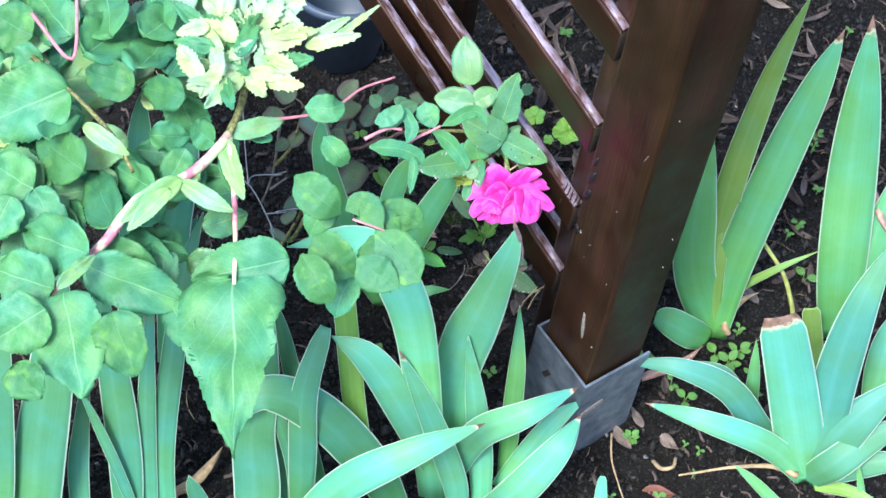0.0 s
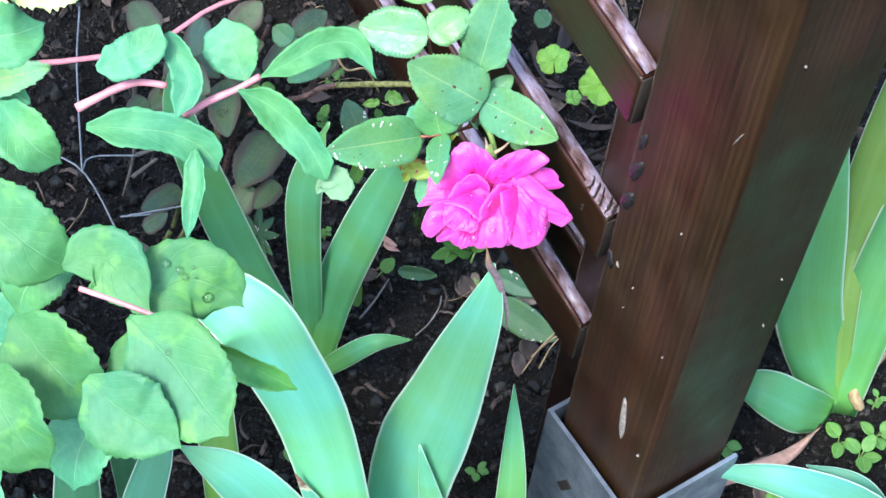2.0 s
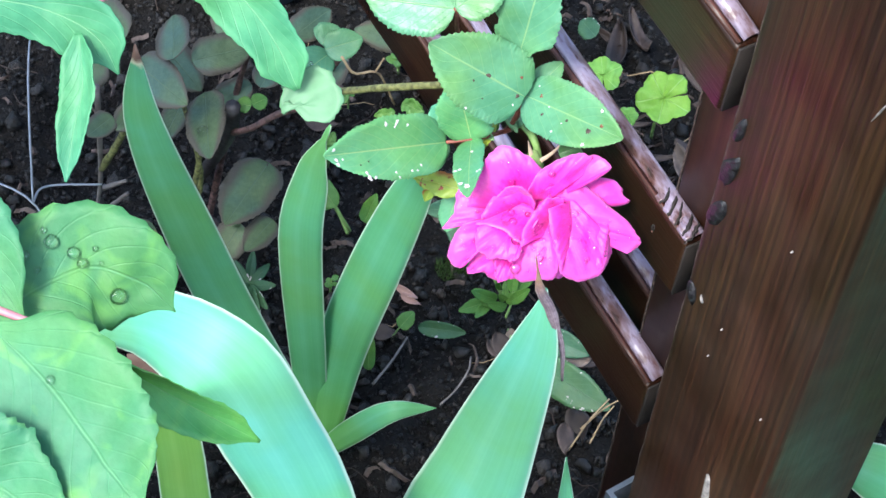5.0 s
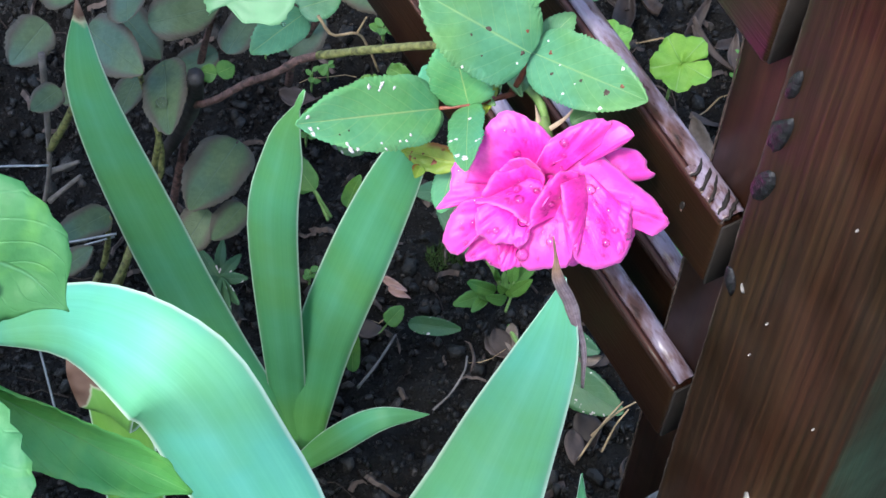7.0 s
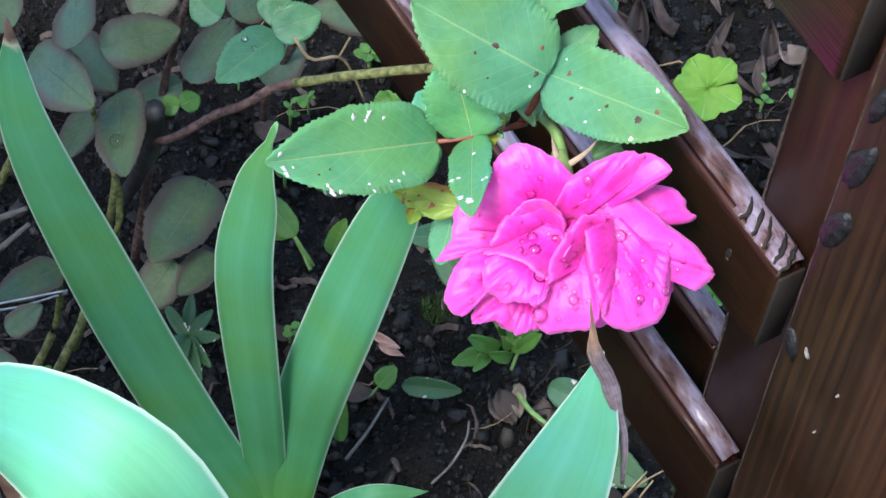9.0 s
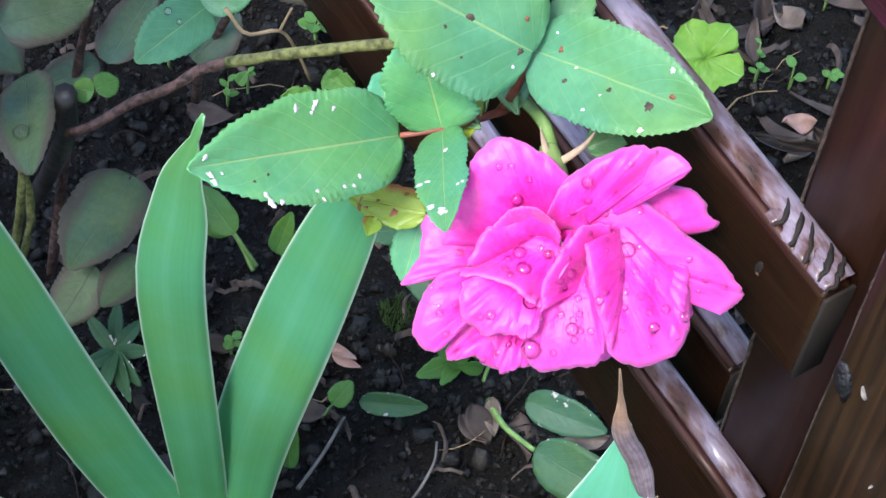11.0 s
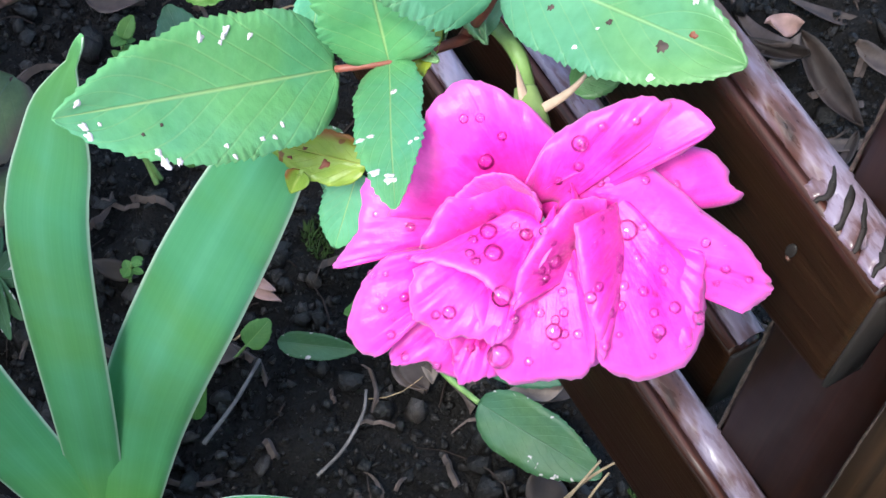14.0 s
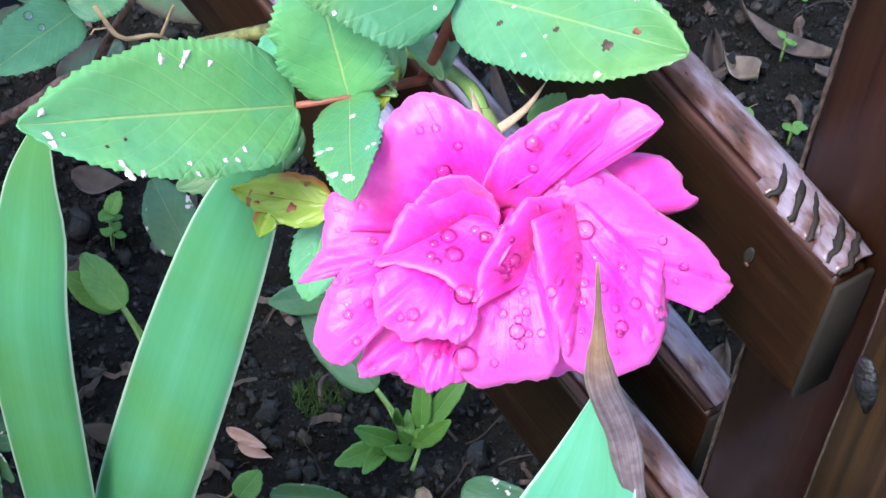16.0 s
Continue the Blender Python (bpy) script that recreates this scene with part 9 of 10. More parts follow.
leaf_mark((0.1709, 0.6765, 0.3604), (-0.0670, 0.5303, -0.8451), 0.00062, SCRAPED)
leaf_mark((0.1543, 0.6703, 0.3605), (-0.1226, 0.5129, -0.8496), 0.00084, SCRAPED)
leaf_mark((0.1557, 0.6686, 0.3606), (-0.1181, 0.5093, -0.8524), 0.00118, SCRAPED)
leaf_mark((0.1577, 0.6692, 0.3606), (-0.1117, 0.5109, -0.8524), 0.00069, SCRAPED)
leaf_mark((0.1599, 0.6686, 0.3606), (-0.1045, 0.5101, -0.8537), 0.00113, SCRAPED)
leaf_mark((0.1589, 0.6687, 0.3606), (-0.1078, 0.5101, -0.8533), 0.00059, SCRAPED)
leaf_mark((0.1637, 0.6691, 0.3606), (-0.0916, 0.5119, -0.8541), 0.00074, SCRAPED)
leaf_mark((0.1427, 0.6725, 0.3603), (-0.1594, 0.5152, -0.8421), 0.00104, SCRAPED)
leaf_mark((0.1438, 0.6710, 0.3603), (-0.1563, 0.5121, -0.8446), 0.00094, SCRAPED)
leaf_mark((0.1448, 0.6735, 0.3602), (-0.1525, 0.5180, -0.8416), 0.00040, SCRAPED)
leaf_mark((0.1407, 0.6765, 0.3601), (-0.1647, 0.5239, -0.8357), 0.00080, SCRAPED)
leaf_mark((0.1873, 0.6885, 0.3599), (-0.0126, 0.5586, -0.8293), 0.00099, SCRAPED)
leaf_mark((0.1835, 0.6782, 0.3603), (-0.0254, 0.5354, -0.8442), 0.00087, SCRAPED)
leaf_mark((0.1850, 0.6793, 0.3603), (-0.0204, 0.5379, -0.8428), 0.00067, SCRAPED)
leaf_mark((0.1909, 0.6794, 0.3603), (-0.0008, 0.5383, -0.8428), 0.00052, SCRAPED)
leaf_mark((0.1917, 0.6802, 0.3602), (0.0016, 0.5402, -0.8415), 0.00052, SCRAPED)
leaf_mark((0.1865, 0.6728, 0.3606), (-0.0156, 0.5229, -0.8523), 0.00112, SCRAPED)
leaf_mark((0.1891, 0.6719, 0.3606), (-0.0069, 0.5208, -0.8536), 0.00127, SCRAPED)
leaf_mark((0.1886, 0.6726, 0.3606), (-0.0088, 0.5226, -0.8526), 0.00076, SCRAPED)
leaf_mark((0.1538, 0.6752, 0.3603), (-0.1232, 0.5244, -0.8425), 0.00035, HOLE)
leaf_mark((0.1515, 0.6730, 0.3603), (-0.1308, 0.5187, -0.8449), 0.00035, HOLE)
leaf_mark((0.1758, 0.6759, 0.3604), (-0.0509, 0.5295, -0.8468), 0.00045, SPOT_RED)
leaf_mark((0.1791, 0.6738, 0.3605), (-0.0401, 0.5248, -0.8503), 0.00099, SPOT_RED)
leaf_mark((0.1738, 0.6739, 0.3605), (-0.0575, 0.5245, -0.8495), 0.00050, SPOT_RED)
leaf_mark((0.2286, 0.7048, 0.3584), (0.0791, 0.6203, -0.7803), 0.00113, HOLE)
leaf_mark((0.2103, 0.7086, 0.3583), (0.0352, 0.6274, -0.7779), 0.00072, HOLE)
leaf_mark((0.2200, 0.7078, 0.3583), (0.0582, 0.6256, -0.7779), 0.00060, HOLE)
leaf_mark((0.1886, 0.7228, 0.3579), (-0.0161, 0.6470, -0.7624), 0.00116, HOLE)
leaf_mark((0.1836, 0.7190, 0.3580), (-0.0279, 0.6418, -0.7663), 0.00055, HOLE)
leaf_mark((0.1880, 0.7110, 0.3583), (-0.0178, 0.6310, -0.7755), 0.00036, HOLE)
leaf_mark((0.2001, 0.7152, 0.3581), (0.0106, 0.6369, -0.7709), 0.00091, HOLE)
leaf_mark((0.2336, 0.7082, 0.3583), (0.0904, 0.6245, -0.7758), 0.00078, SPOT_RED)
leaf_mark((0.2090, 0.7173, 0.3580), (0.0316, 0.6394, -0.7682), 0.00079, SPOT_RED)
leaf_mark((0.2008, 0.7247, 0.3578), (0.0122, 0.6495, -0.7603), 0.00067, SPOT_RED)
leaf_mark((0.2333, 0.7157, 0.3580), (0.0887, 0.6349, -0.7675), 0.00072, SCRAPED)
leaf_mark((0.2273, 0.6979, 0.3586), (0.0767, 0.6105, -0.7883), 0.00077, SCRAPED)
leaf_mark((0.2149, 0.7014, 0.3586), (0.0466, 0.6168, -0.7857), 0.00047, SCRAPED)
leaf_mark((0.2182, 0.7060, 0.3584), (0.0540, 0.6232, -0.7802), 0.00036, SCRAPED)
leaf_mark((0.2125, 0.7127, 0.3582), (0.0401, 0.6330, -0.7731), 0.00036, SCRAPED)
leaf_mark((0.2077, 0.7220, 0.3579), (0.0283, 0.6458, -0.7630), 0.00037, SCRAPED)
leaf_mark((0.1828, 0.7050, 0.3585), (-0.0304, 0.6224, -0.7821), 0.00060, SCRAPED)
leaf_mark((0.1991, 0.7105, 0.3583), (0.0085, 0.6304, -0.7762), 0.00048, SCRAPED)


# ---- litter and small plants on the soil ----
rng = random.Random(7)


def soil_z(x, y):
    return ground_height(x, y)


def crumbs(name, count, area, sizes, mat, label, seed, plain_form=False):
    """Many small irregular lumps lying on the soil, joined."""
    r = random.Random(seed)
    base = [(1, 0, 0), (-1, 0, 0), (0, 1, 0), (0, -1, 0), (0, 0, 1), (0, 0, -1)]
    tri = [(0, 2, 4), (2, 1, 4), (1, 3, 4), (3, 0, 4), (2, 0, 5), (1, 2, 5), (3, 1, 5), (0, 3, 5)]
    verts, faces = [], []
    x0, x1, y0, y1 = area
    for _ in range(count):
        x, y = r.uniform(x0, x1), r.uniform(y0, y1)
        s = sizes[0] + (sizes[1] - sizes[0]) * r.random() ** 3
        q = Euler((r.uniform(0, 6), r.uniform(0, 6), r.uniform(0, 6))).to_matrix()
        z = soil_z(x, y) + s * 0.25
        o = len(verts)
        mids = {}
        pts = [Vector(b) for b in base]
        fs = list(tri) if plain_form else []
        for a, b, c in (() if plain_form else tri):
            ids = []
            for m, n in ((a, b), (b, c), (c, a)):
                k = (min(m, n), max(m, n))
                if k not in mids:
                    mids[k] = len(pts)
                    pts.append((pts[m] + pts[n]).normalized())
                ids.append(mids[k])
            fs += [(a, ids[0], ids[2]), (ids[0], b, ids[1]), (ids[2], ids[1], c), tuple(ids)]
        f = (r.uniform(0.7, 1.3), r.uniform(0.6, 1.1), r.uniform(0.5, 0.9))
        for p in pts:
            k = s * (0.55 + 0.8 * r.random())
            v = q @ Vector((p.x * f[0], p.y * f[1], p.z * f[2])) * k
            verts.append((x + v.x, y + v.y, z + v.z))
        faces += [tuple(o + i for i in t) for t in fs]
    me = bpy.data.meshes.new(name)
    me.from_pydata(verts, [], faces)
    for p in me.polygons:
        p.use_smooth = True
    me.materials.append(mat)
    return tagged(new(name, me), label, "soil", kind="stuff")


crumbs("soil_crumb", 85000, (-0.2, 0.68, 0.48, 1.30), (0.0006, 0.0030), CLOD, "small dark crumbs of damp soil", 1, True)
crumbs("soil_crumb", 6500, (-0.25, 0.70, 0.46, 1.32), (0.0020, 0.0062), CLOD, "larger dark clods of soil", 2)
crumbs("gravel", 60, (-0.3, 0.75, 0.5, 1.35), (0.0015, 0.0045), STONE, "small grey stones in the soil", 3)


def fibres(name, count, area, long, thick, mat, label, seed):
    """Fine straws, roots and rotting stems lying on the soil, joined."""
    r = random.Random(seed)
    verts, faces = [], []
    x0, x1, y0, y1 = area
    for _ in range(count):
        x, y, a = r.uniform(x0, x1), r.uniform(y0, y1), r.uniform(0, 6.3)
        ln, bend = long * (0.3 + r.random()), r.uniform(-0.9, 0.9)
        t = thick * (0.5 + r.random())
        for k in range(6):
            u = k / 5
            px = x + math.cos(a + bend * u) * ln * u
            py = y + math.sin(a + bend * u) * ln * u
            pz = soil_z(px, py) + 0.0015 + 0.004 * math.sin(u * 3.1) * r.random()
            sx, sy = -math.sin(a) * t, math.cos(a) * t
            verts += [(px + sx, py + sy, pz), (px, py, pz + t * 1.3), (px - sx, py - sy, pz)]
        o = len(verts) - 18
        for k in range(5):
            i = o + k * 3
            faces += [(i, i + 1, i + 4, i + 3), (i + 1, i + 2, i + 5, i + 4), (i + 2, i, i + 3, i + 5)]
    me = bpy.data.meshes.new(name)
    me.from_pydata(verts, [], faces)
    me.materials.append(mat)
    return tagged(new(name, me), label, "plant litter", kind="stuff")


fibres("root_litter", 650, (-0.3, 0.75, 0.45, 1.35), 0.03, 0.00032, DRY, "fine grey roots and rotting stems", 5)
fibres("straw_litter", 110, (-0.3, 0.75, 0.45, 1.35), 0.035, 0.0004, STRAW, "short pale straws on the soil", 6)
fibres("bark_litter", 1300, (-0.3, 0.75, 0.45, 1.35), 0.016, 0.0014, DRY, "dark brown bark flakes", 8)


def dry_leaf(x, y, long, wide, turn, curl=0.5, lift=0.003, mat=DRY, label="curled grey-brown dry leaf on the soil"):
    bm = bmesh.new()
    grid = []
    for i in range(11):
        v = i / 10
        w = math.sin(math.pi * v ** 0.8) ** 0.8 * wide / 2 + 0.0004
        row = []
        for j in range(-3, 4):
            u = j / 3
            row.append(Vector(((v - 0.5) * long, w * u, curl * wide * 0.35 * u * u + 0.12 * long * curl * (v - 0.5) ** 2 * 4 + 0.30 * wide * u * math.sin(v * 4 + x * 90) + 0.04 * wide * noise.noise(Vector((v * 5 + x * 50, u * 2, y * 40))))))
        grid.append(row)
    sheet(bm, grid, 0.0006)
    ob = part("dry_leaf", bm, mat)
    ob.matrix_world = pose(x, y, soil_z(x, y) + lift, rng.uniform(-28, 28), rng.uniform(-18, 18), turn)
    return tagged(ob, label, "dry leaf", "dry leaves on the soil")


for k in range(150):
    dry_leaf(rng.uniform(0.22, 0.60), rng.uniform(0.88, 1.30), rng.uniform(0.018, 0.05), rng.uniform(0.004, 0.011), rng.uniform(0, 360), rng.uniform(0.6, 1.7), 0.004)
for k in range(26):
    dry_leaf(rng.uniform(0.30, 0.66), rng.uniform(0.55, 0.95), rng.uniform(0.02, 0.045), rng.uniform(0.007, 0.013), rng.uniform(0, 360), rng.uniform(0.3, 0.9), 0.003)
for k in range(16):
    dry_leaf(rng.uniform(-0.1, 0.26), rng.uniform(0.72, 1.2), rng.uniform(0.014, 0.03), rng.uniform(0.005, 0.010), rng.uniform(0, 360), rng.uniform(0.3, 0.9), 0.003)


def seedling(x, y, size, leaves=5, mat=WEED, tall=0.012, seed=0, label="bright green seedling with rounded leaves", long=1.0):
    r = random.Random(seed)
    s = thing("weed_seedling", label, "weed", "weeds in the bed", at=(x, y, soil_z(x, y)))
    for k in range(leaves):
        a = k * 2.4 + r.uniform(-0.3, 0.3)
        h = tall * (0.6 + 0.8 * r.random())
        d = size * (0.35 + 0.25 * r.random())
        b = Vector((math.cos(a) * d * 0.4, math.sin(a) * d * 0.4, h))
        t = Vector((math.cos(a) * (d * 0.4 + size * long), math.sin(a) * (d * 0.4 + size * long), h + size * r.uniform(0.0, 0.5)))
        leaf_part("leaf", s, mat, b, t, size * r.uniform(0.7, 0.95) / max(1, long * 0.8), (0, 0, 1), teeth=6, depth=0.02, fold=0.15, shape=1.0, droop=0.1, seed=k + seed)
        stalk("stalk", s, STALK_GREEN, [(0, 0, -0.003), b * 0.6 + Vector((0, 0, h * 0.2)), b], 0.0005, 0.0004, "", 5, 5)
    return s


def blue_pot(x, y):
    """A dark blue plastic plant pot with a rolled rim, standing among the leaves."""
    pot = thing("plant_pot", "dark blue plastic plant pot behind the leaves", "pot", at=(x, y, soil_z(x, y)))
    prof = [(0.045, 0.0), (0.062, 0.11), (0.066, 0.112), (0.066, 0.122), (0.060, 0.122), (0.058, 0.11), (0.043, 0.006)]
    bm = bmesh.new()
    rings = [[bm.verts.new((r * math.cos(a * math.pi / 18), r * math.sin(a * math.pi / 18), z)) for a in range(36)] for r, z in prof]
    for p, q in zip(rings, rings[1:]):
        for j in range(36):
            bm.faces.new((p[j], p[(j + 1) % 36], q[(j + 1) % 36], q[j]))
    bm.faces.new(rings[0][::-1])
    bm.faces.new(rings[-1])
    part("pot_wall", bm, NAVY, pot)
    return pot


def mallow_blade(parent, centre, radius, turn):
    bm = bmesh.new()
    lobed_leaf(bm, centre, radius, (-0.1, -0.4, 0.9), 5, turn)
    return part("leaf", bm, MALLOW, parent)


def moss(x, y, r, count, seed):
    """A cushion of many short moss shoots."""
    q = random.Random(seed)
    verts, faces = [], []
    for _ in range(count):
        a, d = q.uniform(0, 6.3), r * q.random() ** 0.6
        px, py = x + math.cos(a) * d, y + math.sin(a) * d
        z = soil_z(px, py)
        h, w, b = q.uniform(0.002, 0.006), 0.0007, q.uniform(0, 6.3)
        o = len(verts)
        verts += [(px + w * math.cos(b), py + w * math.sin(b), z), (px - w * math.cos(b), py - w * math.sin(b), z), (px - w * math.sin(b), py + w * math.cos(b), z + h * 0.3), (px + q.uniform(-1, 1) * 0.0015, py + q.uniform(-1, 1) * 0.0015, z + h)]
        faces += [(o, o + 1, o + 3), (o + 1, o + 2, o + 3), (o + 2, o, o + 3)]
    me = bpy.data.meshes.new("moss")
    me.from_pydata(verts, [], faces)
    me.materials.append(MOSS)
    return tagged(new("moss", me), "small dark green moss cushion on the soil", "moss", kind="stuff")


w1 = thing("weed", "low weed with oblong leaves on long stalks", "weed", "weeds in the bed")
leaf_part("leaflet", w1, WEED, (0.1003, 0.8852, 0.0200), (0.0829, 0.8986, 0.0300), 0.0124, seed=1, teeth=8, depth=0.01)
stalk("stalk", w1, STALK_GREEN, [(0.1088, 0.8846, 0.0000), (0.1048, 0.8836, 0.0120), (0.1003, 0.8852, 0.0200)], 0.0010, 0.0008)

w2 = thing("weed", "low weed with an upright oblong leaf", "weed", "weeds in the bed")
leaf_part("leaflet", w2, WEED, (0.1163, 0.8887, 0.0050), (0.1212, 0.8897, 0.0300), 0.0092, seed=2, teeth=8, depth=0.01)
leaf_part("leaflet", w2, WEED, (0.1380, 0.7934, 0.0050), (0.1359, 0.8019, 0.0300), 0.0077, seed=2.5, teeth=8, depth=0.01)

w3 = thing("weed", "small rosette of narrow toothed weed leaves", "weed", "weeds in the bed")
leaf_part("leaflet", w3, WEED_DARK, (0.0628, 0.8324, 0.0060), (0.0500, 0.8422, 0.0140), 0.0058, seed=3, teeth=8, depth=0.03, fold=0.3)
leaf_part("leaflet", w3, WEED_DARK, (0.0628, 0.8324, 0.0060), (0.0600, 0.8509, 0.0140), 0.0058, seed=4, teeth=8, depth=0.03, fold=0.3)
leaf_part("leaflet", w3, WEED_DARK, (0.0628, 0.8324, 0.0060), (0.0713, 0.8434, 0.0140), 0.0058, seed=5, teeth=8, depth=0.03, fold=0.3)
leaf_part("leaflet", w3, WEED_DARK, (0.0628, 0.8324, 0.0060), (0.0771, 0.8300, 0.0140), 0.0058, seed=6, teeth=8, depth=0.03, fold=0.3)
leaf_part("leaflet", w3, WEED_DARK, (0.0628, 0.8324, 0.0060), (0.0752, 0.8152, 0.0140), 0.0058, seed=7, teeth=8, depth=0.03, fold=0.3)
leaf_part("leaflet", w3, WEED_DARK, (0.0628, 0.8324, 0.0060), (0.0633, 0.8096, 0.0140), 0.0058, seed=8, teeth=8, depth=0.03, fold=0.3)
leaf_part("leaflet", w3, WEED_DARK, (0.0628, 0.8324, 0.0060), (0.0522, 0.8168, 0.0140), 0.0058, seed=9, teeth=8, depth=0.03, fold=0.3)
leaf_part("leaflet", w3, WEED_DARK, (0.0628, 0.8324, 0.0060), (0.0728, 0.8084, 0.0140), 0.0058, seed=10, teeth=8, depth=0.03, fold=0.3)

w4 = thing("weed", "pale green rosette weed with small oval leaves", "weed", "weeds in the bed")
leaf_part("leaflet", w4, WEED, (0.1956, 0.8513, 0.0060), (0.1814, 0.8366, 0.0140), 0.0079, seed=13, teeth=6, depth=0.03, fold=0.2)
leaf_part("leaflet", w4, WEED, (0.1956, 0.8513, 0.0060), (0.1862, 0.8511, 0.0140), 0.0069, seed=14, teeth=6, depth=0.03, fold=0.2)
leaf_part("leaflet", w4, WEED, (0.1956, 0.8513, 0.0060), (0.1928, 0.8435, 0.0140), 0.0064, seed=15, teeth=6, depth=0.03, fold=0.2)
leaf_part("leaflet", w4, WEED, (0.1956, 0.8513, 0.0060), (0.1904, 0.8353, 0.0140), 0.0058, seed=16, teeth=6, depth=0.03, fold=0.2)
leaf_part("leaflet", w4, WEED, (0.2042, 0.8531, 0.0060), (0.2102, 0.8577, 0.0140), 0.0037, seed=17, teeth=6, depth=0.03, fold=0.2)
leaf_part("leaflet", w4, WEED, (0.2042, 0.8531, 0.0060), (0.2016, 0.8608, 0.0140), 0.0037, seed=18, teeth=6, depth=0.03, fold=0.2)
leaf_part("leaflet", w4, WEED, (0.2042, 0.8531, 0.0060), (0.2004, 0.8508, 0.0140), 0.0042, seed=19, teeth=6, depth=0.03, fold=0.2)
leaf_part("leaflet", w4, WEED, (0.2042, 0.8531, 0.0060), (0.2102, 0.8480, 0.0140), 0.0032, seed=20, teeth=6, depth=0.03, fold=0.2)

w5 = thing("weed", "fallen dull green leaf lying on the soil", "leaf")
leaf_part("leaflet", w5, WEED_DARK, (0.1596, 0.8259, 0.0060), (0.1861, 0.8263, 0.0080), 0.0089, seed=5, teeth=10, depth=0.02, fold=0.5, droop=0.0)

w6 = thing("weed", "small round green leaf on a thin stalk", "weed", "weeds in the bed")
leaf_part("leaflet", w6, WEED, (0.1500, 0.8194, 0.0120), (0.1562, 0.8256, 0.0200), 0.0088, seed=6, teeth=6, depth=0.01)
stalk("stalk", w6, STALK_GREEN, [(0.1462, 0.8200, 0.0000), (0.1500, 0.8194, 0.0120)], 0.0006, 0.0005)

w7 = thing("weed", "dull bluish weed with long oval pitted leaves", "weed", "weeds in the bed")
leaf_part("leaflet", w7, WEED_DARK, (0.2283, 0.8121, 0.0120), (0.2678, 0.7882, 0.0200), 0.0211, seed=7, teeth=14, depth=0.01, fold=0.15)
leaf_part("leaflet", w7, WEED_DARK, (0.2230, 0.8336, 0.0120), (0.2537, 0.8216, 0.0160), 0.0144, seed=7.5, teeth=14, depth=0.01)
stalk("stalk", w7, STALK_GREEN, [(0.2089, 0.8381, 0.0000), (0.2162, 0.8228, 0.0080), (0.2283, 0.8121, 0.0120)], 0.0014, 0.0010)
leaf_part("leaflet", w7, WEED_DARK, (0.1902, 0.8673, 0.0150), (0.1614, 0.8855, 0.0300), 0.0144, seed=7.7, teeth=14, depth=0.01)
stalk("stalk", w7, STALK_GREEN, [(0.2004, 0.8617, 0.0000), (0.1957, 0.8648, 0.0080), (0.1902, 0.8673, 0.0150)], 0.0012, 0.0009)
leaf_part("leaflet", w7, WEED_DARK, (0.1711, 0.8931, 0.0300), (0.1515, 0.8838, 0.0350), 0.0111, seed=7.9, teeth=14, depth=0.01)

w8 = thing("weed", "upright green weed with narrow oval leaves", "weed", "weeds in the bed")
leaf_part("leaflet", w8, WEED, (0.2070, 0.8554, 0.0120), (0.2054, 0.8648, 0.0300), 0.0064, seed=73.5, teeth=8, depth=0.02, fold=0.3)
leaf_part("leaflet", w8, WEED, (0.2096, 0.8581, 0.0120), (0.2202, 0.8684, 0.0300), 0.0072, seed=75.0, teeth=8, depth=0.02, fold=0.3)
leaf_part("leaflet", w8, WEED, (0.2075, 0.8497, 0.0120), (0.2149, 0.8462, 0.0300), 0.0064, seed=73.5, teeth=8, depth=0.02, fold=0.3)
leaf_part("leaflet", w8, WEED, (0.1991, 0.8485, 0.0120), (0.1875, 0.8389, 0.0300), 0.0074, seed=69.0, teeth=8, depth=0.02, fold=0.3)
leaf_part("leaflet", w8, WEED, (0.2051, 0.8448, 0.0120), (0.1978, 0.8326, 0.0300), 0.0059, seed=72.0, teeth=8, depth=0.02, fold=0.3)
leaf_part("leaflet", w8, WEED, (0.2002, 0.8556, 0.0120), (0.1981, 0.8472, 0.0300), 0.0037, seed=70.0, teeth=8, depth=0.02, fold=0.3)
stalk("stalk", w8, STALK_GREEN, [(0.2058, 0.8461, 0.0000), (0.2075, 0.8524, 0.0080), (0.2074, 0.8552, 0.0140)], 0.0009, 0.0006)

w9 = thing("weed", "round-leaved weed with stalked leaves on the soil", "weed", "weeds in the bed")
leaf_part("leaflet", w9, WEED_DARK, (0.1181, 0.9178, 0.0120), (0.0992, 0.9407, 0.0250), 0.0192, seed=9, teeth=10, depth=0.01)
leaf_part("leaflet", w9, WEED, (0.0978, 0.8916, 0.0120), (0.0787, 0.8921, 0.0250), 0.0117, seed=9.3, teeth=10, depth=0.01)
stalk("stalk", w9, STALK_GREEN, [(0.1080, 0.8823, 0.0000), (0.1034, 0.8870, 0.0060), (0.0978, 0.8916, 0.0120)], 0.0010, 0.0008)
leaf_part("leaflet", w9, WEED, (0.0849, 0.9366, 0.0060), (0.0870, 0.9432, 0.0120), 0.0062, seed=36.0, teeth=6, depth=0.03)
leaf_part("leaflet", w9, WEED, (0.0849, 0.9366, 0.0060), (0.0834, 0.9298, 0.0120), 0.0053, seed=36.0, teeth=6, depth=0.03)
leaf_part("leaflet", w9, WEED, (0.1238, 0.9453, 0.0060), (0.1206, 0.9465, 0.0120), 0.0058, seed=75.0, teeth=6, depth=0.03)
leaf_part("leaflet", w9, WEED, (0.0858, 0.9705, 0.0060), (0.0888, 0.9727, 0.0120), 0.0055, seed=43.0, teeth=6, depth=0.03)

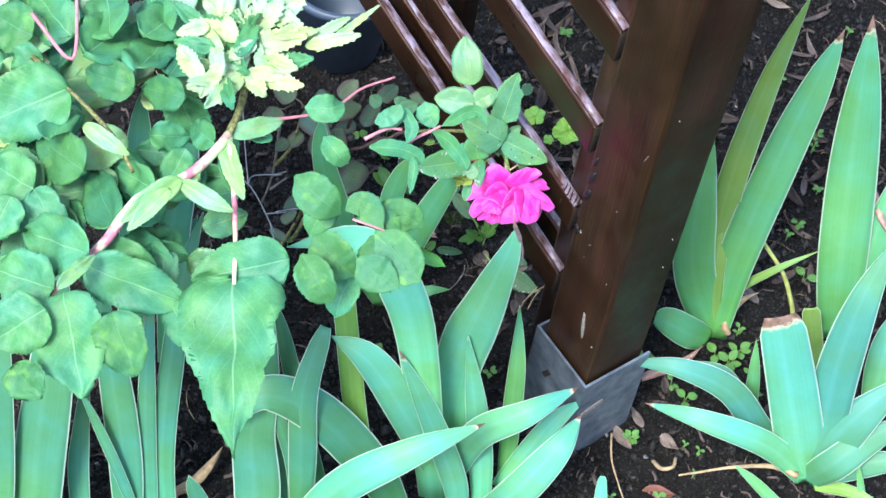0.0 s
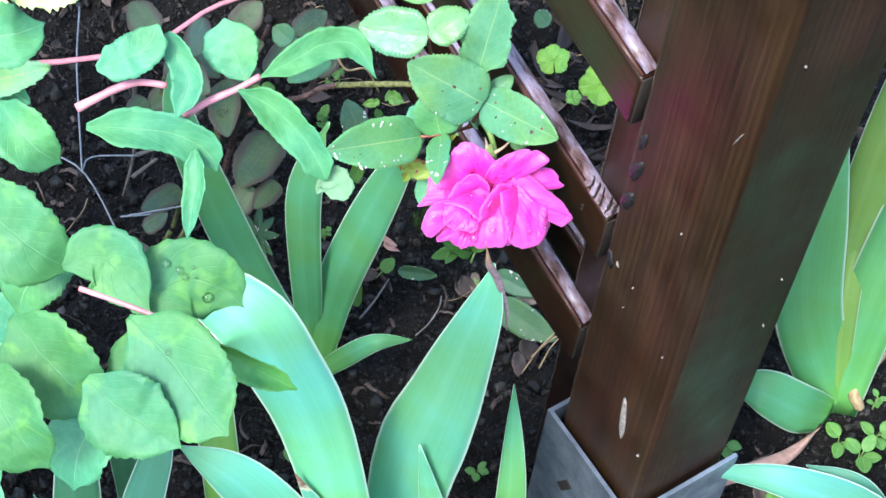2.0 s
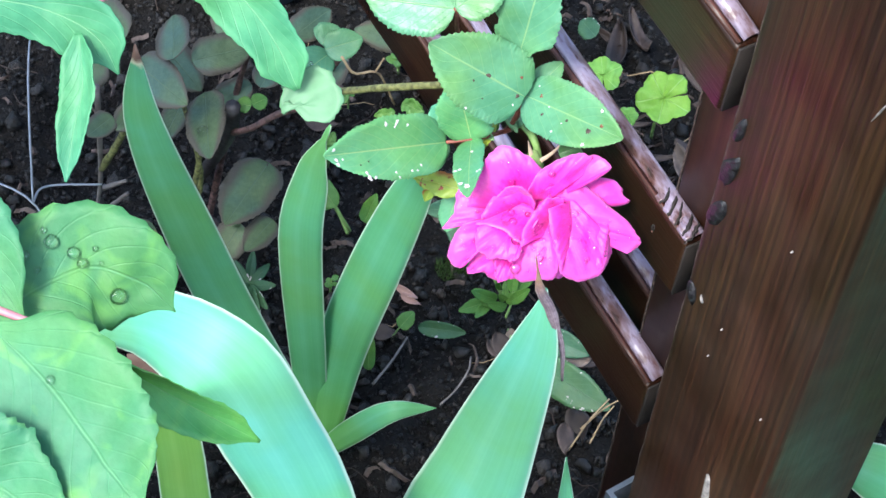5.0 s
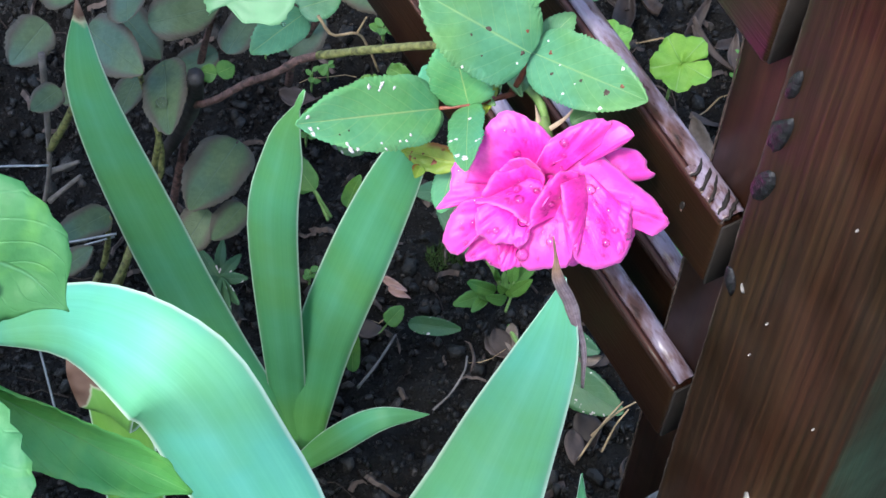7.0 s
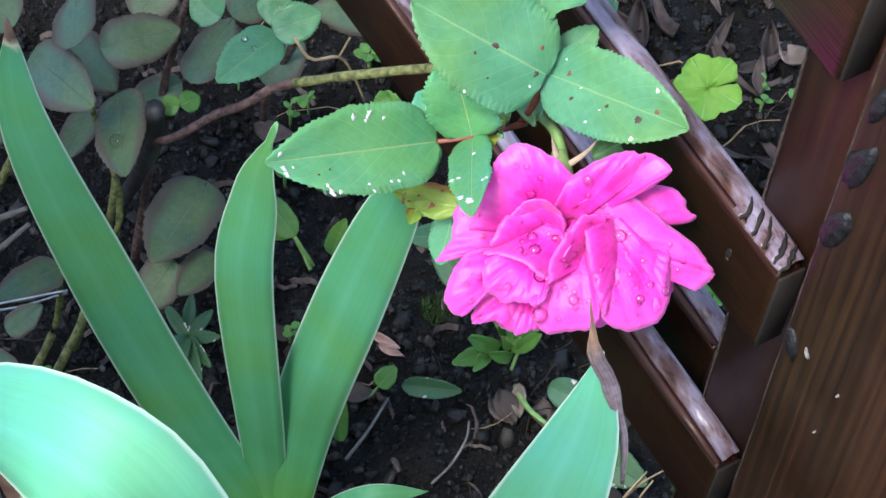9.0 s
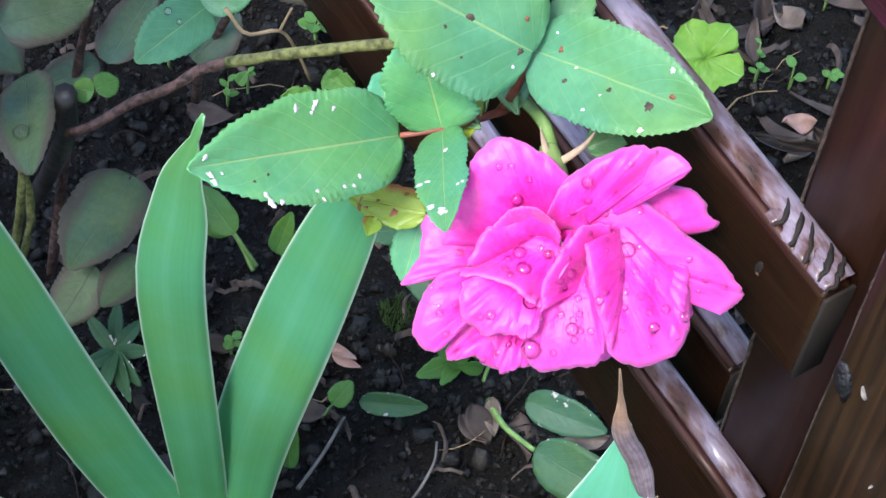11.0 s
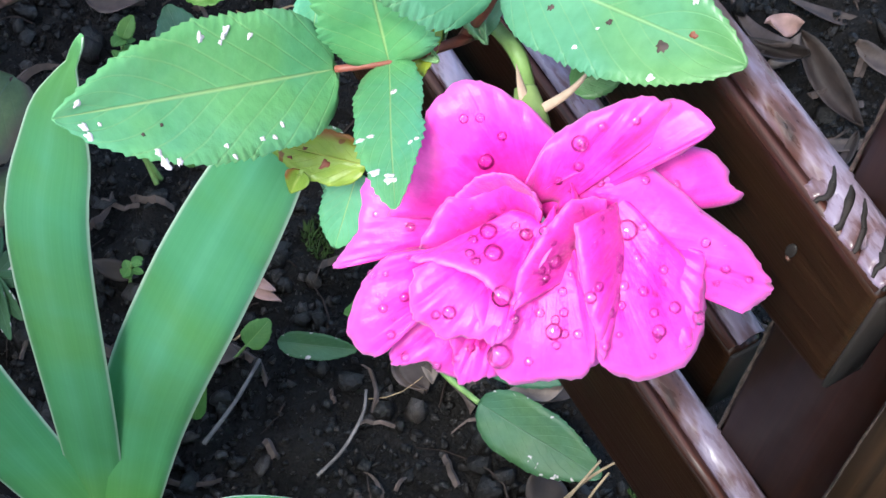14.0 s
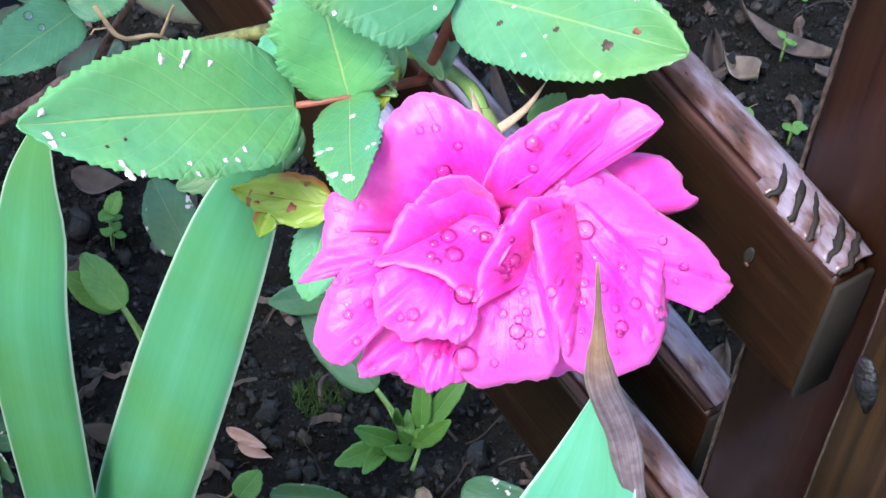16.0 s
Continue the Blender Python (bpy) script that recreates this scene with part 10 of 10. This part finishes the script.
mal = thing("mallow_plant", "bright green lobed mallow leaves on stalks", "weed", "weeds in the bed")
mallow_blade(mal, (0.2680, 0.9191, 0.1250), 0.0145, 3.6)
mallow_blade(mal, (0.2519, 0.9231, 0.1000), 0.0053, 0.3)
mallow_blade(mal, (0.2346, 0.9729, 0.0700), 0.0110, 2.0)
leaf_part("leaflet", mal, WEED_DARK, (0.2268, 1.0087, 0.0600), (0.2161, 1.0199, 0.0600), 0.0120, seed=4.9, teeth=8, depth=0.05)
stalk("stalk", mal, STALK_GREEN, [(0.2700, 0.9900, 0.0000), (0.2680, 0.9600, 0.0700), (0.2633, 0.9207, 0.1250)], 0.0010, 0.0008)
mallow_blade(mal, (0.2853, 0.8619, 0.0600), 0.0056, 0.5)

ys = thing("yellow_shoot", "bent yellow-green stem rising from the soil", "plant shoot")
stalk("stem", ys, STALK_YEL, [(0.5369, 0.8197, 0.0000), (0.5323, 0.8178, 0.0300), (0.5135, 0.8303, 0.0700), (0.4883, 0.8397, 0.1000), (0.4656, 0.8490, 0.1200)], 0.0028, 0.0020)

ds = thing("dead_twig", "withered straw-coloured iris stem on the soil", "twig")
stalk("stem", ds, STRAW, [(0.5534, 0.6360, 0.0150), (0.5293, 0.6383, 0.0200), (0.4915, 0.6341, 0.0120), (0.4375, 0.6163, 0.0060)], 0.0035, 0.0010)

dt = thing("dead_twig", "thin brown root hanging over the soil", "twig")
stalk("stem", dt, STRAW, [(0.3656, 0.6454, 0.0120), (0.3693, 0.6183, 0.0100), (0.3782, 0.5958, 0.0080), (0.3886, 0.5739, 0.0060)], 0.0011, 0.0008)

gs = thing("dead_twig", "dry grass straw at the post foot", "twig")
stalk("stem", gs, STRAW, [(0.2525, 0.7680, 0.0040), (0.2604, 0.7818, 0.0150), (0.2691, 0.7946, 0.0200)], 0.0006, 0.0004)

gs = thing("dead_twig", "dry grass straw at the post foot", "twig")
stalk("stem", gs, STRAW, [(0.2571, 0.7821, 0.0040), (0.2670, 0.7906, 0.0150), (0.2777, 0.7978, 0.0200)], 0.0006, 0.0004)

gs = thing("dead_twig", "dry grass straw at the post foot", "twig")
stalk("stem", gs, STRAW, [(0.2632, 0.7745, 0.0040), (0.2672, 0.7832, 0.0150), (0.2721, 0.7908, 0.0200)], 0.0006, 0.0004)

ct = thing("dead_twig", "thin curved dark twig on the soil", "twig")
stalk("stem", ct, TWIG, [(0.1801, 0.7814, 0.0030), (0.1869, 0.7912, 0.0050), (0.1913, 0.8043, 0.0050), (0.1913, 0.8142, 0.0040)], 0.0006, 0.0005)

ct2 = thing("dead_twig", "short brown twig on the soil", "twig")
stalk("stem", ct2, TWIG, [(0.1421, 0.7863, 0.0030), (0.1495, 0.8019, 0.0050), (0.1548, 0.8192, 0.0040)], 0.0008, 0.0006)

kc = thing("dead_twig", "brown knobbly root loop on the soil", "twig")
stalk("stem", kc, STRAW, [(0.4107, 0.6263, 0.0060), (0.4192, 0.6168, 0.0120), (0.4301, 0.6211, 0.0120), (0.4327, 0.6344, 0.0060)], 0.0022, 0.0018)
tagged(blade("withered_blade", [(0.4717, 0.7868, 0.0100), (0.4659, 0.7947, 0.0200), (0.4766, 0.8155, 0.0300), (0.4960, 0.8319, 0.0300)], 0.0093, STRAW, fold=0.5, wave=0.08), "withered straw-coloured iris blade beside a fan", "dry leaf")
tagged(blade("withered_blade", [(0.3884, 0.7181, 0.0060), (0.4067, 0.7276, 0.0120), (0.4285, 0.7427, 0.0120), (0.4469, 0.7673, 0.0100)], 0.0104, DRY_PINK, fold=0.5, wave=0.08), "withered pinkish iris blade on the soil", "dry leaf")
tagged(blade("withered_blade", [(-0.0454, 0.4877, 0.0150), (-0.0258, 0.4980, 0.0250), (-0.0136, 0.5166, 0.0300), (-0.0052, 0.5403, 0.0300)], 0.0108, STRAW, fold=0.5, wave=0.08), "withered brown iris blade among the fans", "dry leaf")
tagged(blade("withered_blade", [(-0.0552, 0.4617, 0.0300), (-0.0463, 0.4702, 0.0350), (-0.0418, 0.4747, 0.0400), (-0.0395, 0.4873, 0.0400)], 0.0213, DRY_PINK, fold=0.5, wave=0.08), "withered pale iris blade end", "dry leaf")
tagged(blade("withered_blade", [(0.5755, 0.9073, 0.1500), (0.5799, 0.8837, 0.1600), (0.5869, 0.8610, 0.1600), (0.5990, 0.8464, 0.1500)], 0.0090, DRY_PINK, fold=0.5, wave=0.08), "withered brown blade tip among the irises", "dry leaf")
dry_leaf(0.1418, 0.8213, 0.0163, 0.0079, -10, 0.5, 0.004, DRY)
dry_leaf(0.2064, 0.8261, 0.0184, 0.0089, -60, 0.5, 0.004, DRY)
dry_leaf(0.2112, 0.8293, 0.0158, 0.0063, -80, 0.5, 0.004, DRY)
dry_leaf(0.2545, 0.8241, 0.0183, 0.0068, 40, 0.5, 0.004, DRY)
dry_leaf(0.2458, 0.8226, 0.0228, 0.0083, 25, 0.5, 0.004, DRY)
dry_leaf(0.2228, 0.8225, 0.0207, 0.0093, -70, 0.5, 0.004, DRY)
dry_leaf(0.2039, 0.8243, 0.0186, 0.0074, -50, 0.5, 0.004, DRY)
dry_leaf(0.1482, 0.8516, 0.0155, 0.0037, -20, 0.8, 0.004, DRY_PINK, "purple-pink withered petal on the soil")
dry_leaf(0.3253, 0.9969, 0.0144, 0.0098, 10, 0.5, 0.004, DRY_PINK, "pale brown dry leaf on the soil")
dry_leaf(0.2568, 0.7850, 0.0230, 0.0128, -70, 0.5, 0.004, DRY)
dry_leaf(0.2503, 0.7749, 0.0178, 0.0091, -80, 0.5, 0.004, DRY)
dry_leaf(0.4852, 0.7196, 0.0230, 0.0150, 30, 0.5, 0.004, DRY_RED, "flat reddish-brown dry leaf on soil")
dry_leaf(0.4226, 0.6000, 0.0335, 0.0145, 0, 0.5, 0.004, DRY_RED, "flat reddish-brown dry leaf on soil")
dry_leaf(0.1518, 0.8474, 0.0133, 0.0038, -20, 0.8, 0.004, DRY_PINK, "purple-pink withered petal on the soil")
blue_pot(0.0072, 1.0782)
moss(0.293, 0.799, 0.012, 260, 1185)
moss(0.171, 0.875, 0.010, 260, 560)
moss(0.182, 0.886, 0.008, 260, 700)


seedling(0.386, 0.650, 0.0073, 6, WEED, 0.012, 0)
seedling(0.377, 0.695, 0.0063, 6, WEED, 0.012, 1)
seedling(0.436, 0.705, 0.0103, 3, WEED, 0.012, 2)
seedling(0.388, 0.745, 0.0093, 3, WEED, 0.012, 3)
seedling(0.420, 0.718, 0.0069, 3, WEED, 0.012, 4)
seedling(0.499, 0.750, 0.0064, 4, WEED, 0.012, 5)
seedling(0.507, 0.725, 0.0058, 4, WEED, 0.012, 6)
seedling(0.509, 0.698, 0.0057, 3, WEED, 0.012, 7)
seedling(0.483, 0.798, 0.0053, 5, WEED, 0.012, 8)
seedling(0.471, 0.862, 0.0054, 5, WEED, 0.012, 9)
seedling(0.485, 0.873, 0.0042, 4, WEED, 0.012, 10)
seedling(0.547, 1.066, 0.0063, 5, WEED, 0.012, 11)
seedling(0.555, 0.998, 0.0055, 5, WEED, 0.012, 12)
seedling(0.536, 0.951, 0.0067, 6, WEED, 0.012, 13)
seedling(0.526, 0.930, 0.0048, 4, WEED, 0.012, 14)
seedling(0.573, 1.055, 0.0056, 4, WEED, 0.012, 15)
seedling(0.503, 1.144, 0.0057, 4, WEED, 0.012, 16)
seedling(0.481, 1.054, 0.0056, 4, WEED, 0.012, 17)
seedling(0.587, 1.083, 0.0050, 4, WEED, 0.012, 18)
seedling(0.565, 0.985, 0.0049, 4, WEED, 0.012, 19)
seedling(0.441, 0.654, 0.0034, 4, WEED, 0.012, 20)
seedling(0.456, 0.650, 0.0045, 3, WEED, 0.012, 21)
seedling(0.453, 0.624, 0.0028, 3, WEED, 0.012, 22)
seedling(0.420, 0.588, 0.0061, 4, WEED, 0.012, 23)
seedling(0.373, 0.578, 0.0044, 4, WEED, 0.012, 24)
seedling(0.236, 0.693, 0.0063, 5, WEED, 0.012, 25)
seedling(0.475, 0.754, 0.0116, 4, WEED, 0.012, 26)
seedling(0.485, 0.774, 0.0105, 4, WEED, 0.012, 27)
seedling(0.462, 0.765, 0.0116, 3, WEED, 0.012, 28)
seedling(0.548, 0.880, 0.0120, 2, WEED, 0.012, 29)
seedling(0.230, 1.097, 0.0038, 3, WEED, 0.012, 30)
seedling(0.118, 0.687, 0.0114, 4, WEED, 0.012, 31)
seedling(0.255, 1.153, 0.0070, 6, WEED, 0.012, 32)
seedling(0.575, 1.225, 0.0045, 4, WEED, 0.012, 33)
seedling(0.495, 1.159, 0.0051, 4, WEED, 0.012, 34)
seedling(0.545, 1.050, 0.0044, 4, WEED, 0.012, 35)
seedling(0.106, 0.845, 0.0035, 3, WEED, 0.012, 36)
seedling(0.081, 0.970, 0.0040, 4, WEED, 0.012, 37)
seedling(0.113, 1.008, 0.0067, 5, WEED, 0.012, 38)
seedling(0.126, 1.003, 0.0035, 4, WEED, 0.012, 39)
seedling(0.089, 0.975, 0.0031, 4, WEED, 0.012, 40)
seedling(0.336, 1.069, 0.0039, 3, WEED, 0.012, 41)
seedling(0.306, 1.029, 0.0029, 3, WEED, 0.012, 42)
seedling(0.006, 0.800, 0.0039, 5, WEED, 0.012, 43)
seedling(0.053, 0.983, 0.0032, 3, WEED, 0.012, 44)
seedling(0.106, 0.845, 0.0042, 4, WEED, 0.012, 45)
seedling(0.084, 0.940, 0.0038, 4, WEED, 0.012, 46)
seedling(0.306, 1.019, 0.0042, 3, WEED, 0.012, 47)
seedling(0.322, 1.022, 0.0052, 2, WEED, 0.012, 48)
seedling(0.339, 1.025, 0.0047, 4, WEED, 0.012, 49)
seedling(0.085, 0.937, 0.0045, 4, WEED, 0.012, 50)
seedling(0.300, 0.926, 0.0024, 3, WEED, 0.012, 51)
seedling(0.346, 1.108, 0.0082, 4, WEED, 0.012, 52)
